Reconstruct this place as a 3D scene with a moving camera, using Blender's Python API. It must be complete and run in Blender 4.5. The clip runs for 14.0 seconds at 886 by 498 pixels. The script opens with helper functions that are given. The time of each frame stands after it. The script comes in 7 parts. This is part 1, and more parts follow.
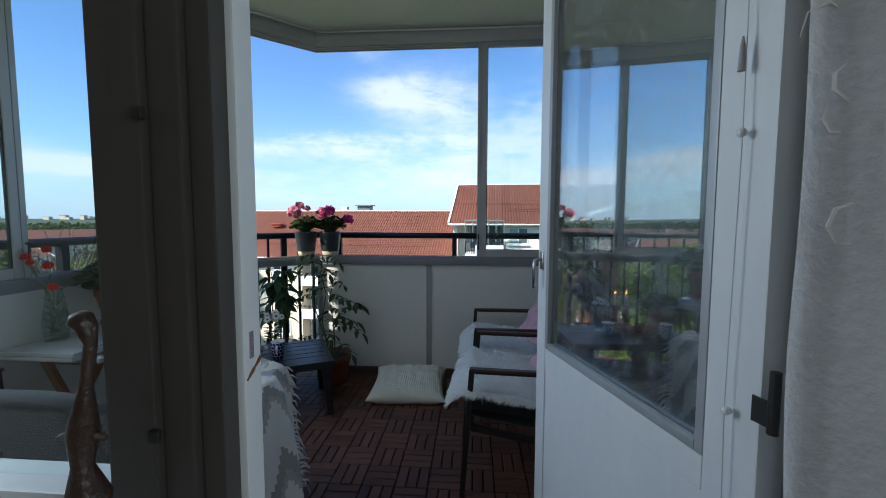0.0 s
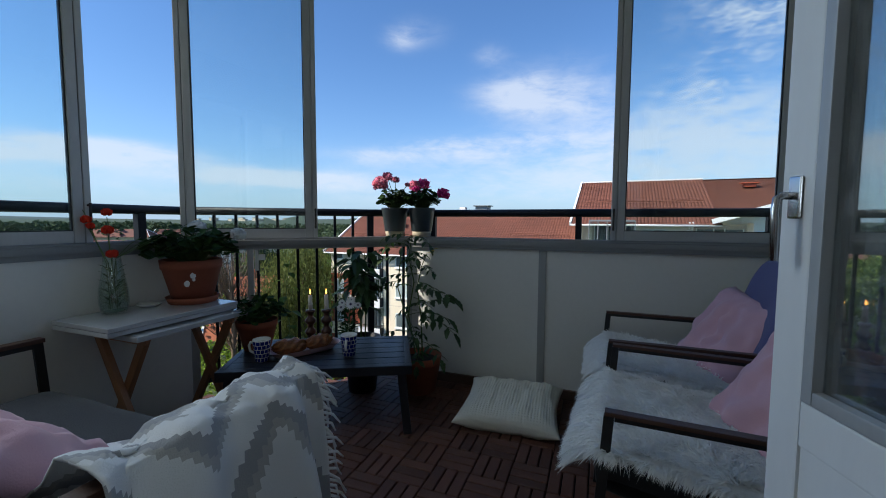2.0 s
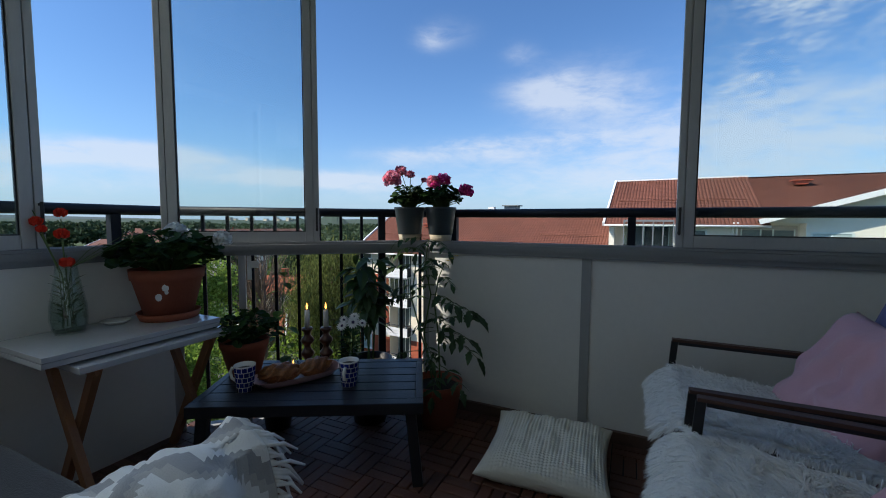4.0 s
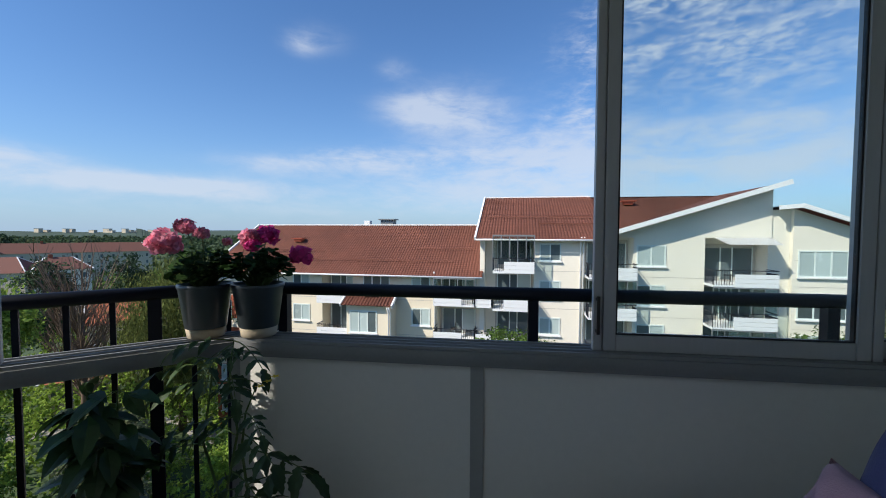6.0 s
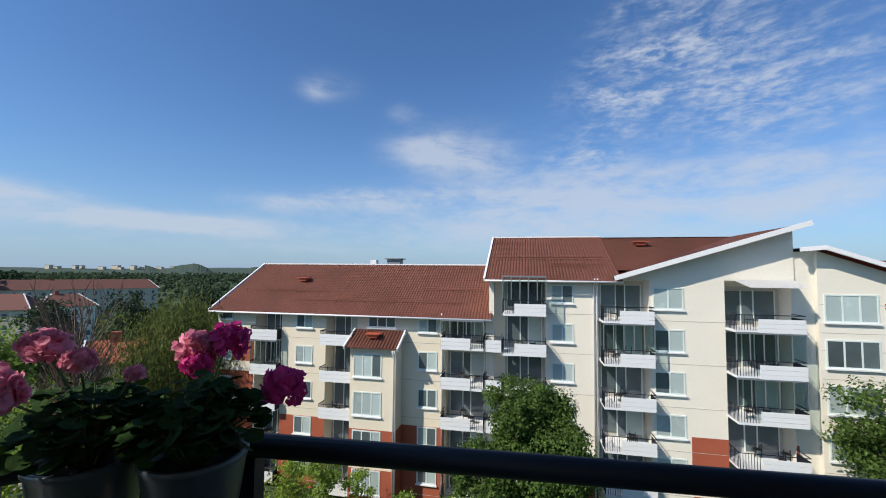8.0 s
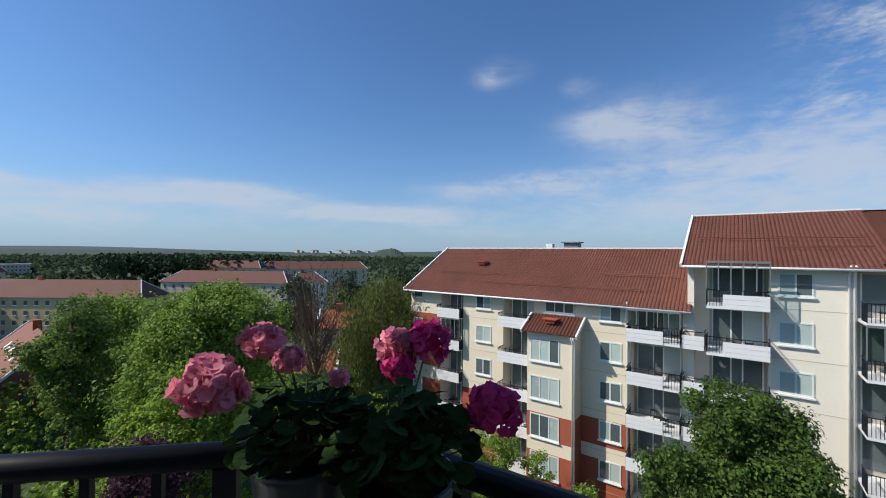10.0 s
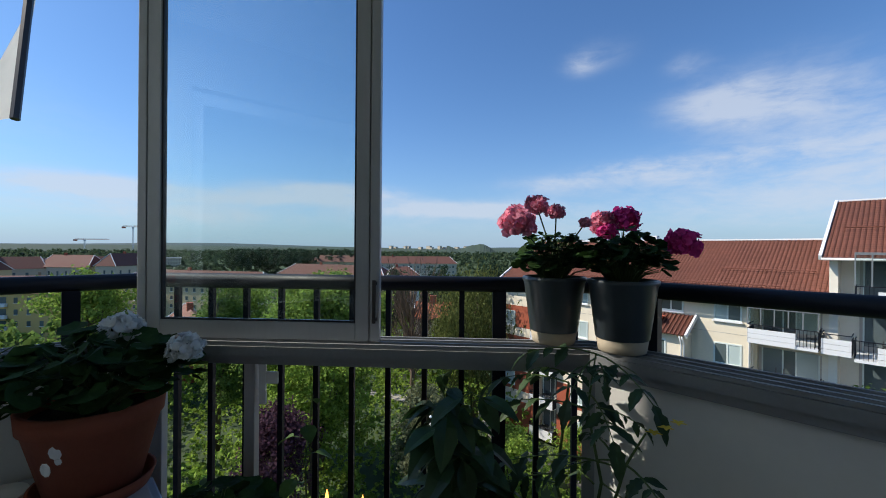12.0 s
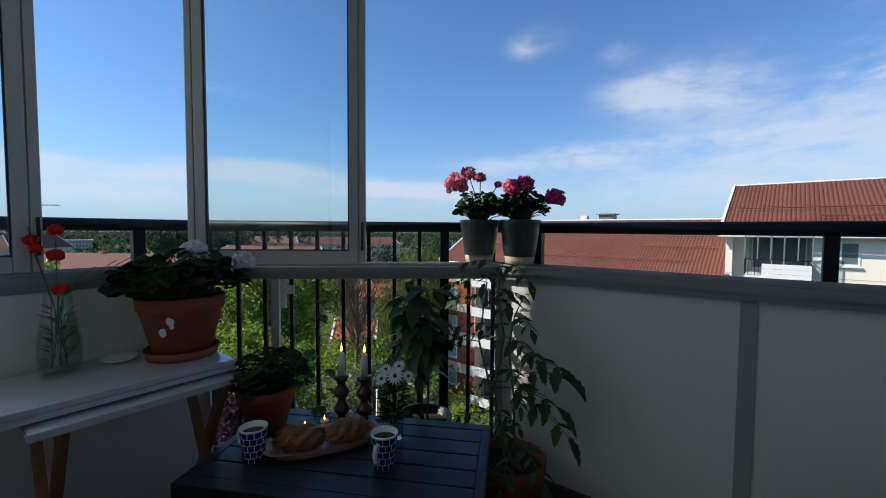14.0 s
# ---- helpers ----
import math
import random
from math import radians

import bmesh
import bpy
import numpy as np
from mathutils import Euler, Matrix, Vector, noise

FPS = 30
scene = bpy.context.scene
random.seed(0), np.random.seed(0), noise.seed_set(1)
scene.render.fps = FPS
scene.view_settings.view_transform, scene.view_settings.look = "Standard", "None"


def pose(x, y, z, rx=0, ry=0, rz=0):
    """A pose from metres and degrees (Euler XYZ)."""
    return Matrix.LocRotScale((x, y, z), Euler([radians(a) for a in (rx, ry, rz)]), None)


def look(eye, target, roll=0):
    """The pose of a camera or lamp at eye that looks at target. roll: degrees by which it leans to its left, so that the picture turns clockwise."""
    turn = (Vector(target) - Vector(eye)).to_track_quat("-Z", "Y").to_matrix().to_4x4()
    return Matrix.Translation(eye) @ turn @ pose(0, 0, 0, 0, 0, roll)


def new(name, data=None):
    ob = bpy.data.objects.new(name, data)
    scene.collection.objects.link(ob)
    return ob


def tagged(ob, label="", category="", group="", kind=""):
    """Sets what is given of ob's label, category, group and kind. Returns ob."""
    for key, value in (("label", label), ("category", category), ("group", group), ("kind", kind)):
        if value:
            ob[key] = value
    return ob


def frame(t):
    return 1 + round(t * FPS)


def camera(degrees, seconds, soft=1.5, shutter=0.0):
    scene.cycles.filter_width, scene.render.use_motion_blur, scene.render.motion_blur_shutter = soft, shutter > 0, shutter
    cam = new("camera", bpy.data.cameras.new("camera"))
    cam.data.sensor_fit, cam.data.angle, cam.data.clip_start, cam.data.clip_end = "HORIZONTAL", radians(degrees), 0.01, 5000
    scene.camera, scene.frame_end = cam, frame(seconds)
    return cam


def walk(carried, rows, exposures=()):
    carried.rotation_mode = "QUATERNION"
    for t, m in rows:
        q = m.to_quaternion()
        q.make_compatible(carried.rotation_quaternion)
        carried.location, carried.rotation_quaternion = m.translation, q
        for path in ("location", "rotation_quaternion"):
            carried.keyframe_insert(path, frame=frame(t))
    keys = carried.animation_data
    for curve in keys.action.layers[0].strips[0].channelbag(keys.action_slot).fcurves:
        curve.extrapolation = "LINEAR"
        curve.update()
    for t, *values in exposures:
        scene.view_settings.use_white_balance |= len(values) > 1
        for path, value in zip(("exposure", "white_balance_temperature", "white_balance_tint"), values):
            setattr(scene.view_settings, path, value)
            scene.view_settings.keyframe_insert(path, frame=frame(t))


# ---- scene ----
cam = camera(95.4, 14.0, 1.0)
PATH = [
    (0, (0.240, -0.007, 1.216), (0.088, 1.982, 1.068), 0.15),
    (0.5, (0.204, 0.236, 1.205), (-0.025, 2.217, 1.057), 0.45),
    (1, (0.186, 0.414, 1.177), (-0.183, 2.374, 1.032), 0.27),
    (1.5, (0.175, 0.566, 1.129), (-0.356, 2.489, 0.987), 0.36),
    (2, (0.199, 0.656, 1.034), (-0.518, 2.518, 0.895), 0.28),
    (4.5, (0.077, 1.183, 1.051), (-0.770, 2.989, 0.911), 0.29),
    (5, (0.086, 1.361, 1.127), (-0.558, 3.249, 0.990), 0.16),
    (5.5, (0.054, 1.534, 1.218), (-0.381, 3.482, 1.099), 0.18),
    (6, (-0.035, 1.745, 1.300), (-0.307, 3.724, 1.219), 0.22),
    (6.5, (-0.142, 1.943, 1.348), (-0.312, 3.936, 1.338), 0.54),
    (7, (-0.215, 2.138, 1.395), (-0.354, 4.132, 1.474), 0.40),
    (9.5, (-0.464, 2.563, 1.460), (-1.352, 4.353, 1.524), 0.73),
    (10, (-0.487, 2.583, 1.459), (-1.577, 4.259, 1.480), 0.54),
    (10.5, (-0.497, 2.497, 1.419), (-1.734, 4.068, 1.420), 0.42),
    (11, (-0.528, 2.357, 1.348), (-1.864, 3.845, 1.344), 0.40),
    (11.5, (-0.514, 2.154, 1.255), (-1.913, 3.583, 1.252), 0.45),
    (12, (-0.460, 2.003, 1.195), (-1.888, 3.402, 1.191), 0.50),
    (12.5, (-0.410, 1.848, 1.160), (-1.843, 3.243, 1.143), 0.41),
    (13, (-0.358, 1.714, 1.100), (-1.765, 3.135, 1.062), 0.46),
    (13.5, (-0.229, 1.612, 1.076), (-1.567, 3.097, 1.013), 0.34),
    (14, (-0.100, 1.520, 1.076), (-1.316, 3.105, 0.978), 0.40),
]
EXPOSURES = [(0.0, 0.80), (1.0, 0.58), (2.0, 0.38), (5.0, 0.24), (7.0, 0.04), (9.5, -0.14), (10.5, -0.10), (12.0, 0.08), (14.0, 0.18)]
walk(cam, [(t, look(eye, aim, lean)) for t, eye, aim, lean in PATH], EXPOSURES)

# ---- daylight ----
SUN_EL = radians(43)
TO_SUN = Vector((-0.75, -0.66, math.tan(SUN_EL))).normalized()


def build_world():
    world = bpy.data.worlds.new("sky")
    scene.world = world
    world.use_nodes = True
    nt = world.node_tree
    nt.nodes.clear()
    N, L = nt.nodes.new, nt.links.new
    out, bg = N("ShaderNodeOutputWorld"), N("ShaderNodeBackground")
    sky = N("ShaderNodeTexSky")
    sky.sky_type, sky.sun_disc = "NISHITA", False
    sky.sun_elevation = SUN_EL
    sky.sun_rotation = math.atan2(TO_SUN.x, TO_SUN.y)
    sky.air_density, sky.dust_density, sky.ozone_density = 1.0, 0.6, 2.0
    bg.inputs["Strength"].default_value = 0.113
    tc = N("ShaderNodeTexCoord")
    sep = N("ShaderNodeSeparateXYZ")
    L(tc.outputs["Generated"], sep.inputs[0])

    def m(op, a, b=None, c=None):
        n = N("ShaderNodeMath")
        n.operation = op
        for i, v in enumerate((a, b, c)):
            if v is None:
                continue
            if isinstance(v, (int, float)):
                n.inputs[i].default_value = v
            else:
                L(v, n.inputs[i])
        return n.outputs[0]

    # azimuth (left positive, 0 straight out over the front rail) and elevation, in radians
    az = m("ARCTAN2", m("MULTIPLY", sep.outputs[0], -1.0), sep.outputs[1])
    el = m("ARCSINE", sep.outputs[2])
    comb = N("ShaderNodeCombineXYZ")
    L(az, comb.inputs[0])
    L(m("MULTIPLY", el, 2.0), comb.inputs[1])

    def fbm(scale, detail, rough, stretch, off):
        mp = N("ShaderNodeMapping")
        mp.inputs["Scale"].default_value = stretch
        mp.inputs["Location"].default_value = (off, off * 0.7, 0)
        mp.inputs["Rotation"].default_value = (0, 0, radians(-7))
        L(comb.outputs[0], mp.inputs[0])
        n = N("ShaderNodeTexNoise")
        n.inputs["Scale"].default_value, n.inputs["Detail"].default_value = scale, detail
        n.inputs["Roughness"].default_value, n.inputs["Distortion"].default_value = rough, 0.4
        L(mp.outputs[0], n.inputs["Vector"])
        return n.outputs["Fac"]

    def blob(a, e, wa, we, gain):
        da = m("DIVIDE", m("SUBTRACT", az, radians(a)), radians(wa))
        de = m("DIVIDE", m("SUBTRACT", el, radians(e)), radians(we))
        d2 = m("ADD", m("MULTIPLY", da, da), m("MULTIPLY", de, de))
        return m("MULTIPLY", m("EXPONENT", m("MULTIPLY", d2, -1.0)), gain)

    wisps = fbm(4.2, 10, 0.6, (1.0, 1.9, 1), 3.1)
    fine = fbm(15, 9, 0.62, (0.95, 1.2, 1), 7.7)
    crisp = fbm(34, 8, 0.62, (0.9, 1.3, 1), 1.7)

    def total(rows):
        amount = None
        for b in rows:
            g = blob(*b)
            amount = g if amount is None else m("ADD", amount, g)
        return amount

    def span(v, lo, hi):
        return m("MINIMUM", m("MAXIMUM", m("DIVIDE", m("SUBTRACT", v, lo), hi - lo), 0.0), 1.0)
    # smooth drawn-out veils, and a field of small broken puffs
    veil = m("MULTIPLY", m("MULTIPLY", total(CLOUDS), 1.12), span(m("ADD", m("MULTIPLY", wisps, 0.60), m("MULTIPLY", fine, 0.40)), 0.25, 0.60))
    flock = m("MULTIPLY", total(FLOCKS), m("MULTIPLY", span(m("ADD", m("MULTIPLY", fine, 0.6), m("MULTIPLY", crisp, 0.4)), 0.38, 0.62), span(wisps, 0.22, 0.55)))
    dens = m("ADD", veil, flock)
    ramp = N("ShaderNodeMapRange")
    ramp.interpolation_type = "SMOOTHSTEP"
    ramp.inputs["From Min"].default_value, ramp.inputs["From Max"].default_value = 0.0, 1.15
    ramp.inputs["To Max"].default_value = 0.72
    L(dens, ramp.inputs["Value"])
    mix = N("ShaderNodeMix")
    mix.data_type = "RGBA"
    L(ramp.outputs[0], mix.inputs["Factor"])
    tint = N("ShaderNodeMix")
    tint.data_type, tint.blend_type = "RGBA", "MULTIPLY"
    tint.inputs["Factor"].default_value = 1.0
    L(sky.outputs[0], tint.inputs["A"])
    tint.inputs["B"].default_value = (0.635, 0.945, 1.28, 1)
    # pale blue air low over the land
    air = N("ShaderNodeMix")
    air.data_type = "RGBA"
    L(m("MINIMUM", m("MULTIPLY", m("EXPONENT", m("MULTIPLY", el, -1.0 / radians(6.5))), 0.82), 0.82), air.inputs["Factor"])
    L(tint.outputs["Result"], air.inputs["A"])
    air.inputs["B"].default_value = (3.3, 4.5, 6.1, 1)
    L(air.outputs["Result"], mix.inputs["A"])
    mix.inputs["B"].default_value = (5.3, 5.85, 6.8, 1)
    L(mix.outputs["Result"], bg.inputs["Color"])
    L(bg.outputs[0], out.inputs[0])


# azimuth, elevation, half widths (degrees), amount
CLOUDS = [(22, 4.0, 60, 3.0, 0.52), (-8, 8.0, 26, 3.6, 0.95), (29, 8.9, 8, 1.3, 0.75), (16, 9.8, 6, 1.4, 0.6), (11.0, 16.6, 6.0, 2.4, 1.0), (3.5, 15.4, 7.5, 2.8, 0.85), (27, 23.5, 2.4, 1.5, 0.6), (24, 24.2, 4.0, 2.0, 0.3),
          (14.6, 21.6, 2.4, 1.4, 0.5), (49, 5.4, 8, 1.0, 0.6), (62, 7.3, 8.5, 1.2, 2.1), (70, 6.2, 6, 0.9, 0.7), (41, 5.4, 10, 1.1, 1.15), (85, 6.4, 9, 1.1, 1.9), (81, 3.8, 16, 1.7, 0.75),
          (-12, 11.5, 13, 2.8, 0.9), (-33, 12.0, 9, 1.6, 0.7), (-33, 8.5, 10, 2.4, 0.7), (6, 19.5, 8, 2.5, 0.3), (-60, 14, 20, 6, 0.7), (120, 12, 30, 5, 0.6), (180, 30, 60, 15, 0.6)]
FLOCKS = [(-19, 28.5, 6.5, 4.5, 0.95), (-16.5, 22.0, 8.0, 4.5, 1.1), (-10.5, 15.6, 5.0, 2.0, 1.0), (-29, 19.0, 9.5, 4.6, 0.75), (-26, 28, 8, 6, 0.6), (-40, 22, 12, 7, 0.5), (5, 10.5, 10, 2.0, 0.35), (21, 10.3, 6, 1.4, 0.45)]
build_world()
# fill lamps added indoors: at the glass beside the facade, on the sky's bright side, and at an unseen room window
for name, place, way, w, h, power in (("side_fill_light", (-1.865, 1.02, 1.70), (1.0, -0.52, -0.22), 0.70, 1.40, 10.4), ("room_fill_light", (3.085, -1.8, 1.55), (-1.0, 0.0, 0.0), 1.5, 1.2, 20)):
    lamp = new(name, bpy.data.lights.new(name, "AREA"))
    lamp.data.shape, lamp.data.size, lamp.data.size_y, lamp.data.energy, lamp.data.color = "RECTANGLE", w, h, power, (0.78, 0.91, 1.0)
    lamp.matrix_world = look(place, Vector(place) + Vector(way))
sun = new("sun", bpy.data.lights.new("sun", "SUN"))
sun.data.energy, sun.data.angle, sun.data.color = 5.0, radians(0.53), (1.0, 0.92, 0.80)
sun.matrix_world = look((0, 0, 30), Vector((0, 0, 30)) - TO_SUN)


# ---- small modelling tools ----
def part(name, bm, material, parent=None, label="", smooth=False):
    me = bpy.data.meshes.new(name)
    bm.to_mesh(me)
    bm.free()
    return mesh_part(name, me, material, parent, label, smooth)


def mesh_part(name, me, material, parent=None, label="", smooth=False):
    if smooth:
        me.polygons.foreach_set("use_smooth", [True] * len(me.polygons))
    for mt in (material if isinstance(material, (list, tuple)) else [material]):
        me.materials.append(mt)
    ob = new(name, me)
    ob.parent = parent
    if label:
        tagged(ob, label)
    return ob


def thing(name, label, category, m=None, group="", kind=""):
    ob = new(name)
    ob.empty_display_size = 0.1
    if m is not None:
        ob.matrix_basis = m
    return tagged(ob, label, category, group, kind)


def box(bm, x0, y0, z0, x1, y1, z1, bevel=0.0, m=None):
    g = bmesh.ops.create_cube(bm, size=1.0)
    vs = g["verts"]
    for v in vs:
        v.co = Vector(((x0 + x1) / 2 + v.co.x * (x1 - x0), (y0 + y1) / 2 + v.co.y * (y1 - y0), (z0 + z1) / 2 + v.co.z * (z1 - z0)))
    if bevel:
        es = list({e for v in vs for e in v.link_edges})
        r = bmesh.ops.bevel(bm, geom=es, offset=bevel, segments=2, profile=0.7, affect="EDGES")
        vs = list({v for f in r["faces"] for v in f.verts} | {v for v in vs if v.is_valid})
    if m is not None:
        bmesh.ops.transform(bm, matrix=m, verts=vs)
    return vs


def boxed(x0, y0, z0, x1, y1, z1, bevel=0.0):
    bm = bmesh.new()
    box(bm, x0, y0, z0, x1, y1, z1, bevel)
    return bm


def lathe(profile, seg=32, bm=None, m=None):
    """Turn (radius, height) pairs round z."""
    bm = bm or bmesh.new()
    rings = []
    for r, z in profile:
        if r < 1e-5:
            rings.append([bm.verts.new((0, 0, z))])
        else:
            rings.append([bm.verts.new((r * math.cos(2 * math.pi * i / seg), r * math.sin(2 * math.pi * i / seg), z)) for i in range(seg)])
    for a, b in zip(rings, rings[1:]):
        for i in range(seg):
            q = [a[i % len(a)], a[(i + 1) % len(a)], b[(i + 1) % len(b)], b[i % len(b)]]
            q = list(dict.fromkeys(q))
            if len(q) > 2:
                bm.faces.new(q)
    if m is not None:
        bmesh.ops.transform(bm, matrix=m, verts=[v for r in rings for v in r])
    return bm


def tube(points, radius, seg=8, bm=None, cap=True):
    """A round bar along points; radius is a number or one number a point."""
    bm = bm or bmesh.new()
    pts = [Vector(p) for p in points]
    rings = []
    side = None
    for i, p in enumerate(pts):
        d = (pts[min(i + 1, len(pts) - 1)] - pts[max(i - 1, 0)]).normalized()
        if side is None:
            side = d.orthogonal().normalized()
        side = (side - d * side.dot(d)).normalized()
        up = d.cross(side)
        r = radius if isinstance(radius, (int, float)) else radius[i]
        rings.append([bm.verts.new(p + side * (r * math.cos(2 * math.pi * k / seg)) + up * (r * math.sin(2 * math.pi * k / seg))) for k in range(seg)])
    for a, b in zip(rings, rings[1:]):
        for k in range(seg):
            bm.faces.new((a[k], a[(k + 1) % seg], b[(k + 1) % seg], b[k]))
    if cap:
        bm.faces.new(rings[0][::-1])
        bm.faces.new(rings[-1])
    return bm


def bar(bm, a, b, w, h, bevel=0.0, up=(0, 0, 1)):
    """A straight bar of rectangular section from a to b; w across, h along up."""
    a, b = Vector(a), Vector(b)
    d = (b - a)
    n = d.length
    d.normalize()
    s = d.cross(Vector(up)).normalized()
    u = s.cross(d)
    m = Matrix((d, s, u)).transposed().to_4x4()
    m.translation = a
    return box(bm, 0, -w / 2, -h / 2, n, w / 2, h / 2, bevel, m)


def prism(poly, z0, z1, bm=None):
    bm = bm or bmesh.new()
    lo = [bm.verts.new((x, y, z0)) for x, y in poly]
    hi = [bm.verts.new((x, y, z1)) for x, y in poly]
    n = len(poly)
    bm.faces.new(lo[::-1])
    bm.faces.new(hi)
    for i in range(n):
        bm.faces.new((lo[i], lo[(i + 1) % n], hi[(i + 1) % n], hi[i]))
    bmesh.ops.recalc_face_normals(bm, faces=bm.faces[:])
    return bm


def offset_line(line, d):
    """Shift an open polyline sideways by d (to its left is positive), corners mitred."""
    pts = [Vector(p).to_2d() for p in line]
    out = []
    for i, p in enumerate(pts):
        n = []
        for a, b in ((i - 1, i), (i, i + 1)):
            if a >= 0 and b < len(pts):
                e = (pts[b] - pts[a]).normalized()
                n.append(Vector((-e.y, e.x)))
        if len(n) == 1:
            out.append(p + n[0] * d)
        else:
            h = (n[0] + n[1]).normalized()
            out.append(p + h * (d / h.dot(n[0])))
    return out


def ribbon(line, d0, d1, z0, z1, bm=None):
    """A strip of rectangular section that follows a plan polyline between two side offsets."""
    a, b = offset_line(line, d0), offset_line(line, d1)
    return prism([tuple(p) for p in a] + [tuple(p) for p in reversed(b)], z0, z1, bm)


def grid_mesh(nu, nv, f, bm=None, wrap=False):
    bm = bm or bmesh.new()
    vs = [[bm.verts.new(f(i / nu, j / nv)) for j in range(nv + 1)] for i in range(nu + 1)]
    for i in range(nu):
        for j in range(nv):
            bm.faces.new((vs[i][j], vs[i + 1][j], vs[i + 1][j + 1], vs[i][j + 1]))
    return bm


# ---- materials ----
def material(name, color, rough=0.6, metal=0.0, scale=8.0, vary=0.15, fine=60.0, bump=0.1, coat=0.0, spec=0.5, island=0.0, ob_random=0.0,
             trans=0.0, coords="Object", stretch=(1, 1, 1), grime=0.0, sheen=0.0):
    mt = bpy.data.materials.new(name)
    mt.use_nodes = True
    nt = mt.node_tree
    nt.nodes.clear()
    N, L = nt.nodes.new, nt.links.new
    out, bs = N("ShaderNodeOutputMaterial"), N("ShaderNodeBsdfPrincipled")
    L(bs.outputs[0], out.inputs[0])
    bs.inputs["Roughness"].default_value, bs.inputs["Metallic"].default_value = rough, metal
    bs.inputs["Coat Weight"].default_value = coat
    bs.inputs["Specular IOR Level"].default_value = spec
    bs.inputs["Sheen Weight"].default_value = sheen
    tc, mp = N("ShaderNodeTexCoord"), N("ShaderNodeMapping")
    mp.inputs["Scale"].default_value = stretch
    L(tc.outputs[coords], mp.inputs[0])

    def noise_at(s, d):
        n = N("ShaderNodeTexNoise")
        n.inputs["Scale"].default_value, n.inputs["Detail"].default_value = s, d
        L(mp.outputs[0], n.inputs["Vector"])
        return n.outputs["Fac"]

    big, small = noise_at(scale, 4), noise_at(fine, 5)

    def math_node(op, a, b):
        n = N("ShaderNodeMath")
        n.operation = op
        for i, v in enumerate((a, b)):
            if isinstance(v, (int, float)):
                n.inputs[i].default_value = v
            else:
                L(v, n.inputs[i])
        return n.outputs[0]

    val = math_node("ADD", math_node("MULTIPLY", math_node("SUBTRACT", big, 0.5), vary * 2.2), math_node("MULTIPLY", math_node("SUBTRACT", small, 0.5), vary * 1.6))
    if island:
        g = N("ShaderNodeNewGeometry")
        val = math_node("ADD", val, math_node("MULTIPLY", math_node("SUBTRACT", g.outputs["Random Per Island"], 0.5), island))
    if ob_random:
        g = N("ShaderNodeObjectInfo")
        val = math_node("ADD", val, math_node("MULTIPLY", math_node("SUBTRACT", g.outputs["Random"], 0.5), ob_random))
    hsv = N("ShaderNodeHueSaturation")
    hsv.inputs["Color"].default_value = (*color, 1)
    L(math_node("ADD", val, 1.0), hsv.inputs["Value"])
    col = hsv.outputs[0]
    if grime:
        r = N("ShaderNodeMapRange")
        r.inputs["From Min"].default_value, r.inputs["From Max"].default_value = 0.52, 0.75
        r.inputs["To Max"].default_value = grime
        L(noise_at(scale * 0.35, 7), r.inputs["Value"])
        mx = N("ShaderNodeMix")
        mx.data_type = "RGBA"
        L(r.outputs[0], mx.inputs["Factor"])
        L(col, mx.inputs["A"])
        mx.inputs["B"].default_value = (color[0] * 0.45, color[1] * 0.42, color[2] * 0.36, 1)
        col = mx.outputs["Result"]
    L(col, bs.inputs["Base Color"])
    L(math_node("ADD", math_node("MULTIPLY", math_node("SUBTRACT", big, 0.5), 0.2), rough), bs.inputs["Roughness"])
    if bump:
        b = N("ShaderNodeBump")
        b.inputs["Strength"].default_value, b.inputs["Distance"].default_value = bump, 0.01
        L(small, b.inputs["Height"])
        L(b.outputs[0], bs.inputs["Normal"])
    if trans:
        tr, mix = N("ShaderNodeBsdfTranslucent"), N("ShaderNodeMixShader")
        L(col, tr.inputs["Color"])
        mix.inputs[0].default_value = trans
        L(bs.outputs[0], mix.inputs[1])
        L(tr.outputs[0], mix.inputs[2])
        L(mix.outputs[0], out.inputs[0])
    return mt


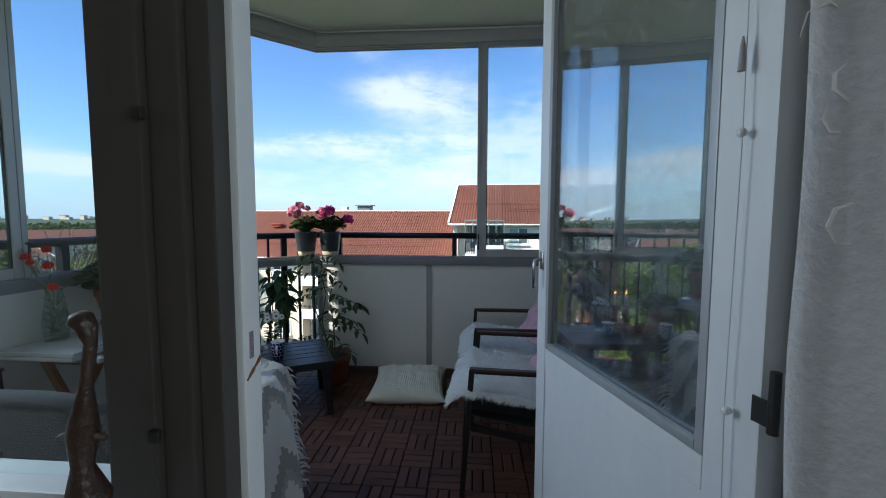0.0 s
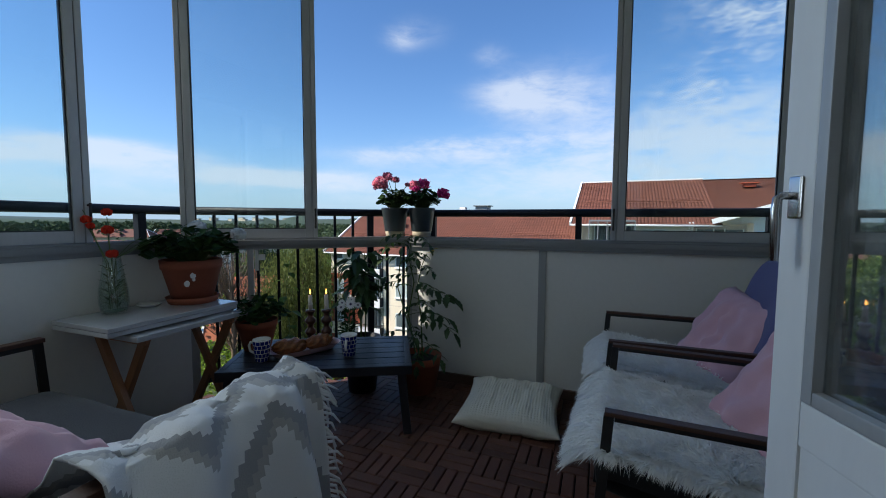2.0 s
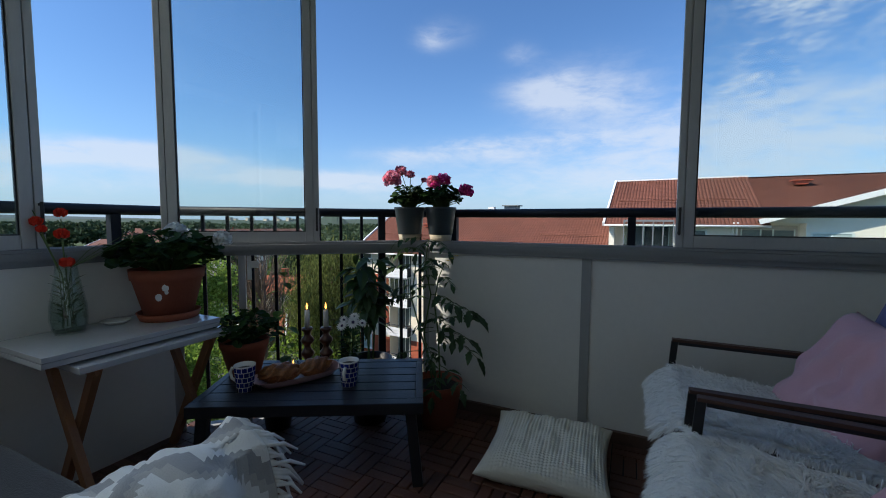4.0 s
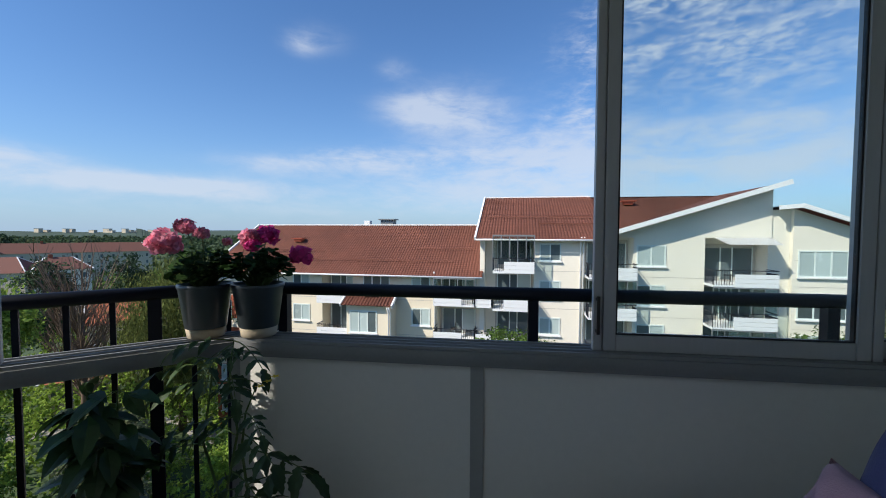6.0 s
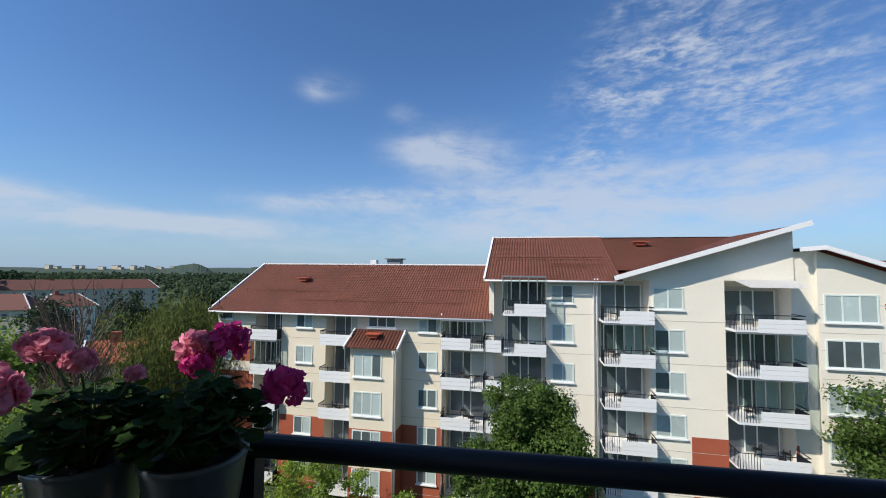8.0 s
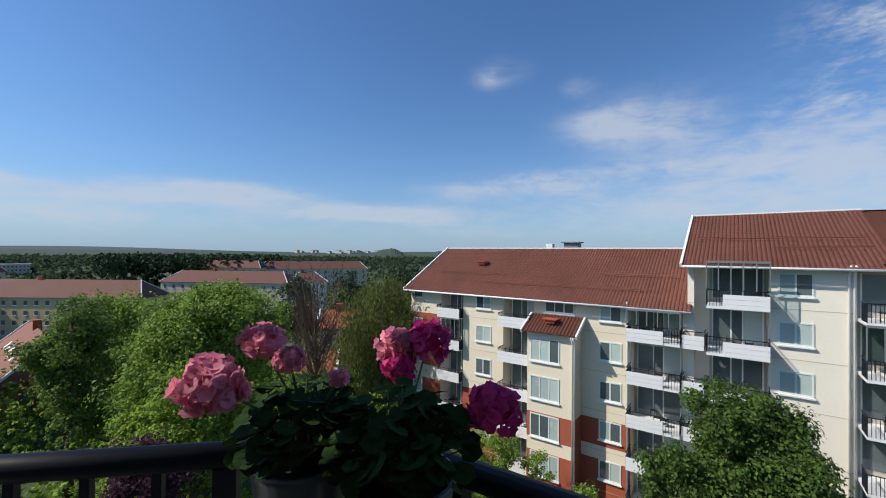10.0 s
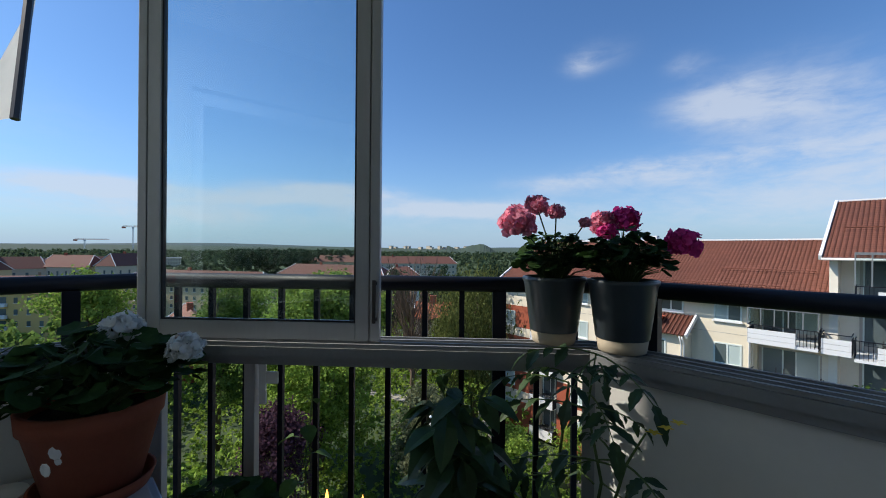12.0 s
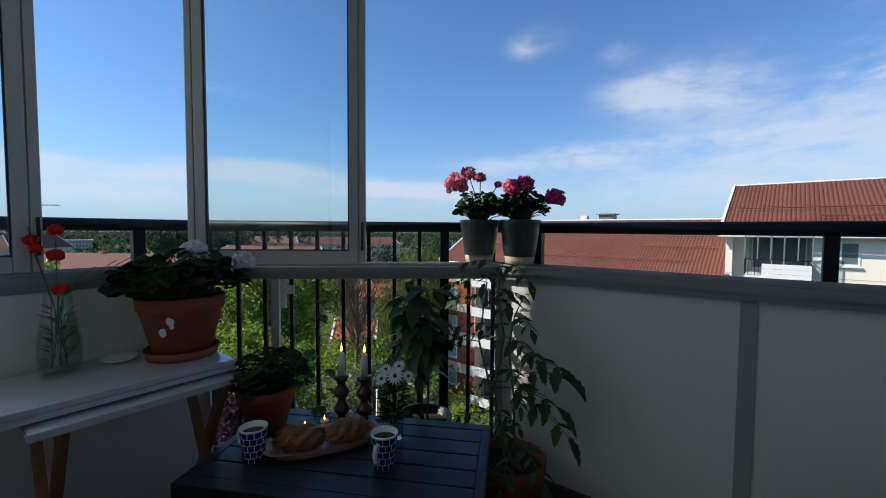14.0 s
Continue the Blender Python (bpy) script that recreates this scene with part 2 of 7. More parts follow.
def glass_material(name, tint=(0.93, 0.97, 0.96), gloss=1.0, dust=0.0):
    """Thin pane: clear with a Fresnel reflection, and dried drops and dust where given."""
    mt = bpy.data.materials.new(name)
    mt.use_nodes = True
    nt = mt.node_tree
    nt.nodes.clear()
    N, L = nt.nodes.new, nt.links.new
    out, mix, tr, gl, fr = N("ShaderNodeOutputMaterial"), N("ShaderNodeMixShader"), N("ShaderNodeBsdfTransparent"), N("ShaderNodeBsdfGlossy"), N("ShaderNodeLayerWeight")
    tr.inputs["Color"].default_value = (*tint, 1)
    gl.inputs["Roughness"].default_value = 0.0
    pw, mm = N("ShaderNodeMath"), N("ShaderNodeMath")
    pw.operation, mm.operation = "POWER", "MULTIPLY_ADD"
    pw.inputs[1].default_value = 5.0
    mm.inputs[1].default_value, mm.inputs[2].default_value = 0.9, 0.04 * gloss
    mm.use_clamp = True
    L(fr.outputs["Facing"], pw.inputs[0])
    L(pw.outputs[0], mm.inputs[0])
    L(mm.outputs[0], mix.inputs[0])
    L(tr.outputs[0], mix.inputs[1])
    L(gl.outputs[0], mix.inputs[2])
    L(mix.outputs[0], out.inputs[0])
    if dust:
        tc, df, coat = N("ShaderNodeTexCoord"), N("ShaderNodeBsdfDiffuse"), N("ShaderNodeMixShader")
        df.inputs["Color"].default_value = (0.55, 0.56, 0.56, 1)
        spots, haze, rg = N("ShaderNodeTexNoise"), N("ShaderNodeTexNoise"), N("ShaderNodeMapRange")
        spots.inputs["Scale"].default_value, spots.inputs["Detail"].default_value = 38, 6
        haze.inputs["Scale"].default_value, haze.inputs["Detail"].default_value = 4, 4
        rg.inputs["From Min"].default_value, rg.inputs["From Max"].default_value = 0.47, 0.66
        rg.inputs["To Min"].default_value, rg.inputs["To Max"].default_value = 0.15 * dust, dust
        ml_ = N("ShaderNodeMath")
        ml_.operation = "MULTIPLY"
        for n in (spots, haze):
            L(tc.outputs["Object"], n.inputs["Vector"])
        L(spots.outputs["Fac"], rg.inputs["Value"])
        L(rg.outputs[0], ml_.inputs[0])
        L(haze.outputs["Fac"], ml_.inputs[1])
        L(ml_.outputs[0], coat.inputs[0])
        L(mix.outputs[0], coat.inputs[1])
        L(df.outputs[0], coat.inputs[2])
        L(coat.outputs[0], out.inputs[0])
    return mt


M_PANEL = material("parapet_laminate", (0.67, 0.67, 0.645), 0.45, scale=1.5, vary=0.05, fine=40, bump=0.03)
M_STRIP = material("grey_strip", (0.30, 0.31, 0.31), 0.5, scale=3, vary=0.06, bump=0.02)
# brown frame wood, darkened in the colour for the backlit room side
M_DARKFRAME = material("dark_brown_backlit_wood", (0.06, 0.052, 0.045), 0.5, scale=3, vary=0.15, fine=30, bump=0.15, grime=0.25, stretch=(1, 1, 0.2))
# darker, rougher copy of aluminium for the sill track
M_TRACK = material("dark_aluminium", (0.24, 0.25, 0.26), 0.6, metal=0.2, scale=4, vary=0.12, fine=90, bump=0.05)
M_ALU = material("aluminium", (0.42, 0.43, 0.44), 0.45, metal=0.25, scale=4, vary=0.08, fine=90, bump=0.03, stretch=(1, 1, 0.2))
M_SEAL = material("black_seal", (0.02, 0.02, 0.022), 0.6, vary=0.1)
M_RAIL = material("rail_paint", (0.009, 0.011, 0.018), 0.5, scale=5, vary=0.2, bump=0.04, spec=0.22)
M_CEIL = material("painted_concrete", (0.76, 0.75, 0.70), 0.85, scale=1.2, vary=0.07, fine=70, bump=0.25, grime=0.12)
M_SLAB = material("concrete", (0.3, 0.3, 0.29), 0.9, scale=2, vary=0.15, bump=0.3)
M_SLAT = material("stained_acacia", (0.11, 0.043, 0.026), 0.62, scale=7, vary=0.22, fine=60, bump=0.2, ob_random=0.5, island=0.0, stretch=(1, 6, 1), coords="Object")
M_SLAT2 = material("stained_acacia_field", (0.11, 0.043, 0.026), 0.62, scale=7, vary=0.22, fine=60, bump=0.2, island=0.5)
M_BASE = material("dark_plastic_grid", (0.012, 0.010, 0.010), 0.8, vary=0.2)
M_SKIRT = material("brown_skirting", (0.09, 0.05, 0.035), 0.6, vary=0.15)
M_WHITEWOOD = material("white_painted_wood", (0.78, 0.79, 0.79), 0.42, scale=2.5, vary=0.06, fine=30, bump=0.08, grime=0.15, stretch=(1, 1, 0.25))
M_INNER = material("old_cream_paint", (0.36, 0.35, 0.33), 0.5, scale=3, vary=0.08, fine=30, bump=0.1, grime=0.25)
M_STUCCO = material("rendered_wall", (0.60, 0.56, 0.48), 0.9, scale=2, vary=0.1, fine=55, bump=0.6)
M_ROOM = material("room_wall_paint", (0.74, 0.73, 0.70), 0.85, scale=1, vary=0.05, bump=0.05)
M_PARQUET = material("oak_floor", (0.25, 0.15, 0.08), 0.5, scale=3, vary=0.2, bump=0.05)
M_GLASS = glass_material("clear_glass")
M_GLASS_DOOR = glass_material("double_glazing", (0.90, 0.95, 0.96), 9.0, 0.26)
M_CHROME = material("worn_chrome", (0.55, 0.55, 0.56), 0.25, metal=1.0, vary=0.08, bump=0.02)
M_DARKMETAL = material("dark_steel", (0.05, 0.047, 0.045), 0.45, metal=0.6, vary=0.15, bump=0.05)
M_CORD = material("white_cord", (0.62, 0.61, 0.58), 0.8, vary=0.08)
M_LACE = material("white_lace", (0.85, 0.85, 0.86), 0.9, scale=18, vary=0.12, fine=120, bump=0.5, trans=0.35)


# ---- balcony shell ----
# plan of the parapet's inner sill edge: front right, front corner, side corner, facade
EDGE = [(1.30, 3.02), (-0.945, 3.022), (-1.865, 2.19), (-1.87, 0.65)]
C1, C2 = Vector(EDGE[1]), Vector(EDGE[2])
SILL_LO, SILL_HI, HEAD_LO, HEAD_HI = 0.890, 0.93, 2.50, 2.615
# offsets are measured along the outline's right-hand normal, which points out of the balcony
OUT = -1.0


def outl(d):
    return [tuple(p) for p in offset_line(EDGE, OUT * d)]


def seg_frame(i, off=0.0):
    """Pose whose x runs along edge i (from facade side towards the front right), y points outwards."""
    a, b = (Vector(p) for p in (outl(off)[i + 1], outl(off)[i]))
    d = (b - a).normalized()
    n = Vector((-d.y, d.x))
    m = Matrix(((d.x, n.x, 0, a.x), (d.y, n.y, 0, a.y), (0, 0, 1, 0), (0, 0, 0, 1)))
    return m, (b - a).length


FLOOR_POLY = [(1.34, 0.65)] + [tuple(p) for p in outl(0.18)]
FLOOR_POLY[1] = (1.34, FLOOR_POLY[1][1])
floor = tagged(part("floor", prism(FLOOR_POLY, -0.22, -0.03), M_SLAB), "concrete balcony slab under brown wooden deck tiles", "floor", kind="structure")
ceiling = tagged(part("ceiling", prism(FLOOR_POLY, 2.615, 2.80), M_CEIL), "off-white painted concrete balcony ceiling with damp marks", "ceiling", kind="structure")

# parapet panels
wall_front = tagged(part("wall_front", boxed(-0.945, 3.055, 0.03, 1.30, 3.08, SILL_LO + 0.004), M_PANEL), "off-white smooth laminate parapet panel with grey strip", "parapet", kind="structure")
part("cover_strip", boxed(-0.122, 3.049, 0.06, -0.079, 3.0545, SILL_LO), M_STRIP, wall_front, "narrow grey cover strip")
tagged(part("baseboard", boxed(-0.935, 3.035, -0.005, 1.30, 3.0545, 0.055), M_SKIRT), "dark brown skirting along the parapet foot", "skirting", kind="structure")
wall_side = tagged(part("wall_side", boxed(-1.915, 0.65, 0.0, -1.885, 2.20, SILL_LO + 0.004), M_PANEL), "white smooth parapet panel at the side", "parapet", kind="structure")
wall_right = tagged(part("wall_right", boxed(1.30, 0.65, -0.03, 1.42, 3.2, 2.615), M_STUCCO), "pale rendered side wall of the balcony", "wall", kind="structure")

# sliding glazing: sill track, head track, corner posts, sashes
track = thing("sill_track", "grey aluminium sill track with three grooves under sliding glass", "window track", kind="structure")
part("track", ribbon(EDGE, 0.0, OUT * 0.12, SILL_LO, SILL_HI - 0.012), M_TRACK, track)
for d in (0.004, 0.038, 0.072, 0.106):
    part("runner", ribbon(EDGE, OUT * d, OUT * (d + 0.008), SILL_HI - 0.011, SILL_HI), M_TRACK, track)
part("lower_profile", ribbon(EDGE, OUT * 0.012, OUT * 0.034, SILL_LO - 0.024, SILL_LO - 0.001), M_TRACK, track)
head = thing("head_track", "grey aluminium head track of the sliding glass under the ceiling", "window track", kind="structure")
bm = ribbon(EDGE, 0.0, OUT * 0.12, HEAD_LO + 0.035, HEAD_LO + 0.075)
for d in (0.0, 0.038, 0.076, 0.112):
    ribbon(EDGE, OUT * d, OUT * (d + 0.008), HEAD_LO, HEAD_LO + 0.034, bm)
ribbon(EDGE, OUT * 0.03, OUT * 0.15, HEAD_LO + 0.0755, HEAD_HI - 0.002, bm)
part("track", bm, M_ALU, head)
tagged(part("cable", tube([(1.25, 2.99, 2.58), (0.2, 2.985, 2.575), (-0.90, 2.99, 2.585), (-1.82, 2.17, 2.595), (-1.83, 0.7, 2.585)], 0.006, 6), M_CORD, None, "", True), "thin white cable along the ceiling edge", "cable")


def corner_post(x, y, turn):
    t = thing("corner_post", "grey aluminium post at the parapet corner", "post", pose(x, y, 0, 0, 0, turn), "parapet corner posts", "structure")
    part("post", boxed(-0.022, -0.022, -0.03, 0.022, 0.022, SILL_LO, 0.004), M_ALU, t)


corner_post(-0.965, 3.075, 20)
corner_post(-1.905, 2.235, 60)


def sash(m, x0, x1, off, label, handle_side=0):
    """One sliding glass sash between x0 and x1 along its track."""
    t = thing("window_sash", label, "window", m @ pose(x0, off, 0), "sliding glass sashes", "structure")
    w, z0, z1 = x1 - x0, SILL_HI + 0.002, HEAD_LO + 0.03
    bm = bmesh.new()
    for a, b in ((0, 0.026), (0.030, 0.068), (w - 0.068, w - 0.030), (w - 0.026, w)):
        box(bm, a, -0.013, z0, b, 0.013, z1, 0.003)
    for a in (0.026, w - 0.030):
        box(bm, a, -0.004, z0, a + 0.004, 0.004, z1)
    box(bm, 0.0685, -0.011, z0, w - 0.0685, 0.011, z0 + 0.05, 0.003)
    box(bm, 0.0685, -0.011, z1 - 0.06, w - 0.0685, 0.011, z1, 0.003)
    f = part("sash_frame", bm, M_ALU, t)
    bm = bmesh.new()
    for a in (0.0688, w - 0.0738):
        box(bm, a, -0.007, z0 + 0.0505, a + 0.005, 0.007, z1 - 0.0605)
    box(bm, 0.074, -0.007, z0 + 0.0505, w - 0.074, 0.007, z0 + 0.0555)
    part("gasket", bm, M_SEAL, t)
    g = part("pane", boxed(0.0745, -0.002, z0 + 0.056, w - 0.0745, 0.002, z1 - 0.0615), M_GLASS, t)
    g.visible_shadow = False
    if handle_side:
        x = w - 0.012 if handle_side > 0 else 0.012
        bm = bmesh.new()
        box(bm, x - 0.006, -0.024, 0.99, x + 0.006, -0.0115, 1.0, 0.002)
        box(bm, x - 0.006, -0.024, 1.09, x + 0.006, -0.0115, 1.1, 0.002)
        box(bm, x - 0.005, -0.03, 0.985, x + 0.005, -0.0245, 1.105, 0.002)
        part("pull_handle", bm, M_DARKMETAL, t, "small black pull handle")
    return t


mf, lf = seg_frame(0)
mc, lc = seg_frame(1)
ml, ll = seg_frame(2)
X0 = -0.945
sash(mf, 0.262 - X0, 1.065 - X0, 0.045, "clear glass sliding sash in a grey aluminium frame, closed part of the front", -1)
sash(mf, 1.01 - X0, 1.29 - X0 + 0.38, 0.08, "clear glass sliding sash in a grey aluminium frame, parked behind another")
sash(mc, -0.040, 0.672, 0.045, "clear glass sliding sash in a grey aluminium frame over the railing", 1)
sash(ml, 0.48, 1.112, 0.03, "clear glass sliding sash in a grey aluminium frame at the side", 1)
sash(ml, 0.02, 0.52, 0.065, "clear glass sliding sash in a grey aluminium frame next to the facade")

# railing outside the glazing
railing = thing("railing", "black painted steel balcony railing with upright bars", "railing", kind="structure")
RAIL_OFF, RAIL_Z = 0.165, 1.085
pts = outl(RAIL_OFF)
for i, (a, b) in enumerate(zip(pts, pts[1:])):
    part("handrail", tube([(*a, RAIL_Z), (*b, RAIL_Z)], 0.0235, 14), M_RAIL, railing, "", True)
part("lower_rail", ribbon(EDGE, OUT * (RAIL_OFF - 0.02), OUT * (RAIL_OFF + 0.02), 0.07, 0.10), M_RAIL, railing)


def upright(m, x, w, d, z0=0.0):
    part("upright", boxed(x - w / 2, -d / 2, z0, x + w / 2, d / 2, RAIL_Z - 0.02), M_RAIL, railing).matrix_basis = m


mr, lr = seg_frame(1, RAIL_OFF)
n_bars = 11
for k in range(n_bars + 1):
    if k == n_bars - 2:
        upright(mr, 0.06 + k * (lr - 0.12) / n_bars, 0.04, 0.03, -0.1)
    else:
        upright(mr, 0.06 + k * (lr - 0.12) / n_bars, 0.016, 0.016, 0.1)
mr0, lr0 = seg_frame(0, RAIL_OFF)
for x in (-0.845, 0.088, 1.02):
    upright(mr0, x - pts[1][0], 0.035, 0.035, -0.1)
mr2, lr2 = seg_frame(2, RAIL_OFF)
for x in (2.05 - 0.65, 0.55):
    upright(mr2, x, 0.04, 0.04, -0.1)
bracket = thing("bracket", "pale metal bracket under the sill track", "bracket", mc @ pose(0.33, 0.05, 0))
bm = bmesh.new()
box(bm, -0.010, -0.004, 0.74, 0.010, 0.004, 0.862, 0.002)
box(bm, 0.0105, -0.004, 0.80, 0.045, 0.004, 0.835, 0.002)
part("plate", bm, M_WHITEWOOD, bracket)
tagged(part("sill_post", boxed(-0.016, -0.014, -0.03, 0.016, 0.014, SILL_LO - 0.025, 0.003), M_ALU), "pale grey metal post under the sill track", "post", kind="structure").matrix_basis = mc @ pose(0.297, 0.05, 0)

# ---- own facade, door frame, window and the dim room behind ----
# out of view, walls and slab reach x -3.57 and z 6.5 to block sun
WALL = [(-3.57, -15.6, -1.62, 6.5), (1.02, -15.6, 5.0, 6.5), (-1.62, 2.22, 1.02, 6.5), (-1.62, -15.6, 1.02, -0.22)]
facade = thing("wall_facade", "pale rendered outer wall of the own apartment building", "wall", kind="structure")
for x0, z0, x1, z1 in WALL:
    part("wall", boxed(x0, 0.35, z0, x1, 0.65, z1), M_STUCCO, facade)
part("wall", boxed(-1.62, 0.42, -0.2195, -0.31, 0.65, 0.72), M_STUCCO, facade)
part("wall", boxed(0.86, 0.42, -0.2195, 1.02, 0.65, 2.2195), M_STUCCO, facade)
part("wall", boxed(-3.57, -9.0, -15.6, -3.3, 0.349, 6.5), M_STUCCO, facade)
part("roof_slab", boxed(-3.57, -9.0, 6.501, 5.0, 0.8, 6.7), M_SLAB, facade)
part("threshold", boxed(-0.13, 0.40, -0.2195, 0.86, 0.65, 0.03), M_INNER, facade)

room = thing("wall_room", "dim plain room behind the balcony door", "room", kind="structure")
part("wall", boxed(-3.2, -4.2, 0.0, -3.1, 0.349, 2.6), M_ROOM, room)
for y0, z0, y1, z1 in [(-4.2, 0.0, -2.6, 2.6), (-1.0, 0.0, 0.349, 2.6), (-2.6, 0.0, -1.0, 0.9), (-2.6, 2.2, -1.0, 2.6)]:
    part("wall", boxed(3.1, y0, z0, 3.2, y1, z1), M_ROOM, room)
part("wall", boxed(-3.2, -4.3, 0.0, 3.2, -4.201, 2.6), M_ROOM, room)
# unseen window, invented to give the room's fill lamp an opening
added_room_window = thing("added_window", "added unseen side window of the room, opening for the fill lamp", "window", kind="structure")
bm = bmesh.new()
for y0, z0, y1, z1 in [(-2.6, 0.9, -2.53, 2.2), (-1.07, 0.9, -1.0, 2.2), (-2.529, 0.9, -1.071, 0.97), (-2.529, 2.13, -1.071, 2.2)]:
    box(bm, 3.11, y0, z0, 3.19, y1, z1)
part("window_frame", bm, M_WHITEWOOD, added_room_window)
g = part("pane", boxed(3.148, -2.529, 0.971, 3.152, -1.071, 2.129), M_GLASS, added_room_window)
g.visible_shadow = False
part("room_floor", boxed(-3.2, -4.3, -0.05, 3.2, 0.349, -0.001), M_PARQUET, room)
part("room_ceiling", boxed(-3.2, -4.3, 2.6, 3.2, 0.349, 2.7), M_ROOM, room)
for x0, z0, x1, z1 in [(-3.1, 0, -1.62, 2.6), (1.02, 0, 3.1, 2.6), (-1.62, 2.22, 1.02, 2.6), (-1.62, 0, -0.31, 0.72)]:
    part("lining", boxed(x0, 0.32, z0, x1, 0.3495, z1), M_ROOM, room)

# mullion between window and door, stepped, and the door's own frame
mullion = thing("door_frame", "old cream painted wooden frame of door and window with strike plate", "door frame", kind="structure")
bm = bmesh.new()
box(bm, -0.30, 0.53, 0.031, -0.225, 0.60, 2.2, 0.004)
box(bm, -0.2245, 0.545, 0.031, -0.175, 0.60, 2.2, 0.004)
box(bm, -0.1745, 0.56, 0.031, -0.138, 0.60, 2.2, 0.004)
part("mullion", bm, M_DARKFRAME, mullion, "dark brown mullion with its backlit shade in the colour")
part("jamb", boxed(-0.30, 0.601, 0.031, -0.127, 0.652, 2.2, 0.004), M_WHITEWOOD, mullion)
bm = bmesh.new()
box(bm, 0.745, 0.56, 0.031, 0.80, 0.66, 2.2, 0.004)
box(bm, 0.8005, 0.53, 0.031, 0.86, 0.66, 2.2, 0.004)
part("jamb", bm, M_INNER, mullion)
part("head", boxed(-0.13, 0.54, 2.13, 0.744, 0.652, 2.219), M_WHITEWOOD, mullion)
bm = bmesh.new()
box(bm, -0.1275, 0.616, 0.985, -0.1255, 0.628, 1.03, 0.0005)
part("strike_plate", bm, M_CHROME, mullion, "small chrome strike plate")
M_RUST = material("rust_stain", (0.22, 0.09, 0.035), 0.8, scale=40, vary=0.3)
bm = bmesh.new()
for k in range(6):
    bar(bm, (-0.1262, 0.607 + 0.0068 * k, 0.952 + 0.0042 * k), (-0.1262, 0.6145 + 0.0068 * k, 0.957 + 0.0042 * k), 0.0012, 0.004 + 0.002 * (k % 3))
part("rust_streak", bm, M_RUST, mullion, "thin rust streak across white paint")
for z in (1.36, 0.90, 1.9):
    part("casement_catch", boxed(-0.228, 0.518, z - 0.009, -0.212, 0.5285, z + 0.009, 0.003), M_DARKMETAL, mullion, "small dark metal catch")

window = thing("window_1", "room window beside the balcony door with clear glass", "window", kind="structure")
bm = bmesh.new()
box(bm, -1.62, 0.54, 0.722, -1.55, 0.62, 2.2, 0.004)
box(bm, -1.549, 0.54, 0.722, -0.301, 0.62, 0.79, 0.004)
box(bm, -1.549, 0.54, 2.12, -0.301, 0.62, 2.2, 0.004)
part("window_frame", bm, M_WHITEWOOD, window)
g = part("pane", boxed(-1.549, 0.578, 0.791, -0.301, 0.584, 2.119), M_GLASS, window)
g.visible_shadow = False
part("window_sill", boxed(-1.62, 0.30, 0.722, -0.185, 0.529, 0.75, 0.004), M_WHITEWOOD, window)

# the open door leaf: x along the leaf from the hinge, y towards the room side face
HX, HY, DOOR_TURN = 0.735, 0.675, 106.4
door = thing("door_1", "white painted balcony door standing open, glazed above a plain panel", "door", pose(HX, HY, 0, 0, 0, DOOR_TURN), kind="structure")
DW = 0.83
bm = bmesh.new()
box(bm, 0.0, -0.028, 0.06, 0.105, 0.028, 2.13, 0.004)
box(bm, DW - 0.062, -0.028, 0.06, DW, 0.028, 2.13, 0.004)
box(bm, 0.1055, -0.028, 2.03, DW - 0.0625, 0.028, 2.13, 0.004)
box(bm, 0.1055, -0.024, 0.06, DW - 0.0625, 0.024, 0.695, 0.003)
box(bm, 0.1055, -0.028, 0.6955, DW - 0.0625, 0.028, 0.765, 0.004)
part("leaf", bm, M_WHITEWOOD, door)
bm = bmesh.new()
for s in (-1, 1):
    a, b = sorted((s * 0.012, s * 0.029))
    box(bm, 0.1058, a, 0.7655, 0.125, b, 2.0295, 0.003)
    box(bm, DW - 0.082, a, 0.7655, DW - 0.0628, b, 2.0295, 0.003)
    box(bm, 0.1255, a, 0.7655, DW - 0.0825, b, 0.787, 0.003)
    box(bm, 0.1255, a, 2.008, DW - 0.0825, b, 2.0295, 0.003)
part("glazing_bead", bm, M_ALU, door, "grey metal glazing bead")
for y in (-0.009, 0.009):
    g = part("pane", boxed(0.12, y - 0.002, 0.78, DW - 0.077, y + 0.002, 2.015), M_GLASS_DOOR, door)
    g.visible_shadow = False
bm = bmesh.new()
for s in (-1, 1):
    box(bm, DW - 0.044, s * 0.0285 if s > 0 else -0.034, 1.04, DW - 0.020, 0.034 if s > 0 else -0.0285, 1.105, 0.003)
    tube([(DW - 0.031, s * 0.034, 1.075), (DW - 0.031, s * 0.050, 1.075), (DW - 0.032, s * 0.058, 1.07), (DW - 0.034, s * 0.061, 1.055), (DW - 0.037, s * 0.061, 0.975)], 0.006, 10, bm)
part("door_handle", bm, M_CHROME, door, "worn chrome lever handle hanging down", True)
for z in (0.93, 1.75, 0.25):
    bm = lathe([(0, z - 0.05), (0.008, z - 0.05), (0.008, z - 0.001), (0.007, z), (0.008, z + 0.001), (0.008, z + 0.05), (0, z + 0.05)], 12, m=pose(-0.026, 0.034, 0))
    box(bm, -0.018, 0.029, z - 0.045, 0.012, 0.032, z - 0.002)
    part("hinge", bm, M_DARKMETAL, door, "dark steel lift-off hinge")


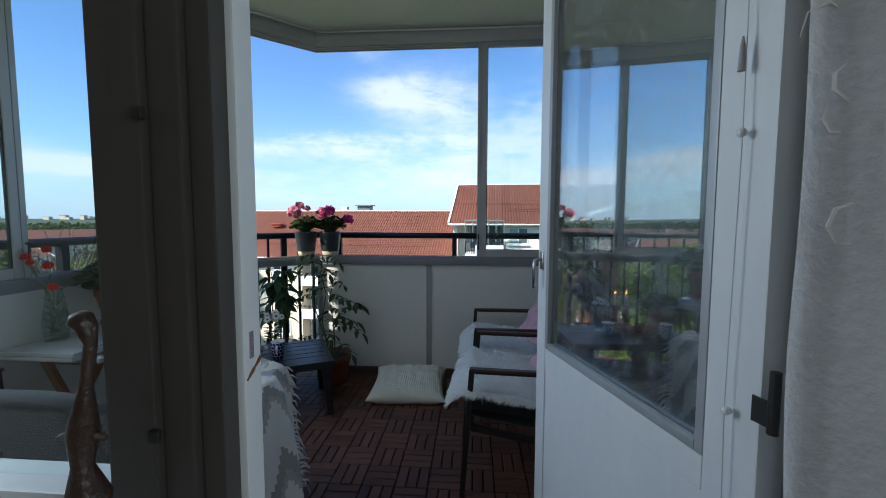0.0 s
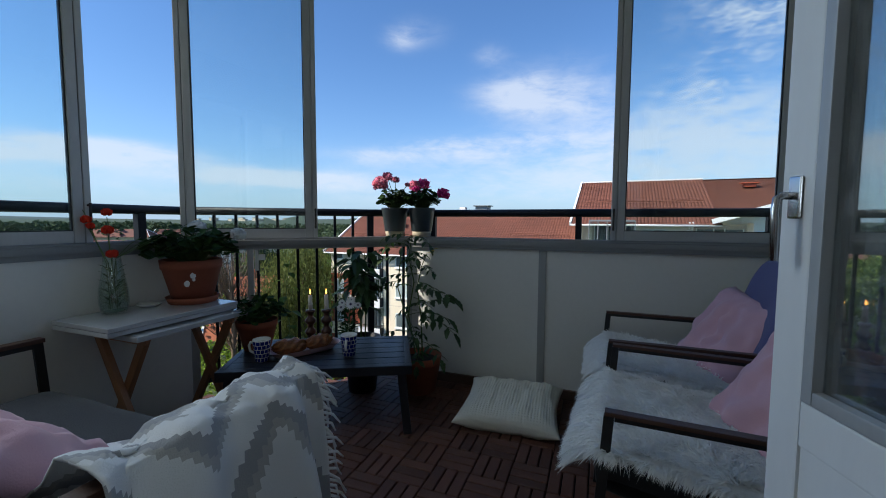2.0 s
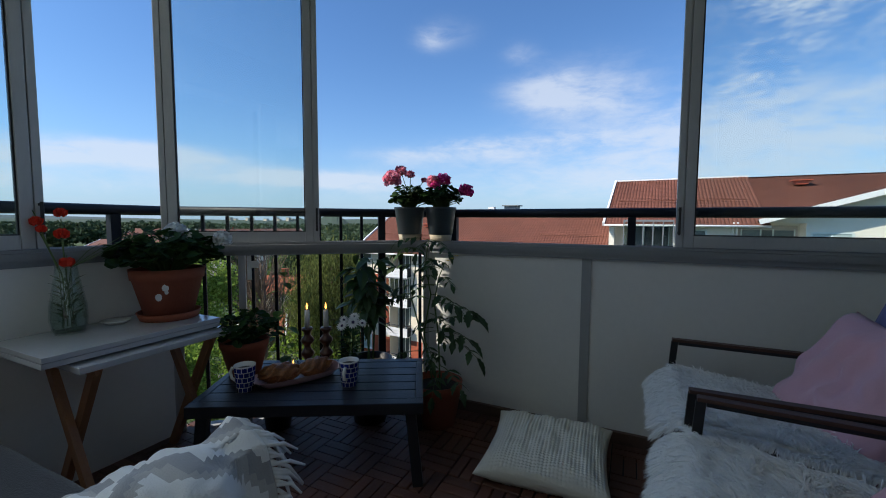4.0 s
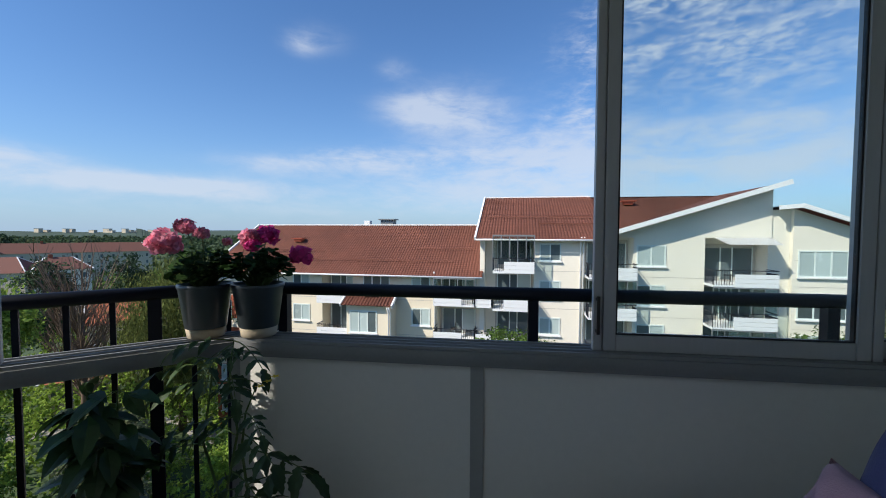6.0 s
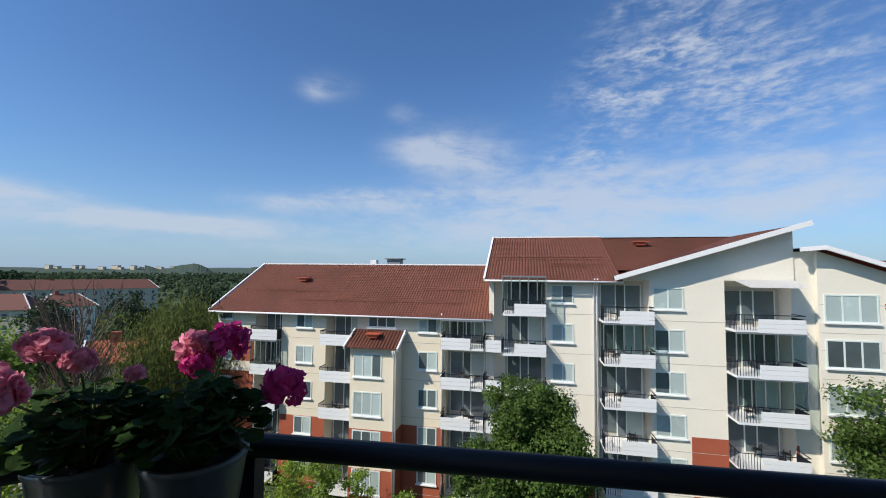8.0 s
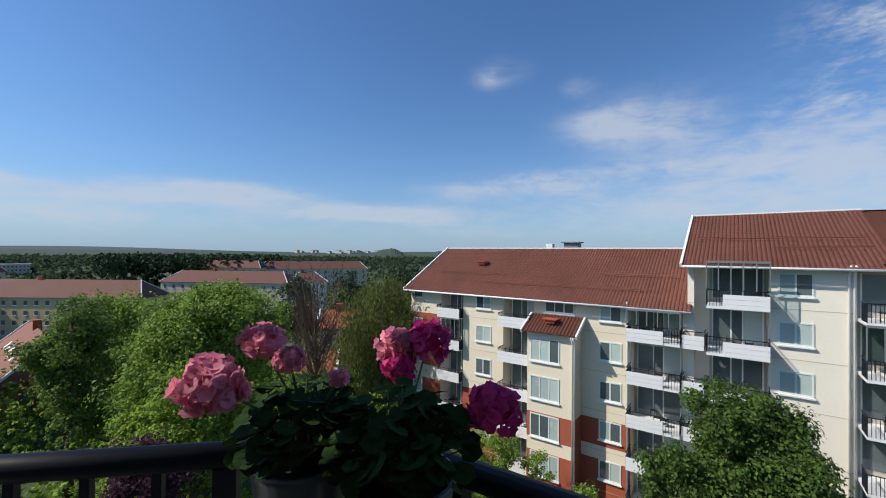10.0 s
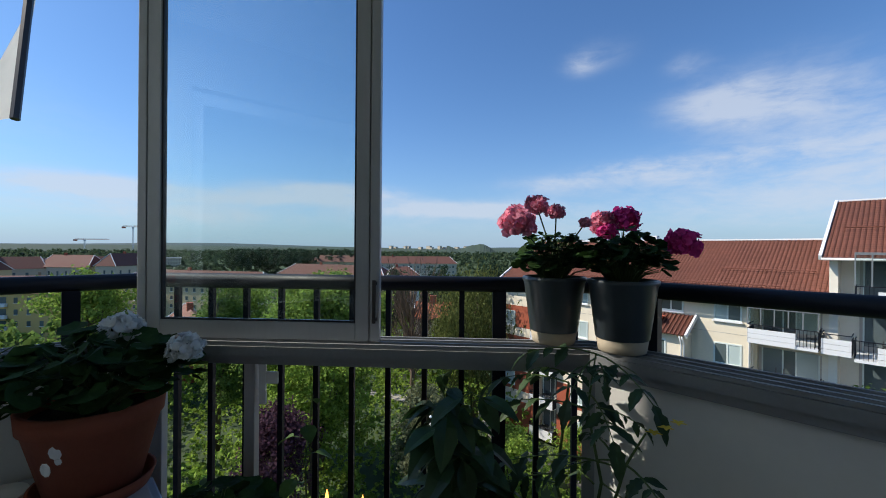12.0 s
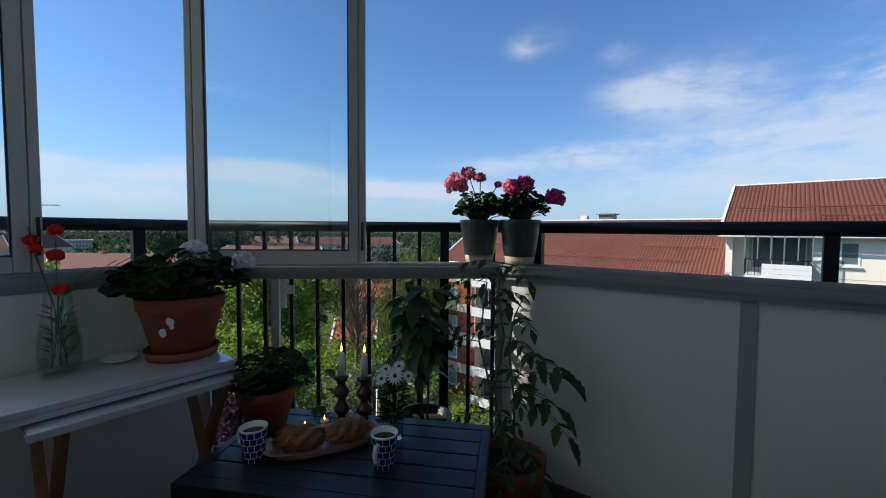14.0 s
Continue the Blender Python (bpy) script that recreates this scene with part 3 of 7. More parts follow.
# ---- furniture on the balcony ----
M_STEELBLK = material("black_powder_coat", (0.014, 0.013, 0.013), 0.45, scale=10, vary=0.2, bump=0.05)
M_ARMWOOD = material("dark_brown_wood", (0.07, 0.03, 0.018), 0.5, scale=5, vary=0.25, fine=40, bump=0.12, stretch=(1, 8, 8))
M_CUSHDARK = material("charcoal_fabric", (0.02, 0.02, 0.024), 0.9, scale=12, vary=0.2, fine=250, bump=0.35, sheen=0.2)
M_BLUE = material("blue_violet_fabric", (0.085, 0.085, 0.20), 0.9, scale=9, vary=0.1, fine=260, bump=0.3, sheen=0.2)
M_GREYSEAT = material("grey_felt_fabric", (0.034, 0.036, 0.041), 0.95, scale=9, vary=0.15, fine=200, bump=0.35, sheen=0.2)
M_PINK = material("pink_cotton", (0.62, 0.36, 0.41), 0.9, scale=6, vary=0.07, fine=260, bump=0.2, sheen=0.2)
M_CREAM = material("cream_waffle_cotton", (0.68, 0.66, 0.58), 0.9, scale=6, vary=0.06, fine=200, bump=0.2)
M_FUR = material("white_sheepskin", (0.95, 0.95, 0.93), 0.95, scale=14, vary=0.03, bump=0.0, island=0.06, trans=0.38)
M_BLACKTABLE = material("black_stained_wood", (0.016, 0.018, 0.024), 0.38, scale=6, vary=0.25, fine=35, bump=0.1, stretch=(1, 10, 1), ob_random=0.3)
M_WHITETOP = material("white_laminate", (0.46, 0.47, 0.49), 0.2, scale=4, vary=0.04, bump=0.02, coat=0.4)
M_LEGWOOD = material("oiled_beech", (0.28, 0.13, 0.06), 0.5, scale=5, vary=0.2, fine=40, bump=0.1, stretch=(8, 8, 1))


def rectangle_rod(bm, a, b, w, h, up=(0, 0, 1), bevel=0.002):
    bar(bm, a, b, w, h, bevel, up)


def pillow_mesh(w, h, t, seed, wrinkle=0.012, n=26, ribs=0):
    """A stuffed pillow in the xy plane, w by h, t thick, corners pulled out."""
    rnd = random.Random(seed)
    off = Vector((rnd.random() * 9, rnd.random() * 9, rnd.random() * 9))
    bm = bmesh.new()
    for s in (1, -1):
        def f(u, v):
            x, y = 2 * u - 1, 2 * v - 1
            ex = 1 - 0.10 * (1 - y * y) * (1 if abs(x) > 0.999 else abs(x) ** 3)
            ey = 1 - 0.10 * (1 - x * x) * (1 if abs(y) > 0.999 else abs(y) ** 3)
            z = max(0.0, (1 - x ** 4) * (1 - y ** 4)) ** 0.55 * t / 2
            q = Vector((x * 2.1, y * 2.1, s)) + off
            z += wrinkle * noise.noise(q * 1.6) * (z / (t / 2)) + wrinkle * 0.6 * noise.noise(Vector((x * 7 + off.x, y * 2.5 + off.y, s))) * (z / (t / 2))
            if ribs:
                z += 0.0022 * math.cos(x * ribs) * (z / (t / 2)) + 0.0014 * math.cos(y * ribs) * (z / (t / 2))
            return Vector((x * ex * w / 2, y * ey * h / 2, s * (z + (0.001 if ribs else 0.003))))
        grid_mesh(n, n, f, bm)
    bmesh.ops.remove_doubles(bm, verts=bm.verts[:], dist=0.0075 if not ribs else 0.0024)
    bmesh.ops.recalc_face_normals(bm, faces=bm.faces[:])
    return bm


def pillow(name, label, m, w, h, t, mat, seed, wrinkle=0.012, n=26, ribs=0):
    p = thing(name, label, "pillow", m)
    part("cover", pillow_mesh(w, h, t, seed, wrinkle, n, ribs), mat, p, "", True)
    return p


def facing(place, normal, roll):
    """A pose whose z axis is normal; its x axis starts level and is turned by roll."""
    n = Vector(normal).normalized()
    x = Vector((0, 0, 1)).cross(n).normalized()
    m = Matrix((x, n.cross(x), n)).transposed().to_4x4()
    m.translation = place
    return m @ pose(0, 0, 0, 0, 0, roll)


def armchair(label, m, width):
    """Low lounge chair: steel side frames with wooden armrests; front is +x, origin under the arm fronts."""
    c = thing("lounge_chair", label, "chair", m, "lounge chairs on the balcony")
    hw = width / 2
    for s in (-1, 1):
        y = s * (hw - 0.012)
        bm = bmesh.new()
        rectangle_rod(bm, (0.035, y, 0.0), (-0.004, y, 0.568), 0.014, 0.024, (1, 0, 0))
        part("front_leg", bm, M_STEELBLK, c)
        bm = bmesh.new()
        rectangle_rod(bm, (-0.60, y, 0.0), (-0.52, y, 0.568), 0.014, 0.03, (1, 0, 0))
        part("back_leg", bm, M_STEELBLK, c)
        part("arm_bar", boxed(-0.535, y - 0.007, 0.556, -0.016, y + 0.007, 0.568, 0.002), M_STEELBLK, c)
        part("armrest", boxed(-0.54, y - 0.014, 0.569, 0.006, y + 0.014, 0.580, 0.003), M_ARMWOOD, c, "dark brown wooden armrest")
        bm = bmesh.new()
        rectangle_rod(bm, (0.0, y - s * 0.016, 0.31), (-0.62, y - s * 0.016, 0.22), 0.014, 0.03)
        rectangle_rod(bm, (-0.47, y - s * 0.016, 0.26), (-0.70, y - s * 0.016, 0.84), 0.014, 0.03, (1, 0, 0))
        part("side_rail", bm, M_STEELBLK, c)

    def cushion(x0, z0, x1, z1, th, name, mat):
        d = Vector((x1 - x0, 0, z1 - z0))
        up = Vector((-d.z, 0, d.x)).normalized()
        if up.z < 0:
            up = -up
        wdt = hw - 0.045

        def f(u, v):
            a, k = u * 2 * math.pi, 2 * v - 1
            ca, sa = math.cos(a), math.sin(a)
            px = math.copysign(abs(ca) ** 0.45, ca)
            pz = math.copysign(abs(sa) ** 0.6, sa)
            e = 1 - 0.55 * abs(k) ** 14
            c0 = Vector((x0, 0, z0)) + d * (0.5 + 0.5 * px * (1 - 0.03 * abs(k) ** 8))
            return c0 + up * (th / 2 * pz * e) + Vector((0, wdt * k, 0)) + up * 0.008 * noise.noise(Vector((px * 2, k * 2, th * 9)))
        part(name, grid_mesh(40, 16, f), mat, c, "", True)
    cushion(-0.56, 0.30, 0.03, 0.375, 0.09, "seat", M_CUSHDARK)
    cushion(-0.47, 0.36, -0.655, 0.87, 0.09, "backrest", M_BLUE)
    return c


def sheepskin(m, seed, sx, sy):
    """A long-haired fleece laid over a seat; x towards the front edge, where it hangs down."""
    rnd = random.Random(seed)
    f_ob = thing("sheepskin", "fluffy white long-haired sheepskin lying over the chair seat", "sheepskin", m, "sheepskins on the lounge chairs")

    def surf(x, y):
        if x < sx - 0.055:
            return Vector((x, y, 0.004 * noise.noise(Vector((x * 9, y * 9, seed)))))
        k = min((x - sx + 0.055) / 0.09, 1.5)
        return Vector((sx - 0.055 + 0.075 * math.sin(k), y, -0.10 * k * k * 0.8 * (1 + 0.5 * noise.noise(Vector((y * 7, seed, 0))))))

    def outline(u, v):
        return (-sx + 0.02 + 2 * sx * u, (2 * v - 1) * sy * (0.92 + 0.1 * noise.noise(Vector((u * 3, v > 0.5, seed)))))

    part("hide", grid_mesh(18, 12, lambda u, v: surf(*outline(u, v)) + Vector((0, 0, 0.006))), M_FUR, f_ob, "", True)
    verts, faces = [], []
    for k in range(36000):
        edge = k % 3 == 0
        u, v = rnd.random(), rnd.random()
        if edge:
            if rnd.random() < 0.55:
                u = 0.97 + 0.03 * rnd.random()
            else:
                v = rnd.choice((0.0, 1.0)) + rnd.uniform(-0.03, 0.03)
        x, y = outline(u, min(max(v, 0), 1))
        p = surf(x, y) + Vector((0, 0, 0.004))
        clump = Vector((noise.noise(Vector((x * 16, y * 16, seed))), noise.noise(Vector((x * 16, y * 16, seed + 5.5))), 0))
        d = Vector((0.55, 0, 0.20)) + clump * 0.9 + Vector((rnd.gauss(0, 0.18), rnd.gauss(0, 0.18), rnd.random() * 0.18))
        if u > 0.9:
            d += Vector((0.7, 0, -0.75))
        if v < 0.04 or v > 0.96:
            d += Vector((0, math.copysign(0.8, v - 0.5), -0.25))
        d.normalize()
        ln = rnd.uniform(0.028, 0.050) * (1.3 if edge else 1.0)
        side = d.cross(Vector((rnd.gauss(0, 1), rnd.gauss(0, 1), rnd.gauss(0, 1)))).normalized() * rnd.uniform(0.0010, 0.0024)
        mid = p + d * ln * 0.6
        tip = p + d * ln + Vector((0, 0, -0.3 * ln))
        i = len(verts)
        verts += [p - side, p + side, mid + side * 0.8, mid - side * 0.8, tip]
        faces += [(i, i + 1, i + 2, i + 3), (i + 3, i + 2, i + 4)]
    me = bpy.data.meshes.new("wool")
    me.from_pydata([tuple(q) for q in verts], [], faces)
    tagged(mesh_part("wool", me, M_FUR, f_ob), kind="stuff")


armchair("black steel lounge chair with dark wooden armrests beside the parapet", pose(0.255, 2.583, 0, 0, 0, 180), 0.56)
armchair("black steel lounge chair with dark wooden armrests beside the open door", pose(0.25, 1.975, 0, 0, 0, 176.5), 0.61)
sheepskin(pose(0.51, 2.583, 0.438, 0, -7.2, 180), 3, 0.30, 0.262)
sheepskin(pose(0.505, 1.965, 0.438, 0, -7.2, 176.5), 8, 0.315, 0.30)
pillow("pink_pillow", "pale pink cotton pillow leaning in a lounge chair", facing((0.73, 2.62, 0.545), (-0.80, -0.26, 0.54), -6), 0.45, 0.43, 0.15, M_PINK, 5, 0.03)
pillow("pink_pillow", "pale pink cotton pillow leaning in a lounge chair", facing((0.735, 1.98, 0.545), (-0.78, -0.30, 0.55), -8), 0.46, 0.44, 0.16, M_PINK, 9, 0.03)
pillow("floor_pillow", "cream waffle-woven pillow lying on the deck tiles", pose(-0.205, 2.715, 0.068, 6, 0, 3), 0.52, 0.47, 0.135, M_CREAM, 11, 0.014, 150, 110)


def loveseat():
    """Two-seat sofa of the same make against the facade, facing the view (+y)."""
    c = thing("loveseat", "black steel two-seat balcony sofa with grey cushions", "sofa", pose(-1.17, 1.50, 0))
    hw = 0.60
    for s in (-1, 1):
        x = s * (hw - 0.012)
        bm = bmesh.new()
        rectangle_rod(bm, (x, 0.03, 0.0), (x, -0.004, 0.568), 0.014, 0.03, (0, 1, 0))
        part("front_leg", bm, M_STEELBLK, c)
        bm = bmesh.new()
        rectangle_rod(bm, (x, -0.62, 0.0), (x, -0.55, 0.568), 0.014, 0.03, (0, 1, 0))
        part("back_leg", bm, M_STEELBLK, c)
        part("arm_bar", boxed(x - 0.007, -0.56, 0.549, x + 0.007, -0.018, 0.568, 0.002), M_STEELBLK, c)
        part("armrest", boxed(x - 0.022, -0.57, 0.569, x + 0.022, 0.012, 0.586, 0.005), M_ARMWOOD, c, "dark brown wooden armrest")
    bm = bmesh.new()
    for y in (0.0, -0.58):
        rectangle_rod(bm, (-hw + 0.02, y, 0.29), (hw - 0.02, y, 0.29), 0.014, 0.03)
    part("seat_rail", bm, M_STEELBLK, c)

    def pad(x0, y0, z0, x1, y1, z1, name, seed, tilt=0):
        def f(u, v):
            a, k = u * 2 * math.pi, 2 * v - 1
            ca, sa = math.cos(a), math.sin(a)
            px, pz = math.copysign(abs(ca) ** 0.4, ca), math.copysign(abs(sa) ** 0.55, sa)
            e = 1 - 0.5 * abs(k) ** 16
            q = Vector(((x0 + x1) / 2 + (x1 - x0) / 2 * k, (y0 + y1) / 2 + (y1 - y0) / 2 * px, (z0 + z1) / 2 + (z1 - z0) / 2 * pz * e))
            q.y -= tilt * (q.z - z0)
            q.z += 0.010 * noise.noise(q * 5 + Vector((seed, 0, 0)))
            return q
        part(name, grid_mesh(40, 24, f), M_GREYSEAT, c, "grey felt-like cushion", True)
    pad(-0.57, -0.58, 0.30, 0.57, 0.02, 0.41, "seat", 1)
    pad(-0.57, -0.60, 0.40, 0.57, -0.49, 0.80, "backrest", 4, 0.30)
    return c


loveseat()
pillow("pink_pillow", "pale pink cotton pillow lying on the grey sofa", pose(-0.98, 1.04, 0.545, -35, 8, 12), 0.48, 0.46, 0.15, M_PINK, 21, 0.028)


def throw_blanket():
    """Zigzag wool throw hung over the sofa's arm, with a fringe at its end."""
    t = thing("throw_blanket", "grey and white zigzag wool throw hung over the sofa arm", "blanket", pose(-0.60, 1.52, 0))
    prof = [(-0.33, 0.435), (-0.18, 0.465), (-0.085, 0.545), (-0.05, 0.60), (0.0, 0.606), (0.05, 0.592), (0.078, 0.52), (0.085, 0.36), (0.10, 0.20), (0.11, 0.06)]

    def f(u, v):
        k = u * (len(prof) - 1)
        i = min(int(k), len(prof) - 2)
        w = k - i
        x = prof[i][0] * (1 - w) + prof[i + 1][0] * w
        z = prof[i][1] * (1 - w) + prof[i + 1][1] * w
        y = 0.06 - v * 0.54
        fold = noise.noise(Vector((x * 3.0, y * 9.0, 2.2))) * 0.8 + 1.5 * abs(math.sin(y * 15 + x * 4 + 2.2 * noise.noise(Vector((x * 3, y * 4, 1))))) ** 1.5 - 0.6
        drop = max(0.0, 0.63 - z)
        x += fold * (0.026 + 0.13 * drop) * (1 if x > 0 else -0.6)
        z += 0.022 * noise.noise(Vector((x * 6, y * 6, 7.0))) + 0.012 * fold
        y += 0.05 * noise.noise(Vector((z * 4, y * 3, 4.4))) * drop * 2
        z += 0.008 * max(0.0, 1 - abs(y - 0.02) / 0.07) * (1 if abs(x) < 0.08 else 0.3)
        z += 0.018 * abs(noise.noise(Vector((x * 9, y * 13, 3.3)))) + 0.012 * abs(noise.noise(Vector((x * 22, y * 26, 5.1))))
        if abs(x) < 0.04:
            z = max(z, 0.594)
        return Vector((x, y, z))
    me = bpy.data.meshes.new("cloth")
    bm = grid_mesh(60, 80, f)
    uv = bm.loops.layers.uv.new("weave")
    bm.verts.index_update()
    for fc in bm.faces:
        for lp in fc.loops:
            i = lp.vert.index
            lp[uv].uv = ((i // 81) / 60, (i % 81) / 80)
    bm.to_mesh(me)
    bm.free()
    cloth = mesh_part("cloth", me, M_ZIGZAG, t, "", True)
    sol = cloth.modifiers.new("thickness", "SOLIDIFY")
    sol.thickness = 0.006
    rnd = random.Random(4)
    bm = bmesh.new()
    for k in range(64):
        p = f(0.33 + 0.67 * k / 63, 0.0)
        sway = Vector((rnd.uniform(-0.015, 0.02), rnd.uniform(0.03, 0.08), -rnd.uniform(0.04, 0.09)))
        tube([p, p + sway * 0.4 + Vector((0, 0.012, 0.002)), p + sway], [0.0045, 0.004, 0.0025], 5, bm)
    part("fringe", bm, M_FRINGE, t, "white tasselled fringe", True)


def zigzag_material():
    mt = bpy.data.materials.new("zigzag_wool")
    mt.use_nodes = True
    nt = mt.node_tree
    bs = nt.nodes["Principled BSDF"]
    N, L = nt.nodes.new, nt.links.new
    uv = N("ShaderNodeUVMap")
    sep = N("ShaderNodeSeparateXYZ")
    L(uv.outputs[0], sep.inputs[0])

    def m(op, a, b=None):
        n = N("ShaderNodeMath")
        n.operation = op
        for i, v in enumerate((a, b)):
            if v is None:
                continue
            if isinstance(v, (int, float)):
                n.inputs[i].default_value = v
            else:
                L(v, n.inputs[i])
        return n.outputs[0]
    # stepped zigzag stripes running along the throw
    steps = m("DIVIDE", m("FLOOR", m("MULTIPLY", sep.outputs[1], 44)), 44)
    tri = m("PINGPONG", m("MULTIPLY", steps, 3.0), 1.0)
    band = m("FRACT", m("ADD", m("MULTIPLY", sep.outputs[0], 4.4), m("MULTIPLY", tri, 1.15)))
    lo = m("GREATER_THAN", band, 0.60)
    hi = m("GREATER_THAN", band, 0.86)
    mx = N("ShaderNodeMix")
    mx.data_type = "RGBA"
    L(lo, mx.inputs["Factor"])
    mx.inputs["A"].default_value, mx.inputs["B"].default_value = (0.80, 0.80, 0.79, 1), (0.36, 0.36, 0.37, 1)
    mx2 = N("ShaderNodeMix")
    mx2.data_type = "RGBA"
    L(hi, mx2.inputs["Factor"])
    L(mx.outputs["Result"], mx2.inputs["A"])
    mx2.inputs["B"].default_value = (0.48, 0.47, 0.45, 1)
    ns = N("ShaderNodeTexNoise")
    ns.inputs["Scale"].default_value = 320
    tc = N("ShaderNodeTexCoord")
    L(tc.outputs["Object"], ns.inputs["Vector"])
    b = N("ShaderNodeBump")
    b.inputs["Strength"].default_value, b.inputs["Distance"].default_value = 0.5, 0.004
    L(ns.outputs["Fac"], b.inputs["Height"])
    L(b.outputs[0], bs.inputs["Normal"])
    L(mx2.outputs["Result"], bs.inputs["Base Color"])
    bs.inputs["Roughness"].default_value, bs.inputs["Sheen Weight"].default_value = 0.95, 0.3
    return mt


M_ZIGZAG = zigzag_material()
M_FRINGE = material("white_wool_yarn", (0.80, 0.79, 0.77), 0.95, vary=0.08)
throw_blanket()

# ---- black slatted coffee table ----
TA = 28.2
TL, TW, TZ = 0.885, 0.505, 0.349
table = thing("coffee_table", "low black stained slatted wooden coffee table", "table", pose(-1.388, 1.932, 0, 0, 0, TA))
bm = bmesh.new()
box(bm, 0.0, 0.0, TZ - 0.045, TL, 0.045, TZ, 0.004)
box(bm, 0.0, TW - 0.045, TZ - 0.045, TL, TW, TZ, 0.004)
box(bm, 0.0, 0.0455, TZ - 0.045, 0.03, TW - 0.0455, TZ, 0.004)
box(bm, TL - 0.03, 0.0455, TZ - 0.045, TL, TW - 0.0455, TZ, 0.004)
part("top_frame", bm, M_BLACKTABLE, table)
for k in range(5):
    w = (TW - 0.09) / 5
    part("slat", boxed(0.0305, 0.045 + k * w + 0.003, TZ - 0.02, TL - 0.0305, 0.045 + (k + 1) * w - 0.003, TZ - 0.001, 0.003), M_BLACKTABLE, table)
for x in (0.05, TL - 0.05):
    for y in (0.04, TW - 0.04):
        bm = bmesh.new()
        rectangle_rod(bm, (x + (0.03 if x > 0.4 else -0.03), y, 0.0), (x, y, TZ - 0.046), 0.04, 0.04, (0, 1, 0))
        part("leg", bm, M_BLACKTABLE, table)

# ---- white folding table against the side parapet ----
ft = thing("folding_table", "white folding table with dropped leaves on crossed wooden legs", "table", pose(-1.872, 1.592, 0))
FZ = 0.622
part("upper_leaf", boxed(0.0, 0.0, FZ - 0.018, 0.365, 0.585, FZ, 0.003), M_WHITETOP, ft)
part("middle_leaf", boxed(0.0, 0.0, FZ - 0.038, 0.360, 0.585, FZ - 0.020, 0.003), M_WHITETOP, ft)
part("lower_leaf", boxed(0.10, 0.07, FZ - 0.068, 0.415, 0.615, FZ - 0.046, 0.004), M_WHITETOP, ft)
for y in (0.13, 0.54):
    for s in (-1, 1):
        bm = bmesh.new()
        rectangle_rod(bm, (0.22 - s * 0.17, y + s * 0.014, 0.0), (0.22 + s * 0.13, y + s * 0.014, FZ - 0.07), 0.024, 0.036, (1, 0, 0))
        part("crossed_leg", bm, M_LEGWOOD, ft, "brown oiled beech leg")
    part("cross_bar", boxed(0.06, y - 0.006, FZ - 0.0685 - 0.03, 0.38, y + 0.006, FZ - 0.0685, 0.002), M_LEGWOOD, ft)

# ---- deck tiles: squares of three slats, turned by turns ----
SQ = 0.152


def slat_geometry(turned):
    g, w = 0.003, SQ / 3
    bms = []
    for k in range(3):
        a, b = (0.002, k * w + g), (SQ - 0.002, (k + 1) * w - g)
        if turned:
            a, b = a[::-1], b[::-1]
        bms.append((a[0], a[1], b[0], b[1]))
    return bms


def deck():
    inside = [(1.29, 0.66), (1.29, 3.03)] + [tuple(p) for p in outl(0.10)[1:3]] + [(-1.81, 0.66)]

    def ok(x, y):
        hit = False
        for (xa, ya), (xb, yb) in zip(inside, inside[1:] + inside[:1]):
            if (ya > y) != (yb > y) and x < (xb - xa) * (y - ya) / (yb - ya) + xa:
                hit = not hit
        return hit
    far = bmesh.new()
    shared = {}
    for i in range(-13, 9):
        for j in range(0, 16):
            x, y = i * SQ + 0.04, 0.66 + j * SQ
            if not ok(x + SQ / 2, y + SQ / 2):
                continue
            turned = (i + j) % 2 == 0
            near = -0.75 < x < 0.42 and 1.25 < y < 2.75
            for k, (x0, y0, x1, y1) in enumerate(slat_geometry(turned)):
                if near:
                    if (turned, k) not in shared:
                        me = bpy.data.meshes.new("slat")
                        b = boxed(x0, y0, -0.018, x1, y1, 0.0, 0.0)
                        bmesh.ops.bevel(b, geom=[e for e in b.edges if all(v.co.z > -0.001 for v in e.verts)], offset=0.003, segments=1, affect="EDGES")
                        b.to_mesh(me)
                        b.free()
                        me.materials.append(M_SLAT)
                        shared[turned, k] = me
                    ob = new("slat", shared[turned, k])
                    ob.parent = floor
                    ob.location = (x, y, 0)
                else:
                    box(far, x + x0, y + y0, -0.018, x + x1, y + y1, 0.0)
    tagged(part("slat_field", far, M_SLAT2, floor), kind="stuff")
    part("tile_grid", prism(inside, -0.029, -0.019), M_BASE, floor)


# ---- plants and small things ----
M_TERRA = material("terracotta", (0.29, 0.078, 0.04), 0.85, scale=7, vary=0.15, fine=70, bump=0.15, grime=0.25)
M_SOIL = material("soil", (0.03, 0.022, 0.016), 1.0, scale=20, vary=0.3, fine=90, bump=0.8)
M_GLAZE = material("blue_grey_glaze", (0.052, 0.068, 0.080), 0.4, scale=5, vary=0.1, fine=40, bump=0.05, coat=0.2)
M_RAWCLAY = material("raw_beige_clay", (0.42, 0.36, 0.27), 0.85, scale=8, vary=0.1, bump=0.1)
M_GERLEAF = material("geranium_leaf", (0.024, 0.056, 0.014), 0.75, spec=0.12, scale=25, vary=0.25, fine=90, bump=0.25, island=0.6, trans=0.14)
M_PETALP = material("pink_petal", (0.80, 0.30, 0.42), 0.7, scale=30, vary=0.15, bump=0.1, island=0.4, trans=0.35)
M_PETALM = material("magenta_petal", (0.68, 0.045, 0.28), 0.7, scale=30, vary=0.15, bump=0.1, island=0.4, trans=0.35)
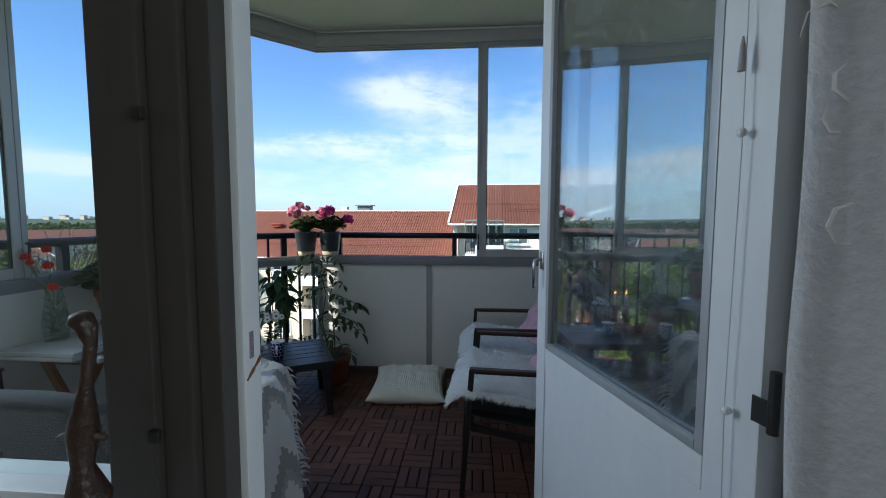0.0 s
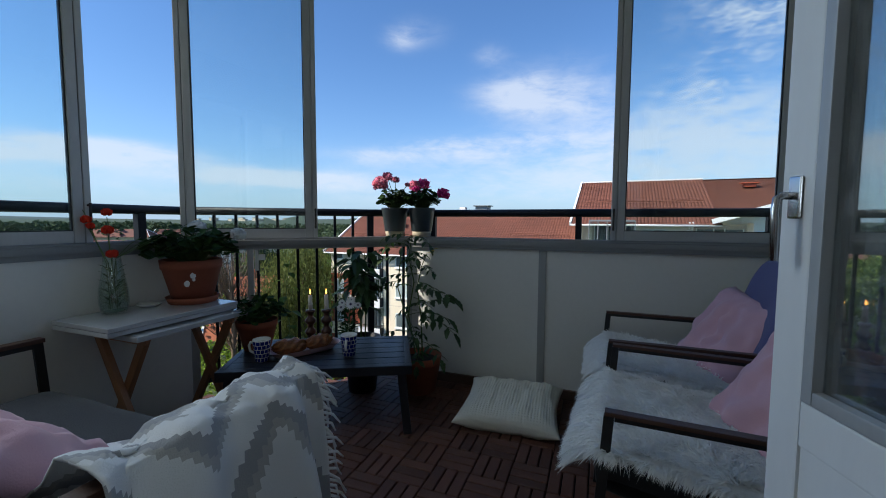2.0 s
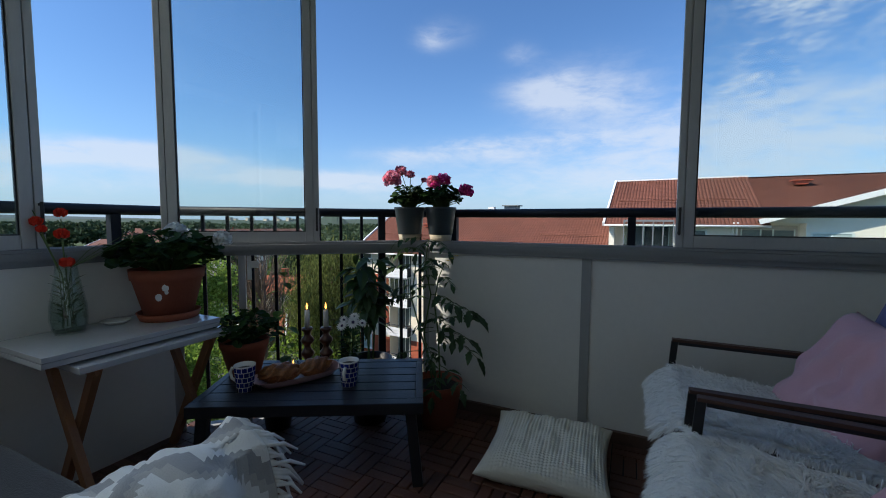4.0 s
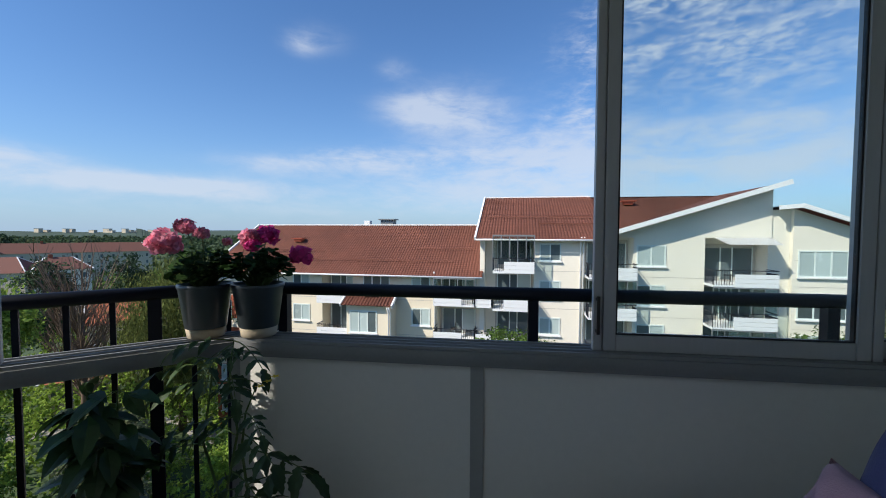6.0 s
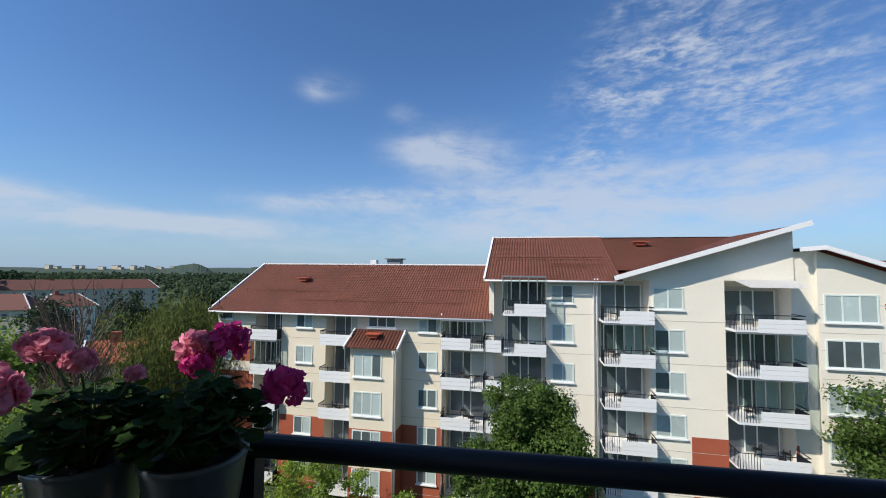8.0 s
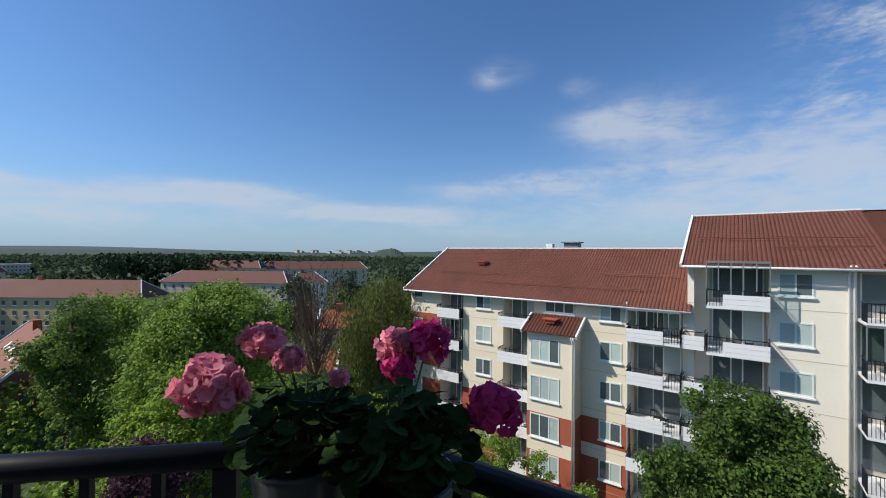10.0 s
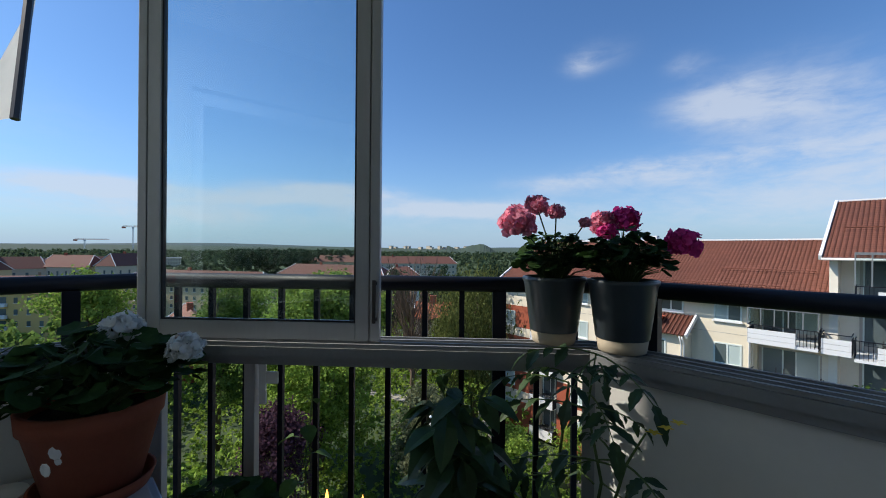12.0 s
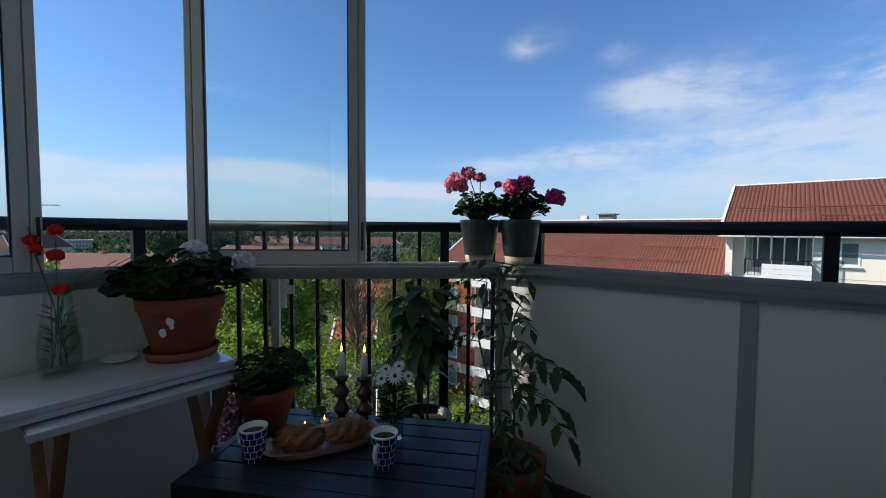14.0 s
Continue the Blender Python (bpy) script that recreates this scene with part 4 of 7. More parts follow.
M_PETALW = material("white_petal", (0.80, 0.80, 0.78), 0.7, scale=30, vary=0.08, bump=0.1, island=0.15, trans=0.35)
M_POPPY = material("poppy_petal", (0.72, 0.045, 0.02), 0.65, scale=30, vary=0.15, bump=0.15, island=0.25, trans=0.4)
M_STEM = material("green_stem", (0.07, 0.12, 0.03), 0.6, vary=0.2)
M_TOMLEAF = material("tomato_leaf", (0.035, 0.075, 0.025), 0.6, scale=25, vary=0.25, bump=0.25, island=0.5, trans=0.25)
M_PEPLEAF = material("pepper_leaf", (0.03, 0.075, 0.022), 0.45, scale=20, vary=0.25, bump=0.15, island=0.5, trans=0.2)
M_DAISYEYE = material("dark_daisy_eye", (0.05, 0.03, 0.10), 0.7, vary=0.1)
M_BEANLEAF = material("bean_leaf", (0.075, 0.15, 0.03), 0.6, scale=20, vary=0.25, bump=0.15, island=0.4, trans=0.35)
M_YELLOWFL = material("yellow_petal", (0.75, 0.55, 0.05), 0.7, vary=0.1, trans=0.3)
M_BLACKPOT = material("black_plastic", (0.012, 0.012, 0.013), 0.4, vary=0.1)
M_CERAM = material("white_porcelain", (0.78, 0.78, 0.77), 0.15, vary=0.03, bump=0.0, coat=0.3)
M_COFFEE = material("black_coffee", (0.012, 0.006, 0.003), 0.05, vary=0.1, bump=0.0)
M_PINKCER = material("pink_stoneware", (0.70, 0.45, 0.43), 0.3, vary=0.05, bump=0.02, coat=0.2)
M_BREAD = material("baked_bun", (0.24, 0.085, 0.022), 0.4, scale=28, vary=0.6, fine=120, bump=0.5)
M_BEADWOOD = material("turned_red_brown_wood", (0.07, 0.022, 0.015), 0.35, scale=8, vary=0.25, bump=0.05, coat=0.2)
M_WAX = material("white_wax", (0.82, 0.80, 0.74), 0.5, vary=0.03, bump=0.0, trans=0.2)
M_WICK = material("wick", (0.02, 0.02, 0.02), 0.9)
M_VASE = glass_material("vase_glass", (0.90, 0.96, 0.94), 1.6)
M_WATER = glass_material("murky_water", (0.90, 0.94, 0.88), 1.0)


def flame_material():
    mt = bpy.data.materials.new("flame")
    mt.use_nodes = True
    nt = mt.node_tree
    nt.nodes.clear()
    out, em = nt.nodes.new("ShaderNodeOutputMaterial"), nt.nodes.new("ShaderNodeEmission")
    em.inputs["Color"].default_value, em.inputs["Strength"].default_value = (1.0, 0.42, 0.08, 1), 4.0
    nt.links.new(em.outputs[0], out.inputs[0])
    return mt


M_FLAME = flame_material()


def blade(bm, base, tip_dir, normal, ln, wd, kind="ovate", cup=0.15):
    """One leaf from its base: round and scalloped, or pointed."""
    d = Vector(tip_dir).normalized()
    n = Vector(normal)
    n = (n - d * n.dot(d)).normalized()
    s = d.cross(n)
    if kind == "round":
        k = 11
        ring = []
        for i in range(k):
            a = math.pi * 0.12 + (2 * math.pi - math.pi * 0.24) * i / (k - 1) - math.pi
            r = 0.5 * (1.0 if i % 2 else 0.90)
            p = Vector(base) + d * (ln * (0.5 + r * math.cos(a))) + s * (wd * r * math.sin(a)) + n * (cup * ln * (0.25 + 0.12 * (i % 2)))
            ring.append(bm.verts.new(p))
        c = bm.verts.new(Vector(base) + d * ln * 0.42)
        for a, b in zip(ring, ring[1:]):
            bm.faces.new((c, a, b))
    else:
        prof = [(0.0, 0.02), (0.25, 0.85), (0.5, 1.0), (0.78, 0.6), (1.0, 0.02)]
        rows = []
        for f, w in prof:
            c = Vector(base) + d * (ln * f) - n * (cup * ln * f * f)
            rows.append((bm.verts.new(c - s * (wd * 0.5 * w) + n * (0.12 * wd * w)), bm.verts.new(c), bm.verts.new(c + s * (wd * 0.5 * w) + n * (0.12 * wd * w))))
        for a, b in zip(rows, rows[1:]):
            bm.faces.new((a[0], a[1], b[1], b[0]))
            bm.faces.new((a[1], a[2], b[2], b[1]))


def blossom(centre, r, seed, n=90):
    """A geranium head: a ball of ruffled petals."""
    rnd = random.Random(seed)
    bm = bmesh.new()
    for i in range(n):
        z = rnd.uniform(-0.7, 1)
        a = rnd.uniform(0, 2 * math.pi)
        q = Vector((math.sqrt(max(0, 1 - z * z)) * math.cos(a), math.sqrt(max(0, 1 - z * z)) * math.sin(a), z * 0.85))
        t = Vector((rnd.gauss(0, 1), rnd.gauss(0, 1), rnd.gauss(0, 1))).cross(q).normalized()
        p = Vector(centre) + q * r * rnd.uniform(0.50, 0.84) - t * r * 0.24
        blade(bm, p, t + q * rnd.uniform(-0.1, 0.8), q + t * rnd.uniform(-0.6, 0.6), r * rnd.uniform(0.45, 0.66), r * rnd.uniform(0.45, 0.62), "round", 0.7)
    return bm


def geranium(owner, base, spread, rise, n_leaves, heads, seed, lsize=0.05):
    """Leaves, stems and flower heads as parts of a potted plant; base is the soil's middle, heads are (offset, radius, material)."""
    rnd = random.Random(seed)
    base = Vector(base)
    lf, st = bmesh.new(), bmesh.new()
    for i in range(n_leaves):
        a = rnd.uniform(0, 6.283)
        f = math.sqrt(rnd.random())
        h = rise * (0.38 + 0.62 * (1 - f * f * 0.8)) * rnd.uniform(0.55, 1.0)
        p = base + Vector((math.cos(a) * spread * f, math.sin(a) * spread * f, h))
        out = Vector((math.cos(a), math.sin(a), 0)) * (0.4 + f)
        d = out + Vector((rnd.gauss(0, 0.5), rnd.gauss(0, 0.5), rnd.uniform(-0.5, 0.2)))
        nrm = Vector((out.x * 0.6 + rnd.gauss(0, 0.35), out.y * 0.6 + rnd.gauss(0, 0.35), 0.9))
        s = lsize * rnd.uniform(0.7, 1.25)
        blade(lf, p, d, nrm, s, s * 1.1, "round", 0.25)
        if i % 2 == 0:
            tube([base + Vector((math.cos(a), math.sin(a), 0)) * spread * 0.12, base + (p - base) * 0.6 + Vector((0, 0, 0.01)), p], [0.0025, 0.002, 0.0012], 4, st, False)
    for off, r, mt in heads:
        off = Vector(off)
        tube([base, base + Vector((off.x * 0.4, off.y * 0.4, off.z * 0.6)), base + off], [0.003, 0.0022, 0.002], 5, st, False)
    tagged(part("foliage", lf, M_GERLEAF, owner, "dark green rounded leaves"), kind="stuff")
    tagged(part("stalk", st, M_STEM, owner), kind="stuff")
    for k, (off, r, mt) in enumerate(heads):
        part("flower_head", blossom(base + Vector(off), r, seed * 10 + k, 130), mt, owner, "", True)


def rail_pot(x, y, label, heads, seed, spread):
    t = thing("potted_geranium", label, "potted plant", pose(x, y, SILL_HI + 0.001))
    part("pot", lathe([(0, 0.034), (0.0635, 0.034), (0.066, 0.036), (0.084, 0.17), (0.088, 0.176), (0.088, 0.186), (0.083, 0.187), (0.080, 0.172), (0.078, 0.160), (0, 0.158)], 40), M_GLAZE, t, "", True)
    part("foot", lathe([(0, 0), (0.056, 0), (0.059, 0.003), (0.0638, 0.0335), (0, 0.0335)], 40), M_RAWCLAY, t, "unglazed beige foot", True)
    part("soil", lathe([(0, 0.163), (0.079, 0.161)], 24), M_SOIL, t)
    geranium(t, (0, 0, 0.16), spread, 0.160, 270, heads, seed, 0.031)


P1, P2 = Vector((-1.060, 3.036, SILL_HI + 0.161)), Vector((-0.884, 3.077, SILL_HI + 0.161))


def rel(p, o):
    return tuple(Vector(p) - o)


rail_pot(P1.x, P1.y, "pink flowering geranium in a blue-grey pot on the sill", [(rel((-1.088, 2.894, 1.264), P1), 0.047, M_PETALP), (rel((-1.075, 2.965, 1.315), P1), 0.034, M_PETALP), (rel((-1.02, 2.975, 1.293), P1), 0.024, M_PETALP), (rel((-0.96, 3.02, 1.265), P1), 0.016, M_PETALP)], 3, 0.098)
rail_pot(P2.x, P2.y, "magenta flowering geranium in a blue-grey pot on the sill", [(rel((-0.943, 3.232, 1.283), P2), 0.046, M_PETALM), (rel((-0.992, 3.20, 1.272), P2), 0.042, M_PETALP), (rel((-0.965, 3.17, 1.245), P2), 0.030, M_PETALM), (rel((-0.768, 3.168, 1.213), P2), 0.042, M_PETALM)], 4, 0.100)


def clay_pot(owner, r0, r1, h, z=0.0, saucer=0.0):
    zz = z
    if saucer:
        part("saucer", lathe([(0, zz), (saucer * 0.9, zz), (saucer, zz + 0.03), (saucer - 0.007, zz + 0.03), (saucer * 0.86, zz + 0.008), (0, zz + 0.008)], 40), M_TERRA, owner, "", True)
        zz += 0.009
    k = h * 0.78
    rk = r0 + (r1 - r0) * 0.8
    part("pot", lathe([(0, zz), (r0, zz), (rk, zz + k), (r1 - 0.004, zz + k + 0.002), (r1, zz + h), (r1 - 0.010, zz + h), (r1 - 0.016, zz + k), (0, zz + k - 0.005)], 44), M_TERRA, owner, "", True)
    part("soil", lathe([(0, zz + h * 0.86), (r1 - 0.013, zz + h * 0.84)], 24), M_SOIL, owner)
    return zz + h * 0.85


big = thing("potted_geranium", "white geranium in a large terracotta pot on the folding table", "potted plant", pose(-1.705, 2.085, FZ + 0.001))
z = clay_pot(big, 0.088, 0.138, 0.205, 0, 0.118)
geranium(big, (0, 0, z), 0.185, 0.20, 300, [((-0.02, 0.05, 0.185), 0.042, M_PETALW), ((0.15, 0.15, 0.15), 0.038, M_PETALW), ((0.09, 0.12, 0.12), 0.018, M_PETALW)], 6, 0.05)
for a, z0, r in ((-0.62, 0.135, 0.014), (-0.85, 0.095, 0.013), (-0.60, 0.115, 0.008)):
    rr = 0.088 + (0.125 - 0.088) * z0 / 0.17 + 0.003
    bm = lathe([(0, 0.0025), (r * 0.8, 0.002), (r, 0)], 9, m=facing((rr * math.cos(a), rr * math.sin(a), z0 + 0.01), (math.cos(a), math.sin(a), -0.2), 20))
    for v in bm.verts:
        v.co += Vector((0, 0, 0.35 * (v.co.z - z0 - 0.01))) + Vector((noise.noise(v.co * 90), noise.noise(v.co * 70), 0)) * 0.002
    part("paint_fleck", bm, M_CERAM, big, "flaked white paint spot")
small = thing("potted_geranium", "green geranium in a terracotta pot on the coffee table", "potted plant", pose(-1.485, 2.275, TZ + 0.001))
z = clay_pot(small, 0.066, 0.105, 0.155)
geranium(small, (0, 0, z), 0.135, 0.15, 180, [], 8, 0.043)

# glass vase with poppies, small dish
vase = thing("flower_vase", "clear glass vase with red poppies on the folding table", "vase", pose(-1.785, 1.775, FZ + 0.001))
g = part("glass", lathe([(0, 0.006), (0.045, 0.006), (0.052, 0.05), (0.050, 0.10), (0.034, 0.20), (0.028, 0.25), (0.0305, 0.25), (0.037, 0.20), (0.0535, 0.10), (0.0555, 0.05), (0.047, 0.0), (0, 0)], 36), M_VASE, vase, "", True)
g.visible_shadow = False
g = part("water", lathe([(0, 0.008), (0.043, 0.008), (0.0495, 0.05), (0.0478, 0.10), (0.040, 0.14), (0, 0.14)], 30), M_WATER, vase, "", True)
g.visible_shadow = False
st = bmesh.new()
heads = [((-0.031, 0.006, 0.42), 0.027), ((-0.09, -0.041, 0.388), 0.027), ((-0.027, 0.004, 0.34), 0.030), ((-0.075, -0.034, 0.365), 0.022), ((-0.012, 0.009, 0.285), 0.030), ((-0.114, -0.054, 0.482), 0.009)]
for k, ((x, y, z), r) in enumerate(heads):
    tube([(0.02 * math.cos(k), 0.02 * math.sin(k), 0.02), (x * 0.2, y * 0.2, 0.22), (x * 0.8, y * 0.8, z * 0.9), (x, y, z)], 0.0016, 5, st, False)
for k in range(4):
    tube([(0.02 * math.cos(k + 2), 0.02 * math.sin(k + 2), 0.02), (0.01, 0.01, 0.24), (0.04 + 0.04 * k, 0.05 + 0.03 * k, 0.30 + 0.015 * k), (0.07 + 0.045 * k, 0.08 + 0.04 * k, 0.33 + 0.02 * k)], 0.0011, 4, st, False)
for k in range(34):
    a = k * 2.4
    blade(st, (0.02 * math.cos(a), 0.02 * math.sin(a), 0.03 + 0.005 * k), (math.cos(a), math.sin(a), 0.8), (0, 0, 1), 0.04, 0.014)
part("stalk", st, M_STEM, vase)
for k, ((x, y, z), r) in enumerate(heads):
    bm = bmesh.new()
    for q in range(5):
        a = q * 1.257 + k
        blade(bm, (x, y, z), (0.45 * math.cos(a), 0.45 * math.sin(a), 1.0 if k != 4 else -0.8), (-math.cos(a), -math.sin(a), 0.3), r * 1.5, r * 1.7, "round", 0.6)
    part("poppy", bm, M_POPPY, vase, "red poppy")
dish = thing("small_dish", "small white oval dish on the folding table", "dish", pose(-1.79, 1.925, FZ + 0.001, 0, 0, 30))
part("body", lathe([(0, 0), (0.035, 0), (0.052, 0.012), (0.050, 0.014), (0.034, 0.004), (0, 0.004)], 30), M_CERAM, dish, "", True)

# ---- coffee table setting ----


def mug_material():
    mt = bpy.data.materials.new("blue_patterned_porcelain")
    mt.use_nodes = True
    nt = mt.node_tree
    bs = nt.nodes["Principled BSDF"]
    N, L = nt.nodes.new, nt.links.new
    tc, sep = N("ShaderNodeTexCoord"), N("ShaderNodeSeparateXYZ")
    L(tc.outputs["Object"], sep.inputs[0])
    at = N("ShaderNodeMath")
    at.operation = "ARCTAN2"
    L(sep.outputs[1], at.inputs[0])
    L(sep.outputs[0], at.inputs[1])
    cb = N("ShaderNodeCombineXYZ")
    mu = N("ShaderNodeMath")
    mu.operation = "MULTIPLY"
    mu.inputs[1].default_value = 0.0382
    L(at.outputs[0], mu.inputs[0])
    L(mu.outputs[0], cb.inputs[0])
    L(sep.outputs[2], cb.inputs[1])
    br = N("ShaderNodeTexBrick")
    br.inputs["Scale"].default_value = 1.0
    br.inputs["Brick Width"].default_value, br.inputs["Row Height"].default_value = 0.02, 0.0205
    br.inputs["Mortar Size"].default_value, br.inputs["Mortar Smooth"].default_value = 0.0014, 0.3
    br.offset = 0.35
    br.inputs["Color1"].default_value, br.inputs["Color2"].default_value = (0.012, 0.022, 0.16, 1), (0.02, 0.035, 0.24, 1)
    br.inputs["Mortar"].default_value = (0.78, 0.78, 0.78, 1)
    L(cb.outputs[0], br.inputs["Vector"])
    L(br.outputs["Color"], bs.inputs["Base Color"])
    bs.inputs["Roughness"].default_value = 0.15
    return mt


M_MUG = mug_material()


def mug(x, y, turn):
    t = thing("coffee_mug", "white porcelain mug with blue pattern, filled with coffee", "mug", pose(x, y, TZ, 0, 0, turn), "mugs on the coffee table")
    part("body", lathe([(0, 0.0), (0.030, 0.0), (0.032, 0.002), (0.0415, 0.104)], 40), M_MUG, t, "", True)
    part("lining", lathe([(0.0416, 0.1042), (0.0415, 0.107), (0.039, 0.107), (0.031, 0.012), (0, 0.010)], 40), M_CERAM, t, "white rim and lining", True)
    part("coffee", lathe([(0, 0.088), (0.0374, 0.088)], 30), M_COFFEE, t, "black coffee")
    part("handle", tube([(0.038, 0, 0.085), (0.058, 0, 0.088), (0.066, 0, 0.07), (0.06, 0, 0.045), (0.036, 0, 0.034)], [0.006, 0.0065, 0.0065, 0.006, 0.006], 10), M_CERAM, t, "", True)


mug(-1.318, 2.140, 195)
mug(-0.972, 2.368, -70)

tray = thing("serving_dish", "oblong pink stoneware dish on the coffee table", "dish", pose(-1.215, 2.325, TZ, 0, 0, 62))


def tray_surface(u, v):
    a = v * 2 * math.pi
    ca, sa = math.cos(a), math.sin(a)
    px, py = math.copysign(abs(ca) ** 0.6, ca), math.copysign(abs(sa) ** 0.6, sa)
    prof = [(0.0, 0.004), (0.55, 0.004), (0.82, 0.006), (1.0, 0.030), (1.02, 0.032), (0.98, 0.029), (0.80, 0.001), (0.0, 0.0)]
    k = u * (len(prof) - 1)
    i = min(int(k), len(prof) - 2)
    r = prof[i][0] * (1 - k + i) + prof[i + 1][0] * (k - i)
    z = prof[i][1] * (1 - k + i) + prof[i + 1][1] * (k - i)
    return Vector((0.185 * r * px, 0.082 * r * py, z + 0.001))


part("body", grid_mesh(14, 48, tray_surface), M_PINKCER, tray, "", True)


def bun(x, y, z, turn, s, seed):
    t = thing("baked_bun", "golden-brown twisted bun in the pink dish", "bun", pose(x, y, z, 0, 0, turn), "buns in the dish")

    def f(u, v):
        a, b = u * 2 * math.pi, (v - 0.5) * math.pi
        q = Vector((math.cos(b) * math.cos(a), math.cos(b) * math.sin(a), math.sin(b)))
        tw = 0.20 * abs(math.sin(2.5 * math.atan2(q.z, q.y) + 5.5 * q.x)) - 0.08 + 0.10 * noise.noise(q * 3 + Vector((seed, 0, 0)))
        return Vector((q.x * 0.075, q.y * 0.048, q.z * 0.034)) * s * (0.96 + 1.35 * tw)
    part("crust", grid_mesh(36, 20, f), M_BREAD, t, "", True)


bun(-1.255, 2.262, TZ + 0.042, 48, 1.06, 1)
bun(-1.178, 2.390, TZ + 0.042, 75, 1.02, 4)


def candle(x, y, seed):
    t = thing("candlestick", "wavy turned red-brown candlestick with a lit white candle", "candlestick", pose(x, y, TZ), "candlesticks on the coffee table")
    prof = [(0, 0), (0.026, 0), (0.028, 0.006)]
    for k in range(1, 22):
        zz = 0.006 + 0.184 * k / 22
        prof.append((0.0225 + 0.0085 * math.sin(zz * 102 + 0.9), zz))
    prof += [(0.024, 0.19), (0.013, 0.192), (0, 0.192)]
    part("stick", lathe(prof, 30), M_BEADWOOD, t, "", True)
    part("candle", lathe([(0, 0.192), (0.0125, 0.192), (0.011, 0.272), (0.007, 0.270), (0, 0.268)], 20), M_WAX, t, "white candle", True)
    part("wick", tube([(0, 0, 0.268), (0.001, 0, 0.281)], 0.0009, 5), M_WICK, t)
    part("flame", lathe([(0, 0.276), (0.0035, 0.281), (0.0045, 0.287), (0.003, 0.297), (0.0012, 0.305), (0, 0.309)], 12), M_FLAME, t, "small yellow flame", True)


candle(-1.276, 2.448, 1)
candle(-1.204, 2.494, 2)
for x, y in ((-1.352, 2.345), (-1.335, 2.415)):
    t = thing("tealight", "small clear glass cup with a burning tealight", "tealight", pose(x, y, TZ), "tealights on the coffee table")
    g = part("cup", lathe([(0, 0.004), (0.019, 0.004), (0.024, 0.034), (0.026, 0.034), (0.021, 0.0), (0, 0)], 24), M_VASE, t, "", True)
    g.visible_shadow = False
    part("wax", lathe([(0, 0.005), (0.0175, 0.005), (0.0185, 0.016), (0, 0.016)], 20), M_WAX, t)
    part("flame", lathe([(0, 0.017), (0.003, 0.021), (0.0035, 0.025), (0.0015, 0.033), (0, 0.037)], 10), M_FLAME, t, "", True)

jar = thing("flower_jar", "glass jar of white daisies on the coffee table", "vase", pose(-1.075, 2.515, TZ))
g = part("glass", lathe([(0, 0.004), (0.032, 0.004), (0.034, 0.09), (0.029, 0.11), (0.031, 0.11), (0.037, 0.09), (0.035, 0.0), (0, 0)], 30), M_VASE, jar, "", True)
g.visible_shadow = False
st = bmesh.new()
rnd = random.Random(9)
daisies = [((0.04, -0.035, 0.235), 0.030), ((-0.015, -0.045, 0.215), 0.025), ((-0.04, 0.0, 0.23), 0.021), ((0.005, 0.02, 0.245), 0.025), ((0.05, 0.02, 0.22), 0.021)]
for (x, y, z), r in daisies:
    tube([(x * 0.2, y * 0.2, 0.02), (x * 0.5, y * 0.5, 0.13), (x, y, z)], 0.0015, 5, st, False)
for k in range(60):
    a, h = rnd.uniform(0, 6.28), rnd.uniform(0.05, 0.19)
    blade(st, (0.012 * math.cos(a), 0.012 * math.sin(a), h), (math.cos(a), math.sin(a), rnd.uniform(0.2, 1)), (0, 0, 1), 0.055, 0.022)
tagged(part("foliage", st, M_GERLEAF, jar), kind="stuff")
for k, ((x, y, z), r) in enumerate(daisies):
    bm = bmesh.new()
    n = Vector((0.45, -0.75, 0.55)) + Vector((rnd.gauss(0, 0.2), rnd.gauss(0, 0.2), 0))
    m = facing((x, y, z), n, 0)
    for q in range(15):
        a = q * 2 * math.pi / 15
        d = m.to_3x3() @ Vector((math.cos(a), math.sin(a), 0.1))
        blade(bm, Vector((x, y, z)) + d * r * 0.2, d, m.to_3x3() @ Vector((0, 0, 1)), r * 0.85, r * 0.30)
    part("daisy", bm, M_PETALW, jar, "white daisy")
    part("daisy_eye", lathe([(0, 0.004), (r * 0.2, 0.002), (r * 0.24, 0)], 10, m=m), M_DAISYEYE, jar)


# ---- tall plants in the corner ----
def lobed(bm, base, tip_dir, normal, ln, rnd):
    """One tomato leaflet with a toothed outline and a folded midrib."""
    d = Vector(tip_dir).normalized()
    n = Vector(normal)
    n = (n - d * n.dot(d)).normalized()
    s = d.cross(n)
    prof = [(0.0, 0.03), (0.14, 0.55), (0.27, 0.50), (0.38, 0.88), (0.50, 0.72), (0.62, 0.80), (0.74, 0.46), (0.84, 0.40), (1.0, 0.02)]
    rows = []
    for f, w in prof:
        c = Vector(base) + d * (ln * f) - n * (0.30 * ln * f * f)
        h = 0.27 * ln * w * rnd.uniform(0.85, 1.15)
        rows.append((bm.verts.new(c - s * h + n * 0.22 * h), bm.verts.new(c), bm.verts.new(c + s * h + n * 0.22 * h)))
    for a, b in zip(rows, rows[1:]):
        bm.faces.new((a[0], a[1], b[1], b[0]))
        bm.faces.new((a[1], a[2], b[2], b[1]))


